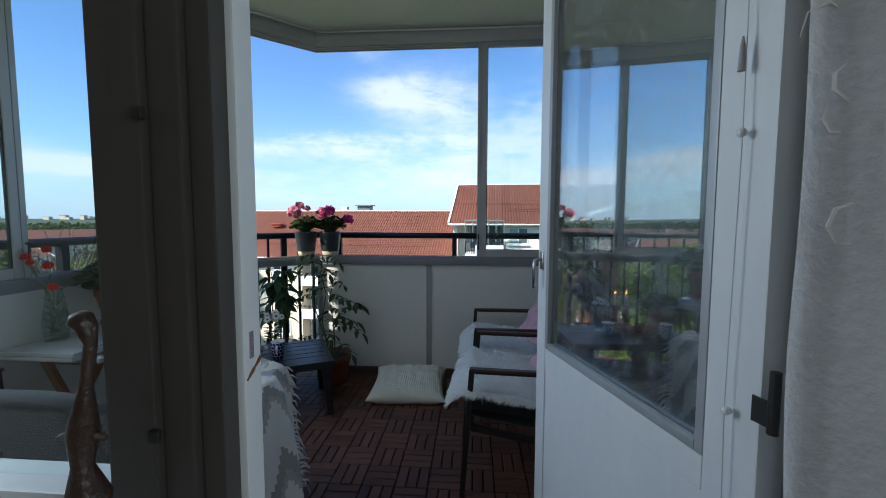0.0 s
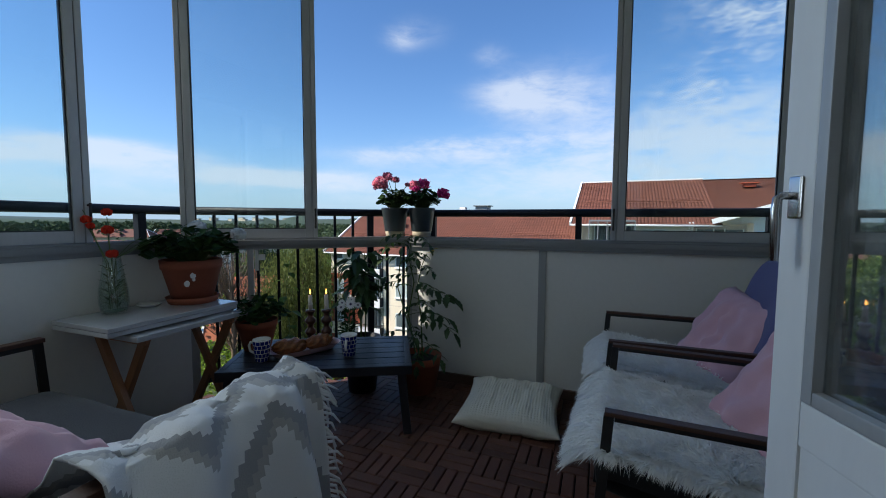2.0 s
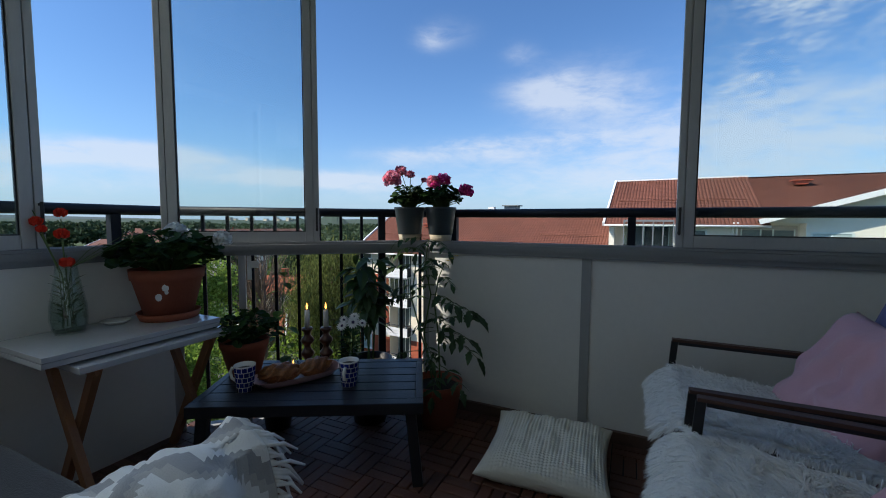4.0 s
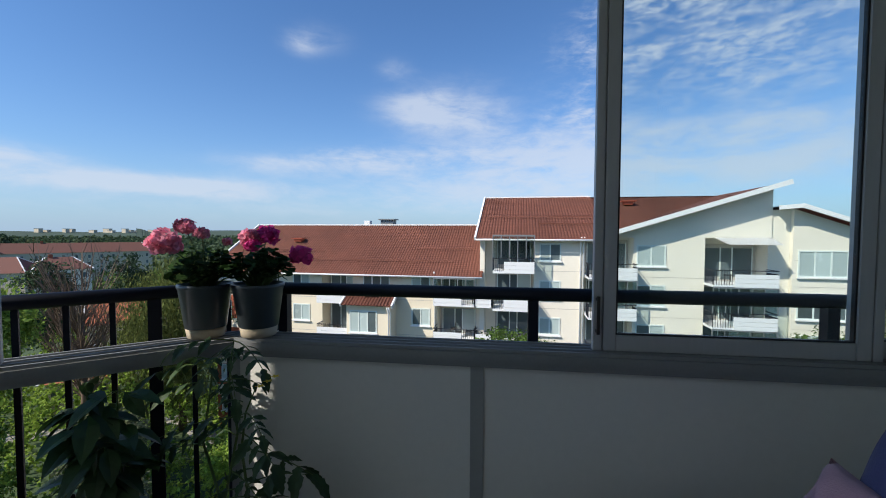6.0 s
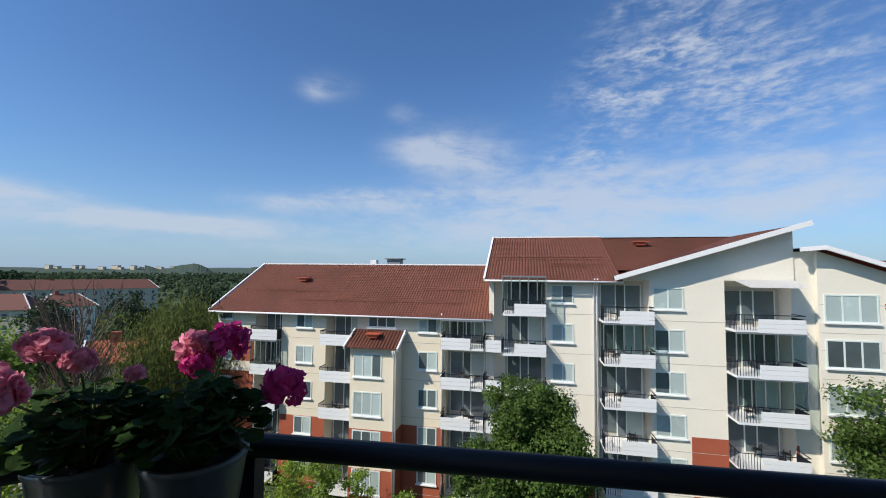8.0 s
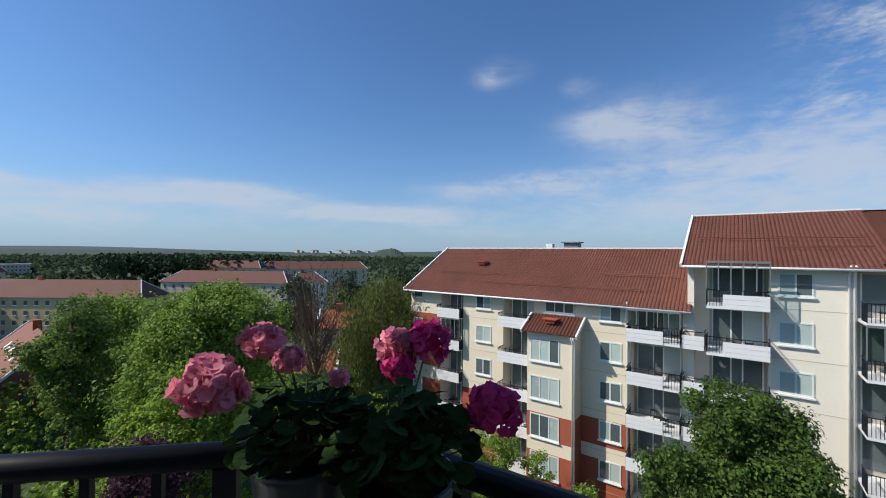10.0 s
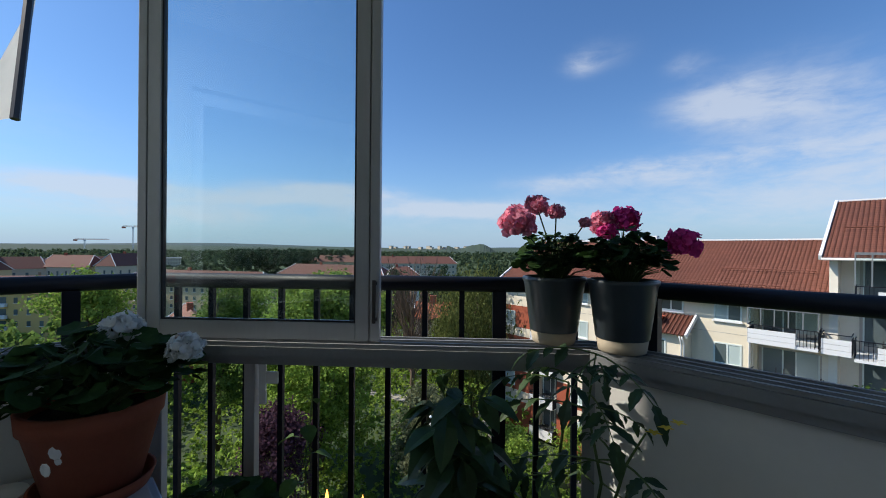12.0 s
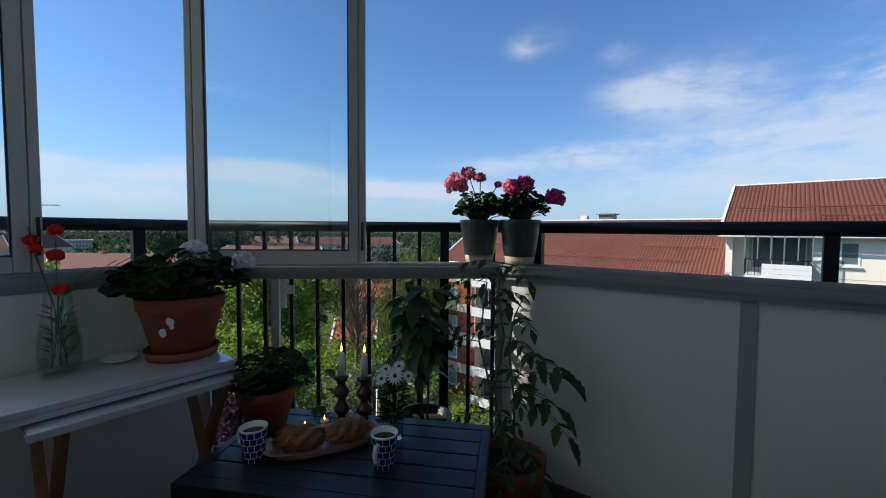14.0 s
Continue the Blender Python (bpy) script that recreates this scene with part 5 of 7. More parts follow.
def compound_leaf(bm, st, p, d, ln, rnd, sag=0.5):
    """A tomato leaf: a sagging stalk with pairs of leaflets."""
    d = Vector(d).normalized()
    pts = []
    for k in range(6):
        f = k / 5
        pts.append(Vector(p) + d * ln * f + Vector((0, 0, -0.62 * sag * ln * f * f)))
    tube(pts, [0.0025, 0.0022, 0.002, 0.0016, 0.0013, 0.001], 4, st, False)
    side = d.cross(Vector((0, 0, 1))).normalized()
    for k in range(2, 6):
        dirn = (pts[k] - pts[k - 1]).normalized()
        for s in (-1, 1):
            if k == 5 and s > 0:
                lobed(bm, pts[5] - dirn * ln * 0.03, dirn + Vector((0, 0, -0.35)), (0, 0, 1), ln * 0.36, rnd)
            elif k < 5:
                sz = ln * (0.32 if k % 2 == 0 else 0.22) * rnd.uniform(0.85, 1.15)
                lobed(bm, pts[k], side * s + dirn * 0.55 + Vector((0, 0, rnd.uniform(-0.55, 0.0))), Vector((rnd.gauss(0, 0.25), rnd.gauss(0, 0.25), 1)), sz, rnd)


tomato = thing("tomato_plant", "tall tomato plant in a terracotta pot beside the parapet", "potted plant", pose(-0.80, 2.86, 0))
z = clay_pot(tomato, 0.095, 0.135, 0.22)
rnd = random.Random(17)
lf, st = bmesh.new(), bmesh.new()
stems = [[(-0.02, 0.0, z), (-0.09, 0.03, 0.45), (-0.07, 0.07, 0.65), (-0.12, 0.10, 0.80), (-0.10, 0.10, 0.94)], [(0.02, 0.0, z), (0.0, 0.02, 0.45), (-0.03, 0.03, 0.62), (0.02, -0.02, 0.76), (0.06, -0.03, 0.84)], [(0.0, 0.02, z), (-0.10, 0.04, 0.40), (-0.17, 0.04, 0.62), (-0.16, 0.08, 0.86)]]
for s in stems:
    tube(s, [0.005, 0.0045, 0.004, 0.003, 0.002][:len(s)], 6, st, False)
extra = [(Vector((-0.06, 0.05, 0.3 + 0.045 * q)) + Vector((rnd.gauss(0, 0.03), rnd.gauss(0, 0.03), 0)), (rnd.gauss(0.1, 0.9), rnd.gauss(-0.5, 0.6), rnd.uniform(0.0, 0.5)), rnd.uniform(0.10, 0.17), 0.6) for q in range(15)]
for p, d, ln, sag in extra + [((-0.09, 0.03, 0.45), (0.9, -0.1, 0.35), 0.30, 0.55), ((0.0, 0.02, 0.45), (1, -0.25, 0.1), 0.25, 0.6), ((-0.03, 0.03, 0.62), (1, -0.2, 0.1), 0.27, 0.35), ((-0.07, 0.07, 0.65), (0.8, -0.5, 0.2), 0.24, 0.5),
                      ((-0.05, 0.07, 0.70), (-0.9, -0.5, 0.2), 0.24, 0.5), ((-0.12, 0.10, 0.80), (-1, -0.3, 0.2), 0.22, 0.5), ((-0.12, 0.10, 0.84), (0.6, -0.7, 0.2), 0.20, 0.6), ((-0.10, 0.10, 0.94), (0.8, -0.5, 0.1), 0.20, 0.6),
                      ((-0.10, 0.10, 0.94), (-0.8, -0.5, 0.3), 0.18, 0.6), ((-0.16, 0.08, 0.86), (-1, -0.2, 0.2), 0.22, 0.6), ((-0.10, 0.10, 0.93), (0.1, -1, 0.1), 0.17, 0.7), ((0.02, 0.0, 0.30), (0.8, -0.6, 0.2), 0.22, 0.7),
                      ((0.02, -0.02, 0.27), (0.3, -1, 0.2), 0.20, 0.7), ((-0.1, 0.0, 0.36), (-0.6, -0.8, 0.2), 0.20, 0.6), ((0.02, -0.02, 0.76), (0.7, -0.6, 0.2), 0.15, 0.5), ((-0.17, 0.04, 0.62), (-0.6, -0.8, 0.3), 0.20, 0.5), ((0.0, 0.0, 0.52), (0.8, 0.0, 0.5), 0.24, 0.5)]:
    compound_leaf(lf, st, p, d, ln, rnd, sag)
part("foliage", lf, M_TOMLEAF, tomato, "dark green pinnate leaves")
part("stalk", st, M_STEM, tomato)
for k in range(3):
    bm = bmesh.new()
    for q in range(5):
        a = q * 1.257
        blade(bm, (0.075 + 0.018 * k, -0.03 + 0.01 * k, 0.845 + 0.012 * k), (math.cos(a), math.sin(a), 0.3), (0, 0, 1), 0.016, 0.008)
    part("yellow_flower", bm, M_YELLOWFL, tomato, "small yellow tomato flower")

pepper = thing("pepper_plant", "dark-leaved pepper plant in a black plastic pot", "potted plant", pose(-1.13, 2.74, 0))
part("pot", lathe([(0, 0), (0.085, 0), (0.11, 0.31), (0.115, 0.31), (0.115, 0.325), (0.105, 0.325), (0.10, 0.29), (0, 0.285)], 36), M_BLACKPOT, pepper, "", True)
part("soil", lathe([(0, 0.295), (0.101, 0.293)], 20), M_SOIL, pepper)
rnd = random.Random(23)
lf, st = bmesh.new(), bmesh.new()
for a, b in (((0, 0, 0.29), (-0.06, -0.02, 0.86)), ((0.02, 0, 0.29), (0.02, 0.0, 0.84)), ((-0.02, 0.01, 0.29), (0.03, -0.05, 0.72)), ((-0.09, -0.05, 0.29), (-0.02, -0.04, 0.80))):
    a, b = Vector(a), Vector(b)
    tube([a, a.lerp(b, 0.5) + Vector((0.01, 0, 0)), b], [0.005, 0.004, 0.002], 6, st, False)
    for k in range(26):
        p = a.lerp(b, rnd.uniform(0.45, 1.02))
        ang = rnd.uniform(0, 6.28)
        d = Vector((math.cos(ang), math.sin(ang), rnd.uniform(-1.0, 0.25)))
        q = p + Vector((d.x, d.y, 0)) * 0.03
        tube([p, q], 0.0012, 4, st, False)
        s = rnd.uniform(0.065, 0.125)
        blade(lf, q, d, Vector((rnd.gauss(0, 0.3), rnd.gauss(0, 0.3), 1)), s, s * 0.5, "ovate", 0.35)
part("foliage", lf, M_PEPLEAF, pepper, "dark glossy drooping leaves")
part("stalk", st, M_STEM, pepper)

vine = thing("climbing_plant", "climbing bean plant with broad leaves behind the table", "potted plant", pose(-1.50, 2.47, 0))
part("pot", lathe([(0, 0), (0.06, 0), (0.08, 0.16), (0.084, 0.16), (0.084, 0.172), (0.075, 0.172), (0.07, 0.15), (0, 0.15)], 30), M_BLACKPOT, vine, "", True)
lf, st = bmesh.new(), bmesh.new()
tube([(0, 0, 0.14), (0.03, 0.03, 0.4), (0.01, 0.03, 0.62), (0.03, 0.04, 0.80)], 0.0022, 5, st, False)
for k in range(15):
    f = 0.14 + 0.64 * k / 14
    ang = k * 2.4
    d = Vector((math.cos(ang), math.sin(ang), -0.3))
    p = Vector((0.02, 0.02, f)) + Vector((d.x, d.y, 0)) * 0.03
    tube([(0.02, 0.02, f), p], 0.001, 4, st, False)
    s = 0.085 - 0.035 * k / 14
    blade(lf, p, d, (d.x * 0.7, d.y * 0.7, 0.8), s, s * 0.8, "ovate", 0.3)
part("foliage", lf, M_BEANLEAF, vine, "broad light green leaves")
part("stalk", st, M_STEM, vine)

# ---- cord on the door, curtain, sill figures ----
cord = thing("blind_cord", "thin white cord with beads hanging at the door stile", "cord", pose(HX, HY, 0, 0, 0, DOOR_TURN))
bm = tube([(0.050, 0.040, 2.10), (0.052, 0.040, 1.74), (0.046, 0.042, 1.36), (0.052, 0.042, 0.9), (0.044, 0.041, 0.5), (0.05, 0.041, 0.3)], 0.001, 5)
part("string", bm, M_CORD, cord)
for z in (1.36, 0.885):
    part("bead", lathe([(0, -0.007), (0.006, -0.006), (0.008, 0), (0.006, 0.006), (0, 0.007)], 14, m=pose(0.047, 0.043, z, 90)), M_CERAM, cord, "white plastic bead", True)
part("tassel", lathe([(0, 1.46), (0.006, 1.46), (0.004, 1.50), (0.0015, 1.515), (0, 1.515)], 12, m=pose(0.051, 0.046, 0.0)), M_INNER, cord)
part("hook", boxed(0.046, 0.03, 1.615, 0.058, 0.05, 1.625, 0.002), M_CHROME, cord)


CURTAIN_X = 0.478


def curtain_surface(u, v):
    x = CURTAIN_X + 0.62 * u + 0.012 * math.sin(v * 5)
    z = 0.02 + 2.36 * v
    y = 0.285 + 0.022 * math.sin(u * 34 + 1.2 * math.sin(v * 3)) + 0.010 * noise.noise(Vector((u * 9, v * 4, 3)))
    x -= 0.02 * (1 - v) + 0.006 * noise.noise(Vector((u * 2, v * 14, 8)))
    return Vector((x, y, z))


curtain = thing("curtain", "white lace curtain hanging beside the balcony door", "curtain", pose(0, 0, 0))
M_LACE2 = material("dense_lace", (0.88, 0.88, 0.88), 0.9, vary=0.05)
c = part("cloth", grid_mesh(90, 60, curtain_surface), M_LACE, curtain, "", True)
bm = bmesh.new()
rnd = random.Random(2)
for k in range(220):
    u, v = rnd.uniform(0.02, 0.7), rnd.uniform(0.2, 0.95)
    p = curtain_surface(u, v) + Vector((0, -0.001, 0))
    a = rnd.uniform(0, 6.28)
    pts = [p + Vector((0.008 * math.cos(a + q * 0.9) * (1 + 0.3 * q), 0, 0.010 * math.sin(a + q * 0.9) * (1 + 0.2 * q))) for q in range(6)]
    tube(pts, [0.0005, 0.0011, 0.0015, 0.0015, 0.001, 0.0004], 4, bm, False)
tagged(part("lace_figure", bm, M_LACE2, curtain), kind="stuff")


def figure(x, y, top, label, lean, seed):
    """A slim carved figure, one plain mesh."""
    h = top - 0.751
    k = h / 0.29
    bm = tube([(0, 0, 0), (0.002, 0, 0.10 * h), (0.006 * lean, 0, 0.30 * h), (0.0, 0, 0.42 * h), (0.004 * lean, 0, 0.55 * h), (0.012 * lean, 0, 0.72 * h), (0.022 * lean, 0, 0.88 * h), (0.018 * lean, 0, 0.94 * h), (0.010 * lean, 0, 0.97 * h), (0.006 * lean, 0, 0.99 * h)],
              [0.016 * k, 0.018 * k, 0.021 * k, 0.010 * k, 0.015 * k, 0.0065 * k, 0.006 * k, 0.010 * k, 0.012 * k, 0.007 * k], 14)
    tube([(-0.03, 0, 0.52 * h), (0.0, 0, 0.55 * h), (0.035, 0, 0.53 * h)], [0.004, 0.008, 0.004], 8, bm)
    lathe([(0, 0), (0.022, 0), (0.022, 0.012), (0, 0.012)], 16, bm)
    o = part("figurine", bm, M_FIG, None, "", True)
    o.location = (x, y, 0.751)
    tagged(o, label, "figurine")


M_FIG = material("patinated_carving", (0.05, 0.026, 0.018), 0.4, scale=30, vary=0.5, fine=90, bump=0.4, grime=0.4)
figure(-0.262, 0.455, 1.10, "slim dark carved figure on the window sill", 1, 1)
figure(-0.40, 0.445, 1.055, "second slim carved figure on the window sill", -1, 2)


# ---- the apartment building across the yard ----
M_RENDER = material("cream_render", (0.78, 0.70, 0.55), 0.9, scale=0.25, vary=0.06, fine=6, bump=0.05, grime=0.12)
M_PLASTER_W = material("white_render", (0.80, 0.755, 0.65), 0.9, scale=0.25, vary=0.05, fine=6, bump=0.05)
M_BRICK = material("red_brick", (0.36, 0.09, 0.045), 0.85, scale=0.8, vary=0.12, fine=12, bump=0.2)
M_TILE = material("red_roof_tile", (0.185, 0.066, 0.042), 0.85, scale=0.5, vary=0.24, fine=9, bump=0.3, grime=0.35, island=0.18)
M_BALC = material("white_balcony_front", (0.76, 0.77, 0.78), 0.5, scale=0.5, vary=0.03, bump=0.02)
M_FRAMEW = material("pale_window_frame", (0.66, 0.73, 0.70), 0.5, vary=0.03, bump=0.02)
M_PANE = material("dark_pane", (0.10, 0.13, 0.14), 0.06, scale=0.7, vary=0.3, bump=0.0, spec=0.9, ob_random=0.6)
M_BLIND = material("pale_blind", (0.40, 0.48, 0.47), 0.25, scale=0.7, vary=0.1, bump=0.0, spec=0.8, ob_random=0.4)
M_TRIMW = material("white_metal_trim", (0.80, 0.80, 0.80), 0.5, vary=0.03, bump=0.02)
M_ZINC = material("grey_sheet_metal", (0.20, 0.22, 0.23), 0.5, metal=0.3, vary=0.1)
# facade render darkened in the base colour to stand for recess shade
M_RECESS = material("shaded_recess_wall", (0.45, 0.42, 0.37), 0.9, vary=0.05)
GROUND_Z = -15.6
BLD = pose(-6.0, 32.5, 0, 0, 0, -3)
bld = thing("apartment_building", "cream rendered apartment house with red tile roofs and white balconies", "building", BLD)


# columns of recessed balconies: from, to, front plane
RECESS = 1.3
BAYS = [(-14.6, -12.2), (-8.3, -5.65), (1.3, 4.35), (4.95, 8.6), (12.15, 15.25), (19.7, 23.4)]


def solid_spans(u0, u1):
    """The stretches of a front between u0 and u1 that no balcony recess interrupts."""
    out = []
    for a, b in BAYS:
        if b <= u0 or a >= u1:
            continue
        if a > u0 + 0.02:
            out.append((u0, a))
        u0 = max(u0, b)
    if u1 > u0 + 0.02:
        out.append((u0, u1))
    return out


def front_block(u0, u1, v0, v1, base, top, mat):
    part("wall", boxed(u0, v0 + RECESS + 0.05, base, u1, v1, top), mat, bld)
    for a, b in solid_spans(u0, u1):
        part("wall", boxed(a, v0, base, b, v0 + RECESS + 0.0495, top), mat, bld)


def gable_block(u0, u1, v0, v1, eave, ridge, ridge_v, base, mat, over=0.7, right_end=0.25):
    """A long block with a tiled roof that falls towards the yard and away from it."""
    front_block(u0, u1, v0, v1, base, eave, mat)
    k = (ridge - eave) / (ridge_v - v0)
    t = 0.16
    y0, z0 = v0 - over, eave - over * k
    y1, z1 = v1 + over, ridge - (v1 + over - ridge_v) * k

    def roof_point(a, s):
        y = y0 + (ridge_v - y0) * s
        z = z0 + (ridge - z0) * s
        return Vector((a, y, z))
    # tiled slope: rounded columns in stepped courses
    cols, rows = int((u1 - u0 + 0.5) / 0.22), 30
    L0 = u0 - 0.25
    wdt = (u1 - u0 + 0.5) / cols
    nrm = Vector((0, -(ridge - z0), ridge_v - y0)).normalized()
    verts, faces = [], []
    prof = [(0.0, 0.0), (0.30, 0.024), (0.62, 0.024), (0.86, 0.0)]
    for c in range(cols):
        for r in range(rows):
            i = len(verts)
            for s, lift in ((r / rows, 0.036), ((r + 1) / rows, 0.012)):
                for f, h in prof:
                    p = roof_point(L0 + (c + f) * wdt, s) + nrm * (h + lift)
                    verts.append(tuple(p))
            for q in range(3):
                faces.append((i + q, i + q + 1, i + 5 + q, i + 4 + q))
    me = bpy.data.meshes.new("roof_tiles")
    me.from_pydata(verts, [], faces)
    roof = new("roof")
    roof.parent = bld
    tagged(mesh_part("tiling", me, M_TILE, roof), kind="stuff")
    bm = bmesh.new()
    vs = [bm.verts.new(p) for p in ((L0, y0, z0), (u1 + 0.25, y0, z0), (u1 + 0.25, ridge_v, ridge), (L0, ridge_v, ridge), (L0, y1, z1), (u1 + 0.25, y1, z1))]
    bm.faces.new((vs[0], vs[1], vs[2], vs[3]))
    bm.faces.new((vs[3], vs[2], vs[5], vs[4]))
    bmesh.ops.solidify(bm, geom=bm.faces[:], thickness=t)
    part("deck", bm, M_TILE, roof)
    bm = bmesh.new()
    bar(bm, (L0 - 0.06, y0, z0 + 0.03), (L0 - 0.06, ridge_v, ridge + 0.03), 0.14, 0.26)
    part("barge_board", bm, M_TRIMW, roof, "white barge board")
    bm = bmesh.new()
    box(bm, L0, ridge_v - 0.10, ridge + 0.02, u1 + 0.25, ridge_v + 0.10, ridge + 0.12)
    part("ridge_cap", bm, M_TRIMW, roof, "pale ridge cap")
    bm = bmesh.new()
    tube([(L0, y0 - 0.07, z0 - 0.04), (u1 + 0.25, y0 - 0.07, z0 - 0.04)], 0.07, 8, bm)
    part("gutter", bm, M_TRIMW, roof, "white gutter", True)
    # gable triangles
    for u in (u0, u1 - 0.25):
        bm = bmesh.new()
        tri = [(v0, eave), (v1, eave), (v1, ridge - (v1 - ridge_v) * k - 0.17), (ridge_v, ridge - 0.17), (v0, eave + 0.0)]
        lo = [bm.verts.new((u, y, z)) for y, z in tri[:4]]
        hi = [bm.verts.new((u + 0.25, y, z)) for y, z in tri[:4]]
        bm.faces.new(lo)
        bm.faces.new(hi[::-1])
        for q in range(4):
            bm.faces.new((lo[q], lo[(q + 1) % 4], hi[(q + 1) % 4], hi[q]))
        part("gable_wall", bm, mat, bld)
    return roof


def bwindow(u0, u1, z0, z1, v, panes=2, blind=0.5):
    w = thing("window", "", "", None)
    w.parent = bld
    fr = bmesh.new()
    d = 0.09
    box(fr, u0, v - 0.05, z0, u0 + d, v + 0.02, z1)
    box(fr, u1 - d, v - 0.05, z0, u1, v + 0.02, z1)
    box(fr, u0 + d, v - 0.05, z0, u1 - d, v + 0.02, z0 + d)
    box(fr, u0 + d, v - 0.05, z1 - d, u1 - d, v + 0.02, z1)
    pw = (u1 - u0 - d) / panes
    for k in range(1, panes):
        box(fr, u0 + k * pw, v - 0.05, z0 + d, u0 + k * pw + d, v + 0.02, z1 - d)
    part("frame", fr, M_FRAMEW, w)
    for k in range(panes):
        part("pane", boxed(u0 + k * pw + d, v - 0.02, z0 + d, u0 + (k + 1) * pw, v - 0.012, z1 - d), M_BLIND if RND.random() < blind else M_PANE, w)
    part("sill", boxed(u0 - 0.06, v - 0.16, z0 - 0.09, u1 + 0.06, v - 0.0505, z0), M_TRIMW, w)
    return w


def balcony(u0, u1, v, z, depth, side="", glazed=False, slant=0.0, clutter=True, head=2.6, recess=RECESS):
    """White boarded balcony front with a dark hand rail; side 'l' or 'r' has open bars instead of boards."""
    b = thing("balcony", "", "", None)
    b.parent = bld
    vf = v - depth
    v += recess
    part("slab", boxed(u0, vf, z - 0.16, u1, v, z), M_BALC, b)
    ua = u0 + (slant if side == "l" else 0)
    ub = u1 - (slant if side == "r" else 0)
    for k in range(3):
        part("board", boxed(ua, vf - 0.05, z - 0.14 + k * 0.28, ub, vf - 0.005, z + 0.125 + k * 0.28), M_BALC, b)
    bm = bmesh.new()
    tube([(u0, vf, z + 0.92), (u1, vf, z + 0.92)], 0.028, 6, bm)
    tube([(u0, vf, z + 0.92), (u0, v - recess, z + 0.92)], 0.028, 6, bm)
    tube([(u1, vf, z + 0.92), (u1, v - recess, z + 0.92)], 0.028, 6, bm)
    for u in (u0, u1):
        open_side = (side == "l" and u == u0) or (side == "r" and u == u1)
        if not open_side:
            box(bm, u - 0.02, vf, z - 0.1, u + 0.02, v - recess - 0.01, z + 0.72)
        else:
            n = 8
            for k in range(n):
                y = vf + (v - recess - vf) * k / n
                box(bm, u - 0.012, y, z, u + 0.012, y + 0.024, z + 0.90)
    if slant:
        n = max(3, int(slant / 0.14))
        for k in range(n):
            x = (u0 if side == "l" else u1 - slant) + slant * k / n
            box(bm, x, vf - 0.012, z, x + 0.024, vf + 0.012, z + 0.90)
    tagged(part("rail", bm, M_RAIL, b), kind="stuff")
    pw = (u1 - u0)
    if not recess:
        return b
    # recessed rear wall, shade in its colour: door and window, dark panes widened to deepen it
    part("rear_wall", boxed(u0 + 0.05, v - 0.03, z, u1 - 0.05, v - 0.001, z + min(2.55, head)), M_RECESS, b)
    for k, (a, c) in enumerate(((0.06, 0.38), (0.41, 0.58), (0.61, 0.94))):
        part("pane", boxed(u0 + a * pw, v - 0.06, z + (0.1 if k == 1 else 0.3), u0 + c * pw, v - 0.031, z + min(2.25, head)), M_PANE if k != 2 or RND.random() < 0.6 else M_BLIND, b)
    for a in (0.06, 0.385, 0.585, 0.92):
        part("door_post", boxed(u0 + a * pw, v - 0.08, z, u0 + a * pw + 0.07, v - 0.0315, z + min(2.32, head)), M_FRAMEW, b)
    if glazed:
        bm = bmesh.new()
        nn = 5
        for k in range(nn + 1):
            x = u0 + pw * k / nn
            box(bm, x - 0.03, vf - 0.02, z + 0.9, x + 0.03, vf + 0.02, z + head)
        box(bm, u0, vf - 0.03, z + head - 0.1, u1, vf + 0.03, z + head + 0.02)
        tagged(part("glazing_post", bm, M_ZINC, b), kind="stuff")
        for k in range(nn):
            part("pane", boxed(u0 + pw * k / nn + 0.03, vf - 0.004, z + 0.93, u0 + pw * (k + 1) / nn - 0.03, vf + 0.004, z + head - 0.1), M_PANE2, b)
    if clutter:
        bm = bmesh.new()
        for q in range(3):
            x = RND.uniform(u0 + 0.3, u1 - 0.4)
            y = RND.uniform(vf + 0.2, v - 0.3)
            h = RND.uniform(0.5, 0.95)
            box(bm, x, y, z, x + 0.04, y + 0.04, z + h)
            box(bm, x + 0.36, y, z, x + 0.40, y + 0.04, z + h)
            box(bm, x, y - 0.1, z + 0.42, x + 0.4, y + 0.3, z + 0.46)
        tagged(part("balcony_furniture", bm, M_DARKMETAL, b), kind="stuff")
    return b


RND = random.Random(12)
M_PANE2 = glass_material("balcony_glass", (0.75, 0.82, 0.82), 1.2)
ST = 2.76
# left, lower part
gable_block(-18.2, 4.597, 0.0, 13.0, -1.62, 1.95, 6.5, GROUND_Z, M_RENDER)
# right, higher part
gable_block(4.6, 13.4, 0.0, 14.5, 1.15, 4.5, 7.5, GROUND_Z, M_PLASTER_W)
# wing with its raked front wall
front_block(13.41, 23.6, -0.7, 14.5, GROUND_Z, 1.0, M_PLASTER_W)


def raked_wall(u0, w0, u1, w1, base, v0, v1, mat):
    bm = bmesh.new()
    pts = [(u0, base), (u1, base), (u1, w1), (u0, w0)]
    lo = [bm.verts.new((u, v0, w)) for u, w in pts]
    hi = [bm.verts.new((u, v1, w)) for u, w in pts]
    bm.faces.new(lo)
    bm.faces.new(hi[::-1])
    for q in range(4):
        bm.faces.new((lo[q], hi[q], hi[(q + 1) % 4], lo[(q + 1) % 4]))
    bmesh.ops.recalc_face_normals(bm, faces=bm.faces[:])
    part("gable_wall", bm, mat, bld)


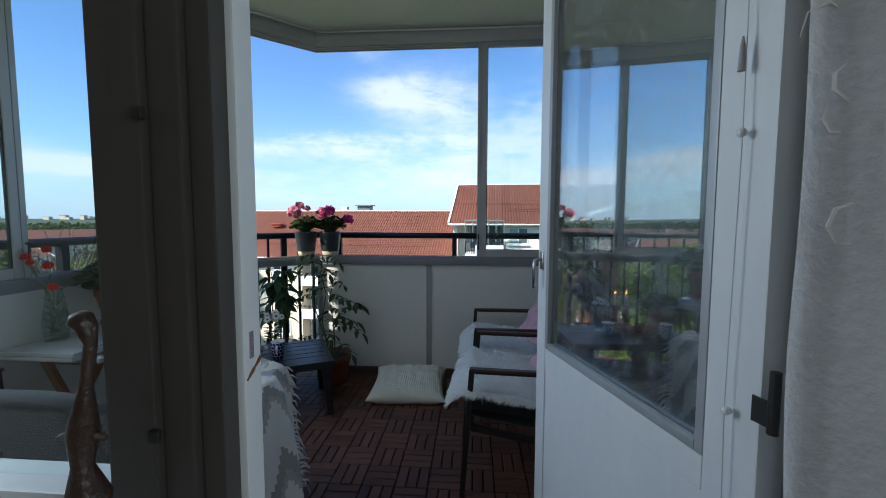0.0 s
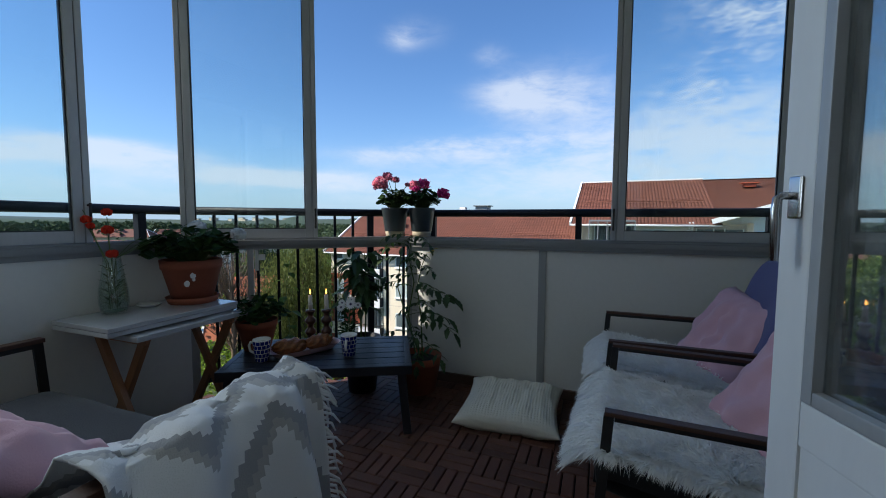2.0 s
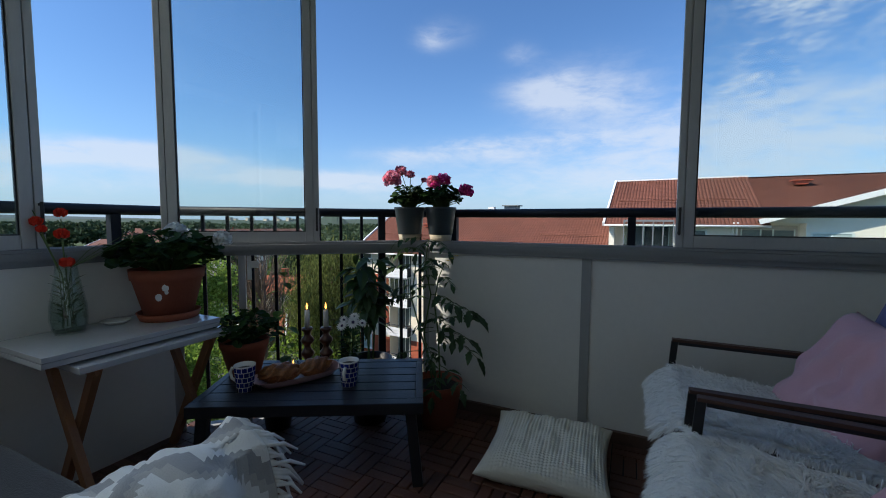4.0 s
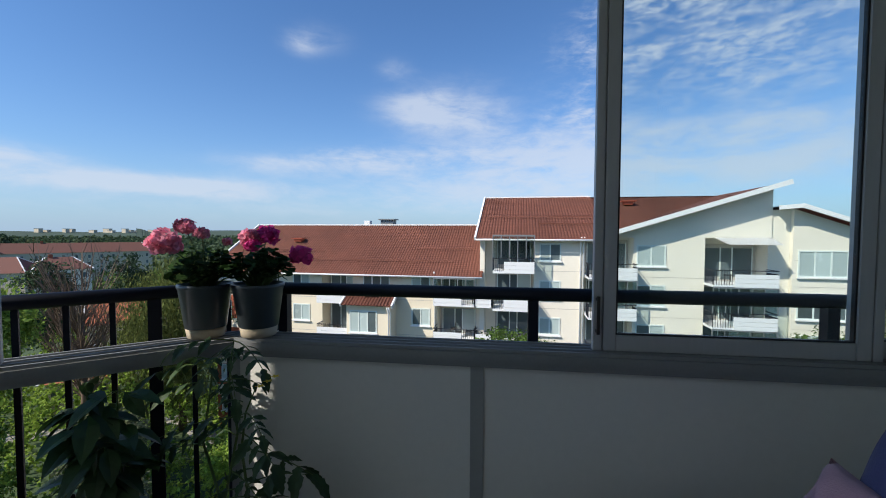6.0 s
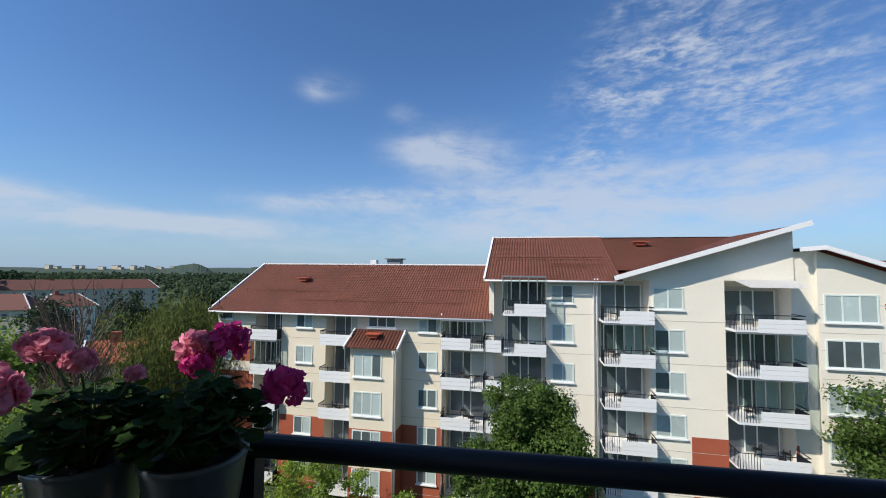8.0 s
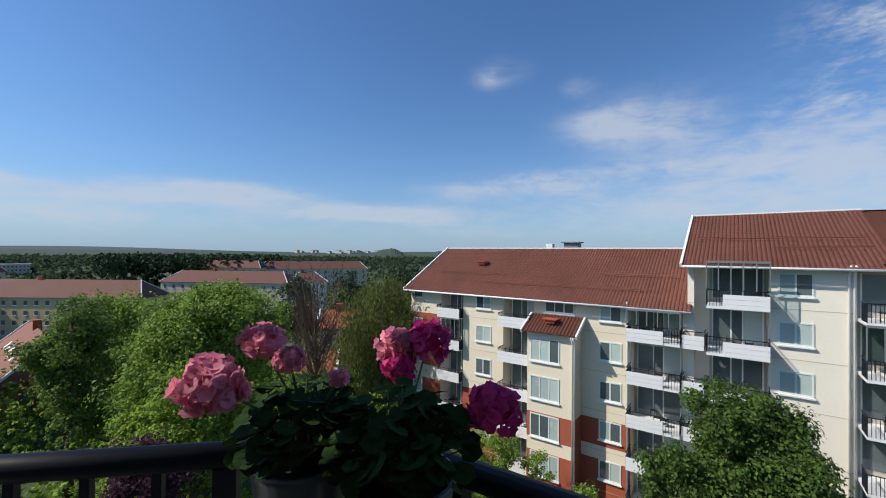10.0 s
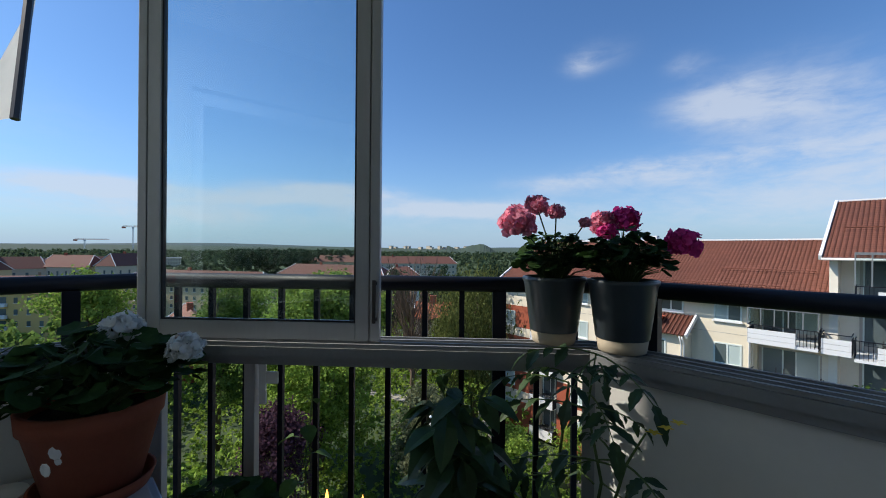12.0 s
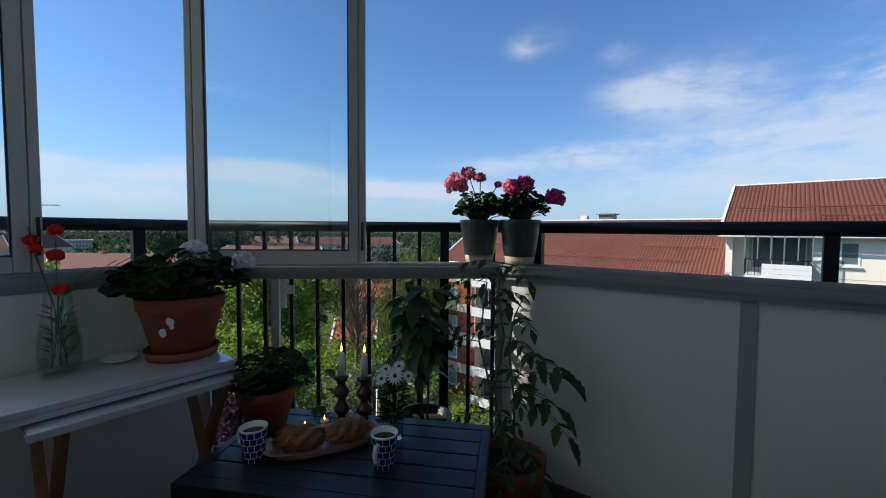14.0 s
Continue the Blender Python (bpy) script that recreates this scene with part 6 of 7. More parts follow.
raked_wall(13.41, 1.0, 23.6, 4.22, 1.001, -0.7, 8.0, M_PLASTER_W)
raked_wall(23.61, 2.85, 24.7, 2.9, GROUND_Z, -0.6, 10.0, M_PLASTER_W)
raked_wall(24.71, 2.9, 29.6, 1.15, GROUND_Z, -0.9, 10.0, M_PLASTER_W)


def roof_plane(pts, mat, t=0.2, name="roof", label=""):
    bm = bmesh.new()
    bm.faces.new([bm.verts.new(p) for p in pts])
    bmesh.ops.solidify(bm, geom=bm.faces[:], thickness=t)
    return part(name, bm, mat, bld, label)


roof_plane([(13.0, -1.6, 1.12), (24.0, -1.6, 4.55), (24.0, 7.5, 4.55), (13.0, 7.5, 1.12)], M_TILE)
roof_plane([(13.41, 7.5, 4.5), (24.0, 7.5, 4.5), (24.0, 15.0, 1.2), (13.41, 15.0, 1.2)], M_TILE)
roof_plane([(13.5, 7.4, 4.40), (24.0, 7.4, 4.42), (24.0, 1.0, 1.9), (13.5, 1.0, 1.6)], M_TILE)
roof_plane([(23.6, -1.5, 3.05), (24.8, -1.6, 3.12), (24.8, 10.0, 3.12), (23.6, 10.0, 3.05)], M_TRIMW)
roof_plane([(24.8, -1.6, 3.12), (30.5, -1.6, 1.05), (30.5, 10.0, 1.05), (24.8, 10.0, 3.12)], M_TILE)
bm = bmesh.new()
bar(bm, (12.9, -1.68, 1.07), (24.1, -1.68, 4.56), 0.14, 0.30)
part("barge_board", bm, M_TRIMW, bld, "white barge board of the wing")
for a, b in (((24.7, -1.68, 3.08), (30.6, -1.68, 0.98)), ((23.5, -1.58, 2.95), (24.75, -1.68, 3.06))):
    bm = bmesh.new()
    bar(bm, a, b, 0.14, 0.26)
    part("barge_board", bm, M_TRIMW, bld, "white barge board of the wing")

# bay with its own little roof
part("bay_wall", boxed(-5.5, -1.5, GROUND_Z, -2.0, -0.001, -4.3), M_RENDER, bld)
roof_plane([(-5.75, -2.0, -4.2), (-1.75, -2.0, -4.2), (-1.75, -0.01, -3.15), (-5.75, -0.01, -3.15)], M_TILE, 0.14)
for k in range(16):
    u = -5.7 + k * 0.25
    bm = tube([(u, -2.0, -4.19), (u, -0.02, -3.14)], 0.06, 6)
    part("roof_roll", bm, M_TILE, bld)
bm = bmesh.new()
bar(bm, (-1.72, -2.05, -4.22), (-1.72, -0.02, -3.14), 0.12, 0.26)
bar(bm, (-5.8, -2.05, -4.22), (-5.8, -0.02, -3.14), 0.12, 0.26)
part("barge_board", bm, M_TRIMW, bld)

# brick storeys and bands
for u0, u1, z0, z1, v in [(-5.52, -1.98, -11.95, -10.1, -1.5), (-5.52, -1.98, GROUND_Z, -12.9, -1.5), (-2.0, 4.34, -11.95, -10.1, 0), (-2.0, 4.34, GROUND_Z, -12.9, 0), (-18.22, -14.7, -6.1, -4.1, 0),
                          (-18.22, -14.7, -8.9, -6.9, 0), (-18.22, -5.6, -11.95, -10.1, 0), (-18.22, -5.6, GROUND_Z, -12.9, 0), (4.62, 13.4, GROUND_Z, -12.6, 0), (17.6, 23.55, -11.2, -9.0, -0.7), (17.6, 29.55, GROUND_Z, -12.6, -0.9)]:
    for a, b in solid_spans(u0, u1) if v > -1.4 else [(u0, u1)]:
        part("brick_band", boxed(a, v - 0.008, z0, b, v - 0.001, z1), M_BRICK, bld, "red brick band")
bm = bmesh.new()
box(bm, -1.985, -1.5, GROUND_Z, -1.97, -0.04, -10.1)
part("brick_band", bm, M_BRICK, bld)
# shadow joints between storeys: thin strips in the darkened recess colour
bm = bmesh.new()
for k in range(5):
    for u0, u1, v, w in ((-14.6, 4.3, 0.0, -4.0), (4.62, 13.35, 0.0, -1.5), (15.4, 23.5, -0.7, -1.7)):
        for a, b in solid_spans(u0, u1):
            box(bm, a, v - 0.012, w - k * ST, b, v - 0.0005, w + 0.025 - k * ST)
    box(bm, 24.8, -0.912, -2.1 - k * ST, 29.5, -0.9005, -2.075 - k * ST)
    box(bm, 24.8, -0.912, -0.4 - k * ST, 29.5, -0.9005, -0.375 - k * ST)
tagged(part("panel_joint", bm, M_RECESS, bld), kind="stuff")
bm = bmesh.new()
for k in range(4):
    for q in (0.0, 0.22):
        box(bm, 28.1, -0.93, -0.35 - k * 2.8 - q, 29.5, -0.9005, -0.27 - k * 2.8 - q)
part("brick_stripe", bm, M_BRICK, bld, "thin red brick stripes")

for k in range(5):
    z = -3.2 - k * ST
    bwindow(-0.74, 0.75, z, z + (1.15 if k == 0 else 1.35), 0.0, 2)
    bwindow(-10.9, -9.4, z, z + (1.15 if k == 0 else 1.35), 0.0, 2)
    if k == 0:
        bwindow(-4.75, -2.5, z + 0.25, z + 1.15, 0.0, 3, 0.0)
    else:
        bwindow(-5.25, -3.05, z - 0.4, z + 1.3, -1.5, 3, 0.8)
    bwindow(-17.8, -16.7, z + (0.5 if k == 0 else 0), z + 1.35, 0.0, 1 if k else 1)
    balcony(-8.28, -5.67, 0.0, z - 0.95, 0.95, "l", False, 0.0)
    balcony(-14.58, -12.22, 0.0, z - 0.85, 0.6, "l", k == 1)
    balcony(1.32, 4.33, 0.0, z - 0.75, 1.45, "r", k == 0, 0.9, head=1.95)
    balcony(4.42, 5.55, 0.0, z - 0.82, 1.25, "", False, 0.0, False, head=1.9, recess=0.0)
    z2 = -0.75 - k * 2.73
    bwindow(8.98, 10.5, z2, z2 + 1.3, 0.0, 2, 0.7)
    balcony(5.65, 8.58, 0.0, z2 - 0.70, 1.3, "l", k == 0, 0.8)
    balcony(12.17, 15.23, -0.7, z2 - 0.95, 1.1, "l", k == 1, 1.0)
    bwindow(15.45, 17.3, z2 - 0.2, z2 + 1.25, -0.7, 2, 0.9)
    balcony(19.72, 23.38, -0.7, z2 - 1.2, 1.3, "l", k in (1, 2), 1.2)
    bwindow(25.0, 27.8, z2 - 0.7, z2 + 1.0, -0.9, 3, 0.5)
# white sun awning over the topmost wing balcony
roof_plane([(20.2, -0.75, 1.05), (23.6, -0.75, 1.05), (23.4, -2.3, 0.62), (20.4, -2.3, 0.62)], M_TRIMW, 0.03, "sun_awning", "white fabric sun awning")

# rain pipes, chimneys, hatches, snow rails
for u, v, z in [(11.85, -0.1, 1.0), (12.05, -0.1, 1.0), (-2.1, -1.6, -4.3), (-1.95, -1.6, -4.3), (1.15, -0.1, -1.7)]:
    part("rain_pipe", tube([(u, v - 0.4, z), (u, v, z - 0.5), (u, v, GROUND_Z + 0.2)], 0.055, 8), M_TRIMW, bld, "white rain pipe", True)
bm = boxed(-6.2, 8.2, 0.4, -4.9, 9.3, 2.55)
box(bm, -6.4, 8.0, 2.551, -4.7, 9.5, 2.65)
part("chimney", bm, M_ZINC, bld, "grey sheet-metal ventilation chimney")
part("chimney", boxed(-7.6, 7.3, 0.8, -7.0, 7.9, 2.45), M_TRIMW, bld, "small white chimney")
M_HATCH = material("orange_red_hatch", (0.45, 0.09, 0.04), 0.6, vary=0.1)
for u, s, ridge, rv, z0 in [(-12.4, 0.55, 1.95, 6.5, -1.62), (16.3, 0.72, 4.5, 7.5, 1.15), (-3.9, 0.25, -3.15, 0.0, -4.2)]:
    v = (rv * s) if rv else -1.0
    z = z0 + (ridge - z0) * (s if rv else 0.52)
    bm = boxed(u - 0.35, v - 0.3, z + 0.1, u + 0.35, v + 0.3, z + 0.34, 0.03)
    box(bm, u - 0.55, v - 0.45, z + 0.36, u + 0.55, v + 0.35, z + 0.42)
    part("roof_hatch", bm, M_HATCH, bld, "orange-red roof hatch")
for u0, u1, s, ridge, rv, z0 in [(-17, -9, 0.30, 1.95, 6.5, -1.62), (-11.5, 2.5, 0.12, 1.95, 6.5, -1.62), (-1, 3.8, 0.38, 1.95, 6.5, -1.62), (5.0, 13.0, 0.35, 4.5, 7.5, 1.15), (9.0, 13.0, 0.18, 4.5, 7.5, 1.15)]:
    v, z = rv * s, z0 + (ridge - z0) * s
    bm = tube([(u0, v, z + 0.28), (u1, v, z + 0.28)], 0.03, 6)
    for q in range(int((u1 - u0) / 1.2) + 1):
        box(bm, u0 + q * 1.2, v - 0.02, z, u0 + q * 1.2 + 0.04, v + 0.02, z + 0.28)
    part("snow_rail", bm, M_TILE, bld)

# ---- other houses ----


def house(label, x, y, turn, length, depth, base, eave, ridge, wall_mat, roof_mat, rows=3, cols=8, hip=0.0, balconies=0, chimney=True):
    """A distant house: walls, a pitched roof with white verges, rows of windows on its near long side (-y) and end."""
    h = thing("house", label, "house", pose(x, y, 0, 0, 0, turn))
    L2, D2 = length / 2, depth / 2
    part("wall", boxed(-L2, -D2, base, L2, D2, eave), wall_mat, h)
    o = 0.5
    bm = bmesh.new()
    p = [(-L2 - o, -D2 - o, eave - 0.15), (L2 + o, -D2 - o, eave - 0.15), (L2 + o, D2 + o, eave - 0.15), (-L2 - o, D2 + o, eave - 0.15), (-L2 - o + hip, 0, ridge), (L2 + o - hip, 0, ridge)]
    vs = [bm.verts.new(q) for q in p]
    for f in ((0, 1, 5, 4), (2, 3, 4, 5), (1, 2, 5), (3, 0, 4), (3, 2, 1, 0)):
        bm.faces.new([vs[q] for q in f])
    roof = part("roof", bm, roof_mat, h)
    for e in (4, 5):
        for c in ((0, 3) if e == 4 else (1, 2)):
            bm = bmesh.new()
            bar(bm, p[c], p[e], 0.25, 0.25)
            part("verge", bm, M_TRIMW, roof, "white verge")
    hgt = (eave - base) / (rows + 0.35)
    for r in range(rows):
        z = eave - (r + 0.85) * hgt
        for c in range(cols):
            u = -L2 + (c + 0.5) * length / cols
            w = new("window")
            w.parent = h
            w.location = (u, -D2 - 0.05, z)
            if balconies and c % 4 == 1:
                part("pane", boxed(-0.9, -0.02, -0.1, 0.9, 0.02, hgt * 0.5), M_PANE, w)
                part("balcony_front", boxed(-1.3, -0.9, -hgt * 0.32, 1.3, -0.03, -0.12), M_BALC, w)
            else:
                part("pane", boxed(-0.5, -0.02, 0, 0.5, 0.02, hgt * 0.45), M_PANE, w)
                part("sill", boxed(-0.6, -0.12, -0.12, 0.6, 0.02, -0.005), M_TRIMW, w)
    for r in range(rows):
        z = eave - (r + 0.85) * hgt
        for c in range(max(1, int(depth / 4))):
            for s in (-1, 1):
                w = new("window")
                w.parent = h
                w.location = (s * (L2 + 0.05), -D2 + (c + 0.5) * 4, z)
                part("pane", boxed(-0.02, -0.5, 0, 0.02, 0.5, hgt * 0.45), M_PANE, w)
    if chimney:
        part("chimney", boxed(-L2 * 0.3 - 0.5, -0.4, ridge - 0.6, -L2 * 0.3 + 0.5, 0.4, ridge + 0.9), M_BRICK, h)
    return h


M_BEIGE = material("beige_render", (0.60, 0.46, 0.27), 0.9, scale=0.1, vary=0.06, fine=3, bump=0.0)
M_YELLOW = material("ochre_render", (0.62, 0.42, 0.16), 0.9, scale=0.1, vary=0.06, fine=3, bump=0.0)
M_PALE = material("pale_grey_render", (0.56, 0.49, 0.38), 0.9, scale=0.1, vary=0.06, fine=3, bump=0.0)
M_FARROOF = material("far_red_roof", (0.15, 0.062, 0.046), 0.85, scale=0.2, vary=0.15, fine=4, bump=0.0)
M_ORANGE = material("orange_tile_roof", (0.36, 0.11, 0.05), 0.85, scale=0.3, vary=0.15, fine=4, bump=0.0)
M_BROWNROOF = material("brown_red_roof", (0.24, 0.10, 0.07), 0.85, scale=0.3, vary=0.15, fine=4, bump=0.0)
house("long beige apartment house with a red roof among trees", -160, 42.5, 33, 53, 12, -27, -12.0, -7.4, M_BEIGE, M_FARROOF, 5, 17, 5)
house("beige apartment house end with balconies and a red hipped roof", -178, 26.5, 33, 13, 15, -27, -12.0, -7.6, M_BEIGE, M_FARROOF, 5, 4, 6, 1)
brick_house = house("brick house with a steep brown-red roof and skylights", -66, 16.6, -6.7, 18, 7.4, -16.2, -11.6, -8.0, M_BRICK, M_BROWNROOF, 1, 4)
for k in range(5):
    light = boxed(-0.35, -0.5, -0.03, 0.35, 0.5, 0.03)
    part("skylight", light, M_TRIMW, brick_house, "pale roof window").matrix_basis = pose(-4.5 + 2.1 * k, -2.3, -10.05, 42.5, 0, 0)
house("small house with an orange tile roof between trees", -44.5, 44.5, 40, 6.5, 5, -15.6, -9.0, -6.9, M_PALE, M_ORANGE, 2, 3)
house("small house with an orange tile roof among shrubs", -40.2, 35.6, 40, 4.4, 4.0, -15.6, -12.4, -10.6, M_PALE, M_ORANGE, 1, 3)
house("pale apartment houses with a red hipped roof", -158, 91.5, 28, 51, 12, -27, -10.4, -6.3, M_PALE, M_FARROOF, 5, 14, 5)
house("pale gabled end house with a red roof", -133.5, 108, 60, 13, 11, -27, -10.0, -6.6, M_PLASTER_W, M_FARROOF, 5, 4, 4, 1)
house("pale apartment house with a long red roof far off", -232, 192, 51, 72, 12, -27, -10.0, -5.0, M_PALE, M_FARROOF, 4, 14, 5)
house("red-roofed apartment house behind a long roof", -262, 152, 30, 40, 12, -27, -9.0, -4.6, M_BEIGE, M_FARROOF, 4, 9, 5)
house("ochre apartment house with white balconies and a red roof", -175, -6, 52, 30, 12, -27, -12.5, -8.0, M_YELLOW, M_FARROOF, 4, 9, 5, 1)
for i in range(9):
    a = i * 0.618 % 1
    house("red-roofed house in the distant town", -300 + 75 * a - i * 4, -55 + 11 * i, 40 + 45 * (i % 3), 22 + 8 * a, 11, -27, -11.5 + 3 * a, -6.5 + 4 * a, M_BEIGE if i % 2 else M_PALE, M_FARROOF, 3, 6, 3)
house("long grey slab block on the far side of the town", -476, 68, 80, 58, 14, -27, -10.6, -10.2, M_PALE, M_ZINC, 5, 26)
house("white gabled house with red roof beyond the wing", 31.5, 39.5, -3, 9.5, 9, GROUND_Z, 1.0, 2.6, M_PLASTER_W, M_FARROOF, 5, 3, chimney=False)
house("low white house with a grey roof beside a tree", 28.5, 31.5, 80, 8, 6, GROUND_Z, -3.2, -1.7, M_PLASTER_W, M_ZINC, 3, 2)


def tower_crane(x, y, base, top, turn, jib):
    c = thing("tower_crane", "red and white tower crane far off over the town", "crane", pose(x, y, 0, 0, 0, turn), "far tower cranes")
    bm = bmesh.new()
    for sx in (-1, 1):
        for sy in (-1, 1):
            bar(bm, (sx, sy, base), (sx, sy, top), 0.35, 0.35, up=(0, 1, 0))
    for k in range(int((top - base) / 4)):
        s = 1 if k % 2 else -1
        bar(bm, (-s, -1, base + 4 * k), (s, -1, base + 4 * k + 4), 0.25, 0.25, up=(0, 1, 0))
    part("mast", bm, M_TRIMW, c)
    bm = bmesh.new()
    bar(bm, (-jib * 0.4, 0, top), (jib, 0, top + 1.0), 0.8, 0.8)
    bar(bm, (-jib * 0.4, 0, top + 2.6), (jib * 0.9, 0, top + 2.6), 0.4, 0.4)
    for k in range(12):
        x0 = -jib * 0.4 + k * jib * 1.3 / 12
        bar(bm, (x0, 0, top), (x0 + jib * 0.05, 0, top + 2.6), 0.3, 0.3, up=(0, 1, 0))
    box(bm, -jib * 0.45, -1.4, top - 3, -jib * 0.3, 1.4, top + 0.6)
    part("jib", bm, M_HATCH, c)
    part("cab", boxed(-1.6, -1.6, top - 3.5, 1.6, 1.6, top), M_TRIMW, c)


tower_crane(-1059, 129, -20, 40, 70, 42)
tower_crane(-1282, 64, -20, 14, 60, 50)

# flag pole down in the yard
pole = thing("flag_pole", "white flag pole with a hanging blue and yellow pennant", "flag pole", pose(-16.4, 16.8, GROUND_Z))
part("pole", tube([(0, 0, 0), (0, 0, 7.6)], [0.07, 0.04], 10), M_TRIMW, pole, "", True)
part("knob", lathe([(0, 7.6), (0.07, 7.66), (0.07, 7.72), (0, 7.78)], 10), M_TRIMW, pole)
M_FLAGB = material("blue_cloth", (0.02, 0.08, 0.35), 0.8, vary=0.1)
M_FLAGY = material("yellow_cloth", (0.75, 0.50, 0.03), 0.8, vary=0.1)
for dx, mt, nm in ((0.07, M_FLAGB, "blue_half"), (0.16, M_FLAGY, "yellow_half")):
    part(nm, grid_mesh(6, 20, lambda u, v, dx=dx: Vector((dx + 0.09 * u, -0.04 + 0.05 * math.sin(7 * u + 5 * v), 7.3 - 3.4 * v))), mt, pole)

# ---- greenery ----


def leaf_material(name, col, trans=0.42):
    return material(name, col, 0.8, spec=0.2, scale=0.6, vary=0.18, fine=5, bump=0.0, island=0.8, trans=trans)


M_LEAF_A = leaf_material("broad_leaves", (0.22, 0.32, 0.062))
M_LEAF_B = leaf_material("deep_green_leaves", (0.15, 0.23, 0.055))
M_LEAF_M = leaf_material("maple_leaves", (0.095, 0.16, 0.036))
M_LEAF_LIME = leaf_material("lime_leaves", (0.25, 0.36, 0.06))
M_LEAF_WILLOW = leaf_material("willow_leaves", (0.13, 0.155, 0.045))
M_LEAF_PURPLE = leaf_material("purple_leaves", (0.085, 0.04, 0.06))
M_LEAF_GREY = leaf_material("greyish_leaves", (0.15, 0.17, 0.09))
M_NEEDLE = leaf_material("pine_needles", (0.052, 0.085, 0.042), 0.15)
M_FARLEAF = leaf_material("far_leaves", (0.07, 0.105, 0.055))
M_BARK = material("bark", (0.10, 0.075, 0.055), 0.9, scale=3, vary=0.3, fine=25, bump=0.6)
M_TWIG = material("bare_twigs", (0.17, 0.12, 0.085), 0.9, vary=0.2)


def leaf_cloud(name, rng, centres, radii, n, size, flat=0.5, droop=0.0, loose=2.2):
    """n leaf blades gathered in small clumps over a set of crown lobes."""
    lobes = rng.integers(0, len(centres), n)
    clump = n // 7 + 1
    cd = rng.normal(size=(clump, 3))
    cd /= np.linalg.norm(cd, axis=1)[:, None]
    cr = rng.uniform(0.55, 1.03, clump) ** 0.6
    cl = rng.integers(0, len(centres), clump)
    cpos = centres[cl] + cd * radii[cl] * cr[:, None]
    idx = rng.integers(0, clump, n)
    pos = cpos[idx] + rng.normal(size=(n, 3)) * size * loose
    if droop:
        pos[:, 2] -= np.abs(rng.normal(size=n)) * droop
    nrm = cd[idx] * 1.0 + rng.normal(size=(n, 3)) * flat * 0.75 + np.array([0, 0, 0.35])
    nrm /= np.linalg.norm(nrm, axis=1)[:, None]
    d = rng.normal(size=(n, 3))
    d -= (d * nrm).sum(1)[:, None] * nrm
    if droop:
        d[:, 2] -= 2.0
    d /= np.linalg.norm(d, axis=1)[:, None]
    s = np.cross(nrm, d)
    ln = size * rng.uniform(0.7, 1.3, n)[:, None]
    w = ln * (0.30 if not droop else 0.14)
    v = np.empty((n, 4, 3))
    v[:, 0], v[:, 2] = pos - d * ln * 0.5, pos + d * ln * 0.5
    v[:, 1], v[:, 3] = pos + s * w + nrm * ln * 0.08, pos - s * w + nrm * ln * 0.08
    me = bpy.data.meshes.new(name)
    me.vertices.add(4 * n)
    me.vertices.foreach_set("co", v.reshape(-1))
    me.loops.add(4 * n)
    me.loops.foreach_set("vertex_index", np.arange(4 * n, dtype=np.int32))
    me.polygons.add(n)
    me.polygons.foreach_set("loop_start", np.arange(0, 4 * n, 4, dtype=np.int32))
    me.update(calc_edges=True)
    return me


def tree(label, x, y, top, width, mat, seed, n=9000, size=0.24, base=GROUND_Z, crown_low=0.25, droop=0.0, name="tree", lobes=16):
    """Tapered trunk with limbs and a crown of many leaf blades round uneven lobes."""
    rng = np.random.default_rng(seed)
    h = top - base
    t = thing(name, label, "tree", pose(x, y, base))
    cz0 = h * crown_low
    c = np.empty((lobes, 3))
    a = rng.uniform(0, 6.28, lobes)
    zf = rng.uniform(0.0, 1.0, lobes)
    prof = np.sin(np.clip(zf * 0.80 + 0.14, 0, 1) * math.pi) ** 0.45
    rr = width / 2 * 0.62 * prof * rng.uniform(0.5, 1.0, lobes)
    c[:, 0], c[:, 1], c[:, 2] = np.cos(a) * rr, np.sin(a) * rr, cz0 + (h - cz0) * (0.12 + 0.74 * zf)
    r = width * rng.uniform(0.13, 0.25, lobes)[:, None] * np.array([1, 1, 0.8])
    c[0] = (0.05 * width, 0, h - width * 0.2)
    k = 13
    sub = rng.normal(size=(lobes * k, 3))
    sub /= np.linalg.norm(sub, axis=1)[:, None]
    cc = np.repeat(c, k, 0) + sub * np.repeat(r, k, 0) * rng.uniform(0.55, 1.12, (lobes * k, 1))
    rr2 = np.repeat(r, k, 0) * rng.uniform(0.20, 0.42, (lobes * k, 1)) * np.array([1.15, 1.15, 0.75])
    tr = h * 0.018 + 0.06
    bm = tube([(0, 0, 0), (0.1, 0.05, h * 0.3), (-0.05, 0.1, h * 0.6), (0, 0, h * 0.9)], [tr, tr * 0.8, tr * 0.5, tr * 0.12], 10)
    part("trunk", bm, M_BARK, t, "", True)
    for k in range(min(lobes, 9)):
        p0 = Vector((0, 0, h * (0.2 + 0.5 * rng.random())))
        p2 = Vector(c[k])
        p1 = p0.lerp(p2, 0.5) + Vector((0, 0, -0.05 * h))
        part("limb", tube([p0, p1, p2], [tr * 0.4, tr * 0.25, tr * 0.08], 6), M_BARK, t, "", True)
    tagged(mesh_part("crown", leaf_cloud("crown", rng, *((c, r) if droop else (cc, rr2)), n, size, 0.6, droop, 2.2 if droop else 0.9), mat, t))
    return t


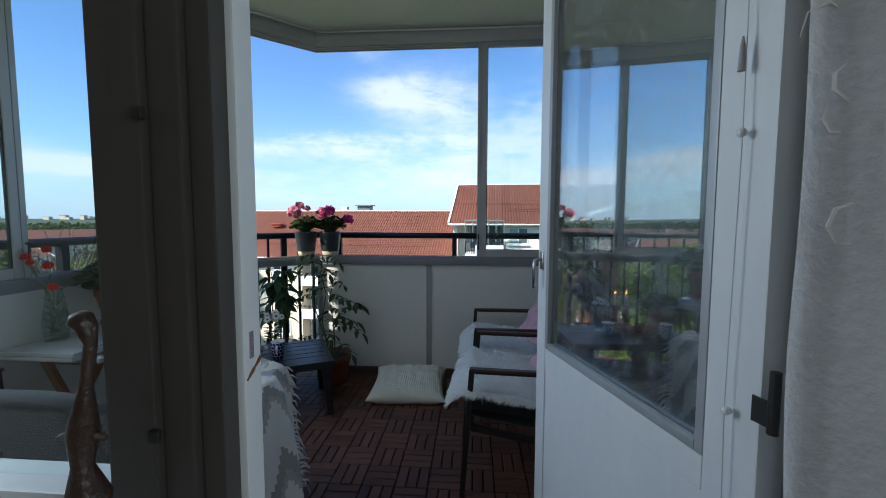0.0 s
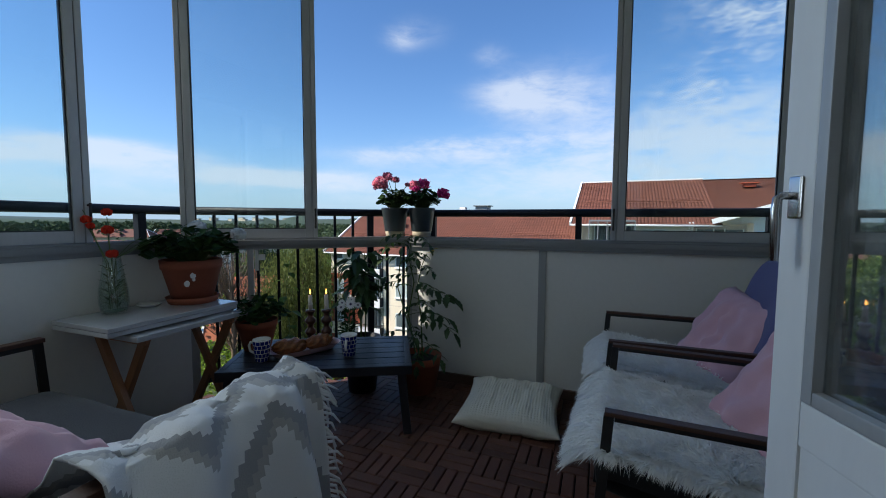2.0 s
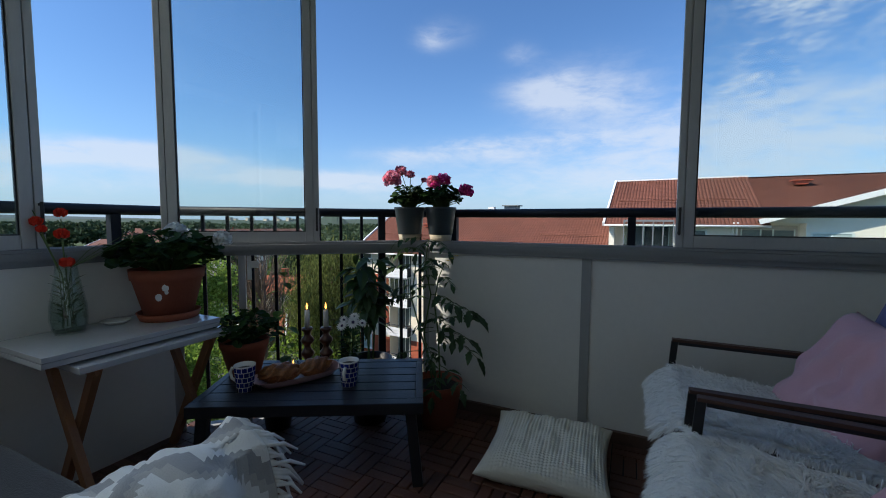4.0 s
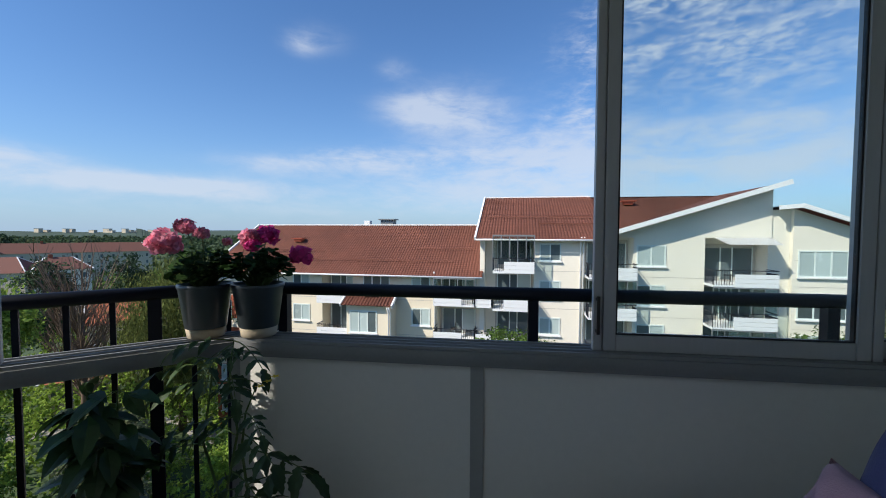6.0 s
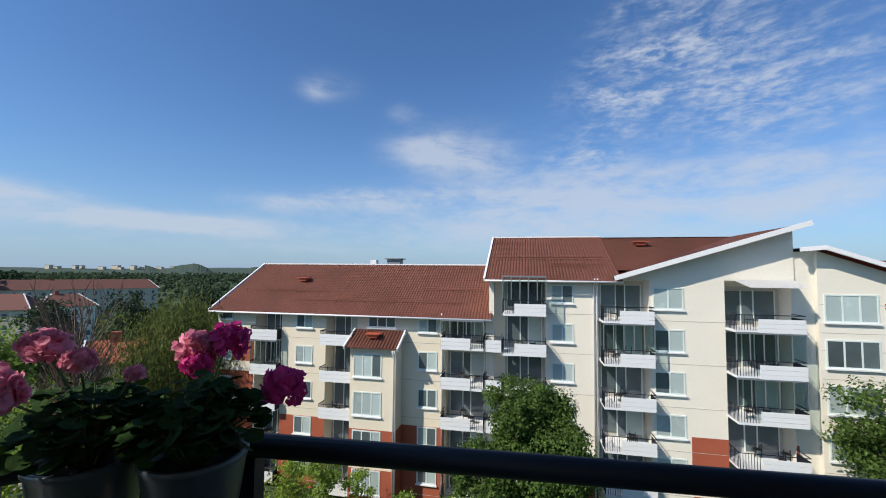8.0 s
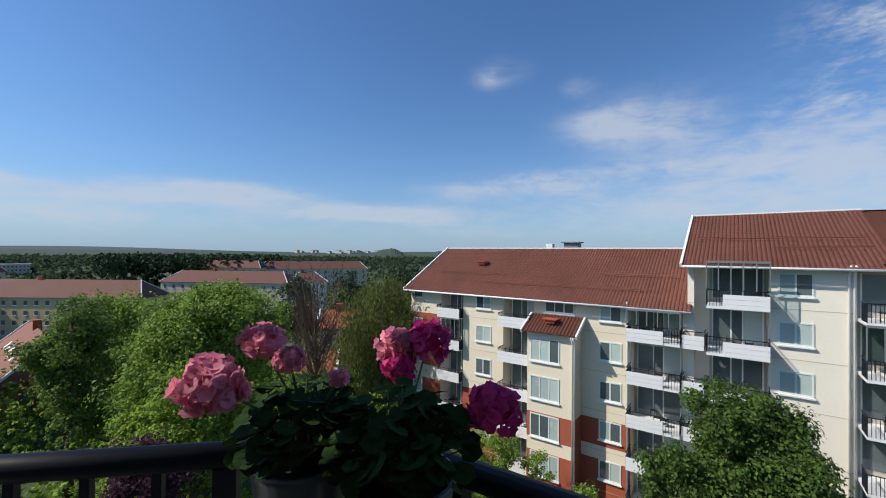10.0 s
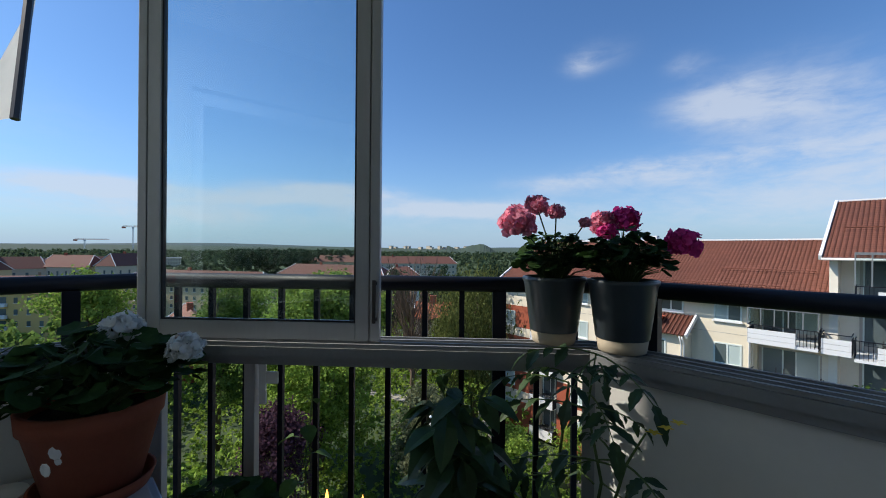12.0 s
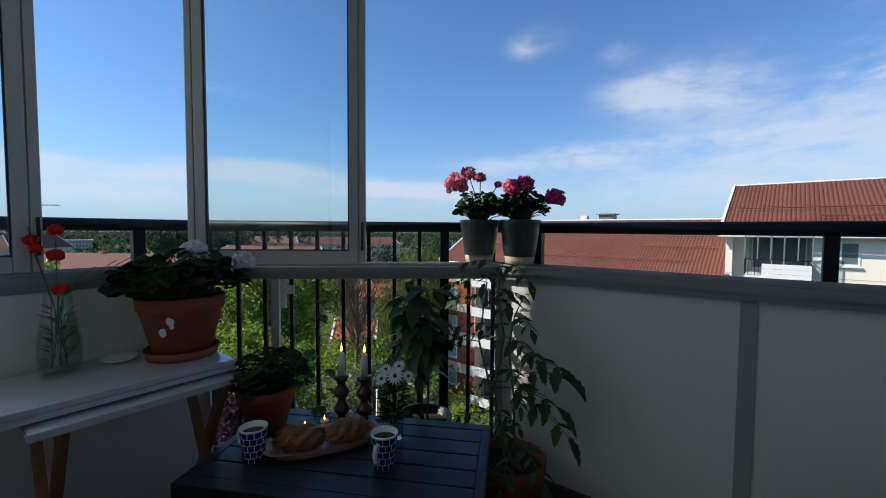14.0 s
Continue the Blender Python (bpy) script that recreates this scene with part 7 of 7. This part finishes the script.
tree("large full-crowned green deciduous tree below the balcony", -28.6, 16.8, -0.4, 11.5, M_LEAF_A, 1, 80000, 0.24, lobes=40)
tree("bright green deciduous tree standing before another tree", -25.0, 14.2, -5.0, 9.0, M_LEAF_LIME, 2, 34000, 0.21, lobes=24)
tree("dark green deciduous tree at the edge of the yard", -36.5, 11.8, -1.6, 5.8, M_LEAF_B, 3, 24000, 0.22, lobes=24)
tree("dark green deciduous tree behind the lawn", -34.5, 4.0, -7.0, 9.0, M_LEAF_B, 33, 24000, 0.25, lobes=22)
tree("dense green maple in front of the apartment house", 1.4, 25.2, -4.6, 7.6, M_LEAF_M, 4, 50000, 0.18, lobes=20)
tree("smaller green maple in front of the apartment house", -1.5, 23.2, -6.6, 4.0, M_LEAF_M, 5, 12000, 0.19)
tree("tall green tree beside the wing of the house", 21.5, 26.5, -3.6, 9.0, M_LEAF_M, 6, 30000, 0.22, lobes=22)
tree("hanging weeping willow with yellow-green leaves", -26.6, 32.2, -0.9, 7.5, M_LEAF_WILLOW, 7, 16000, 0.42, droop=1.1)
tree("second weeping willow with hanging branches", -33.5, 36.5, -2.2, 8.0, M_LEAF_WILLOW, 8, 12000, 0.42, droop=1.1)
tree("purple-leaved plum tree in the yard", -21.8, 10.6, -7.0, 5.4, M_LEAF_PURPLE, 9, 9000, 0.20)
tree("pale grey-green tree in the yard", -18.6, 18.4, -6.9, 4.6, M_LEAF_GREY, 10, 9000, 0.20)
tree("round lime-green shrub beside the path", -14.8, 22.4, -10.2, 4.0, M_LEAF_LIME, 11, 7000, 0.19, crown_low=0.1)
tree("green tree beyond the yard seen past the side glass", -58.5, 5.0, -2.0, 13.0, M_LEAF_A, 12, 10000, 0.40)
tree("green tree beyond the side glass next to a roof", -48.5, 15.8, -3.6, 6.0, M_LEAF_WILLOW, 13, 9000, 0.30)
tree("green tree between the yard and far houses", -66.0, 24.0, -5.0, 12.0, M_LEAF_A, 14, 8000, 0.45)
tree("dark pine standing behind the house corner", -46.8, 58.5, -0.8, 8.0, M_NEEDLE, 15, 8000, 0.40, name="pine_tree", crown_low=0.15)
tree("dark pine standing behind the house corner", -54.0, 54.0, -1.5, 8.0, M_NEEDLE, 16, 7000, 0.40, name="pine_tree", crown_low=0.15)
tree("dark pine standing behind the orange roof", -58.0, 46.0, -2.5, 9.0, M_NEEDLE, 17, 7000, 0.40, name="pine_tree", crown_low=0.15)
for i, (x, y, top, w) in enumerate([(-9.8, 28.4, -11.4, 2.6), (-11.6, 27.6, -10.6, 3.0), (-14.2, 28.0, -10.8, 3.4), (-6.6, 28.2, -12.8, 2.2), (-3.8, 27.8, -12.6, 2.4), (-17.5, 26.0, -11.5, 3.6), (5.0, 26.5, -11.5, 3.0), (9.5, 27.5, -12.0, 3.0), (15.5, 26.5, -10.5, 4.0), (-20.0, 23.0, -11.8, 4.0)]):
    tree("leafy green shrub at the foot of the house", x, y, top, w, M_LEAF_A if i % 2 else M_LEAF_LIME, 40 + i, 3500, 0.17, crown_low=0.08, name="shrub", lobes=9)


def bare_tree(x, y, top, width, seed):
    rnd = random.Random(seed)
    t = thing("bare_tree", "leafless brown tree with fine upright twigs", "tree", pose(x, y, GROUND_Z))
    h = top - GROUND_Z
    part("trunk", tube([(0, 0, 0), (0.1, 0, h * 0.4), (0, 0.1, h * 0.8)], [0.28, 0.2, 0.06], 8), M_TWIG, t, "", True)
    bm = bmesh.new()
    for k in range(90):
        z0 = h * rnd.uniform(0.3, 0.75)
        a, ln = rnd.uniform(0, 6.28), rnd.uniform(0.25, 0.5) * width
        p0 = Vector((0, 0, z0))
        p2 = p0 + Vector((math.cos(a) * ln, math.sin(a) * ln, rnd.uniform(0.18, 0.38) * h))
        p1 = p0.lerp(p2, 0.45) + Vector((math.cos(a), math.sin(a), 0)) * 0.2
        tube([p0, p1, p2], [0.06, 0.04, 0.015], 4, bm)
        for q in range(7):
            b0 = p0.lerp(p2, rnd.uniform(0.3, 0.95))
            tube([b0, b0 + Vector((rnd.gauss(0, 0.5), rnd.gauss(0, 0.5), rnd.uniform(0.5, 1.6)))], [0.025, 0.01], 3, bm, False)
    tagged(part("branchwork", bm, M_TWIG, t), kind="stuff")


bare_tree(-29.6, 26.6, -1.0, 6.0, 3)


def forest(name, label, spots, mat, seed, blades, size):
    """Far woods: crowns of a few dozen blades each, one object."""
    rng = np.random.default_rng(seed)
    spots = np.asarray(spots, float)
    n = len(spots) * blades
    k = np.repeat(np.arange(len(spots)), blades)
    d = rng.normal(size=(n, 3))
    d /= np.linalg.norm(d, axis=1)[:, None]
    d[:, 2] = np.abs(d[:, 2]) * 1.0 - 0.25
    rad = spots[k, 3][:, None] * np.array([0.5, 0.5, 0.75])
    pos = spots[k, :3] - np.array([0, 0, 1.0]) * rad[:, 2:] + d * rad
    me = leaf_cloud(name, rng, pos, np.full((n, 3), 0.05), n, size, 0.6, 0.0, 0.25)
    tagged(mesh_part(name, me, mat), label, "woods", kind="stuff")


def scatter(rng, n, a0, a1, d0, d1, top0, top1, w0, w1):
    a = np.radians(rng.uniform(a0, a1, n))
    d = np.sqrt(rng.uniform(d0 * d0, d1 * d1, n))
    x, y = -np.sin(a) * d, np.cos(a) * d
    return np.stack([x, y, rng.uniform(top0, top1, n), rng.uniform(w0, w1, n)], 1)


def terrain(r):
    """The land: level round the yard, falling into the town, rising to the far woods."""
    return np.interp(r, [0, 75, 150, 300, 520, 1200, 5000], [GROUND_Z, GROUND_Z, -26.5, -26.5, -17.0, -15.6, -15.6])


def planted(spots):
    spots[:, 2] += terrain(np.hypot(spots[:, 0], spots[:, 1]))
    return spots


rng0 = np.random.default_rng(77)
forest("far_woods", "dark green woods reaching to the horizon", planted(scatter(rng0, 9000, -30, 108, 290, 1100, 6.5, 12.0, 11, 17)), M_FARLEAF, 5, 24, 3.8)
forest("mid_woods", "green tree tops between the far houses", planted(scatter(rng0, 1300, 25, 105, 85, 340, 5.0, 9.0, 7, 11)), M_LEAF_B, 6, 90, 1.2)
forest("pine_woods", "dark pine wood on the slope behind the houses", scatter(rng0, 700, 55, 73, 300, 400, -4.0, 1.0, 8, 12), M_NEEDLE, 7, 110, 1.8)
forest("yard_trees", "green tree crowns filling the yard below", scatter(rng0, 120, 40, 97, 20, 72, -11.0, -8.0, 5, 8), M_LEAF_LIME, 18, 700, 0.30)
forest("near_shrubs", "mixed green undergrowth in the yard", scatter(rng0, 520, 22, 95, 13, 75, -14.2, -11.5, 3, 5), M_LEAF_LIME, 8, 260, 0.26)
forest("right_woods", "green woods behind the apartment house", scatter(rng0, 300, -60, -20, 60, 160, -6.0, -1.5, 8, 12), M_LEAF_B, 9, 60, 1.3)


def ridge(name, label, dist, a0, a1, h0, amp, seed, col):
    """A far wooded ridge line."""
    bm = bmesh.new()
    n = 220
    pr = None
    for i in range(n + 1):
        a = radians(a0 + (a1 - a0) * i / n)
        z = h0 + amp * noise.noise(Vector((i * 0.035, seed, 0))) + amp * 0.05 * noise.noise(Vector((i * 0.6, seed, 3)))
        x, y = -math.sin(a), math.cos(a)
        cur = [bm.verts.new((x * dist, y * dist, z)), bm.verts.new((x * dist * 0.8, y * dist * 0.8, GROUND_Z - 0.5))]
        if pr:
            bm.faces.new((pr[0], pr[1], cur[1], cur[0]))
        pr = cur
    tagged(part(name, bm, col), label, "hills", kind="structure")


M_HILL_A = material("wooded_hill", (0.040, 0.066, 0.042), 1.0, scale=0.02, vary=0.3, fine=0.15, bump=0.0)
# distance haze put into the base colour, bluer and paler than wooded_hill
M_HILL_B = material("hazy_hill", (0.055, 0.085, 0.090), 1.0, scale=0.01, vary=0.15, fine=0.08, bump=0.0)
ridge("backdrop", "wooded ridge on the horizon", 1500, -60, 130, 2.0, 14, 1.0, M_HILL_A)
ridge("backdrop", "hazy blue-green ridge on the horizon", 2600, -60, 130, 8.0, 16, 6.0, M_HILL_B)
ridge("backdrop", "round wooded hill beyond the roofs", 1150, 28, 45, 2.0, 22, 9.4, M_HILL_A)

# pale tower blocks on the skyline
rnd = random.Random(31)
for i in range(22):
    a = radians(41.0 + 12 * rnd.random() ** 1.4)
    d = 1480 + rnd.uniform(-30, 0)
    w, h = rnd.uniform(8, 20), rnd.uniform(3, 8.5)
    b = thing("tower_block", "pale apartment block on the distant skyline", "building", pose(-math.sin(a) * d, math.cos(a) * d, 0, 0, 0, 0), "skyline blocks")
    part("wall", boxed(-w / 2, -5, -20, w / 2, 5, h), M_PALE, b)
    part("roof", boxed(-w / 2 - 0.4, -5.4, h, w / 2 + 0.4, 5.4, h + 0.8), M_ZINC, b)
# the eave of the neighbouring roof seen high up beside the glass
eave = thing("neighbour_eave", "pale roof eave of the own building with a dark edge", "roof", pose(-15.1, 1.4, 4.35, 0, 0, 0))
roof_bm = bmesh.new()
vs = [roof_bm.verts.new(p) for p in ((0, 0, 0), (-4, -1.2, 0.4), (-4, 0.3, 5.0), (-0.9, 0.25, 4.0))]
roof_bm.faces.new(vs)
bmesh.ops.solidify(roof_bm, geom=roof_bm.faces[:], thickness=0.25)
part("soffit", roof_bm, M_CEIL, eave)
part("edge", tube([(0.05, 0, -0.05), (-0.85, 0.25, 4.0)], 0.1, 6), M_DARKMETAL, eave)


# ---- ground and the deck's slats ----
M_GRASS = material("grass", (0.045, 0.075, 0.024), 0.95, scale=0.15, vary=0.3, fine=3, bump=0.3, grime=0.3)
bm = bmesh.new()
RINGS = [0.5, 40, 75, 95, 115, 150, 220, 300, 400, 520, 800, 1200, 2400, 4500]


def land(u, v):
    r, a = RINGS[round(u * (len(RINGS) - 1))], v * 2 * math.pi
    return Vector((r * math.cos(a), r * math.sin(a), float(terrain(r))))


grid_mesh(len(RINGS) - 1, 96, land, bm)
ground = tagged(part("ground", bm, M_GRASS), "green ground with lawns between the houses", "ground", kind="structure")


def footpath():
    """A pale gravel path that winds across the yard below."""
    line = [(-44.0, 27.0), (-34.0, 31.0), (-28.3, 33.8), (-24.0, 31.5), (-19.0, 29.6), (-10.0, 29.4), (2.0, 29.6)]
    smooth = []
    for i in range(len(line) - 1):
        p = [Vector(line[max(0, min(len(line) - 1, i + q))]) for q in (-1, 0, 1, 2)]
        for k in range(8):
            t = k / 8
            smooth.append(0.5 * ((2 * p[1]) + (p[2] - p[0]) * t + (2 * p[0] - 5 * p[1] + 4 * p[2] - p[3]) * t * t + (3 * p[1] - p[0] - 3 * p[2] + p[3]) * t ** 3))
    gravel = material("gravel", (0.36, 0.33, 0.29), 0.95, scale=2, vary=0.2, fine=40, bump=0.4)
    tagged(part("pavement", ribbon(smooth, 0.8, -0.8, GROUND_Z + 0.004, GROUND_Z + 0.05), gravel), "pale gravel footpath across the yard", "path", kind="structure")


footpath()
deck()
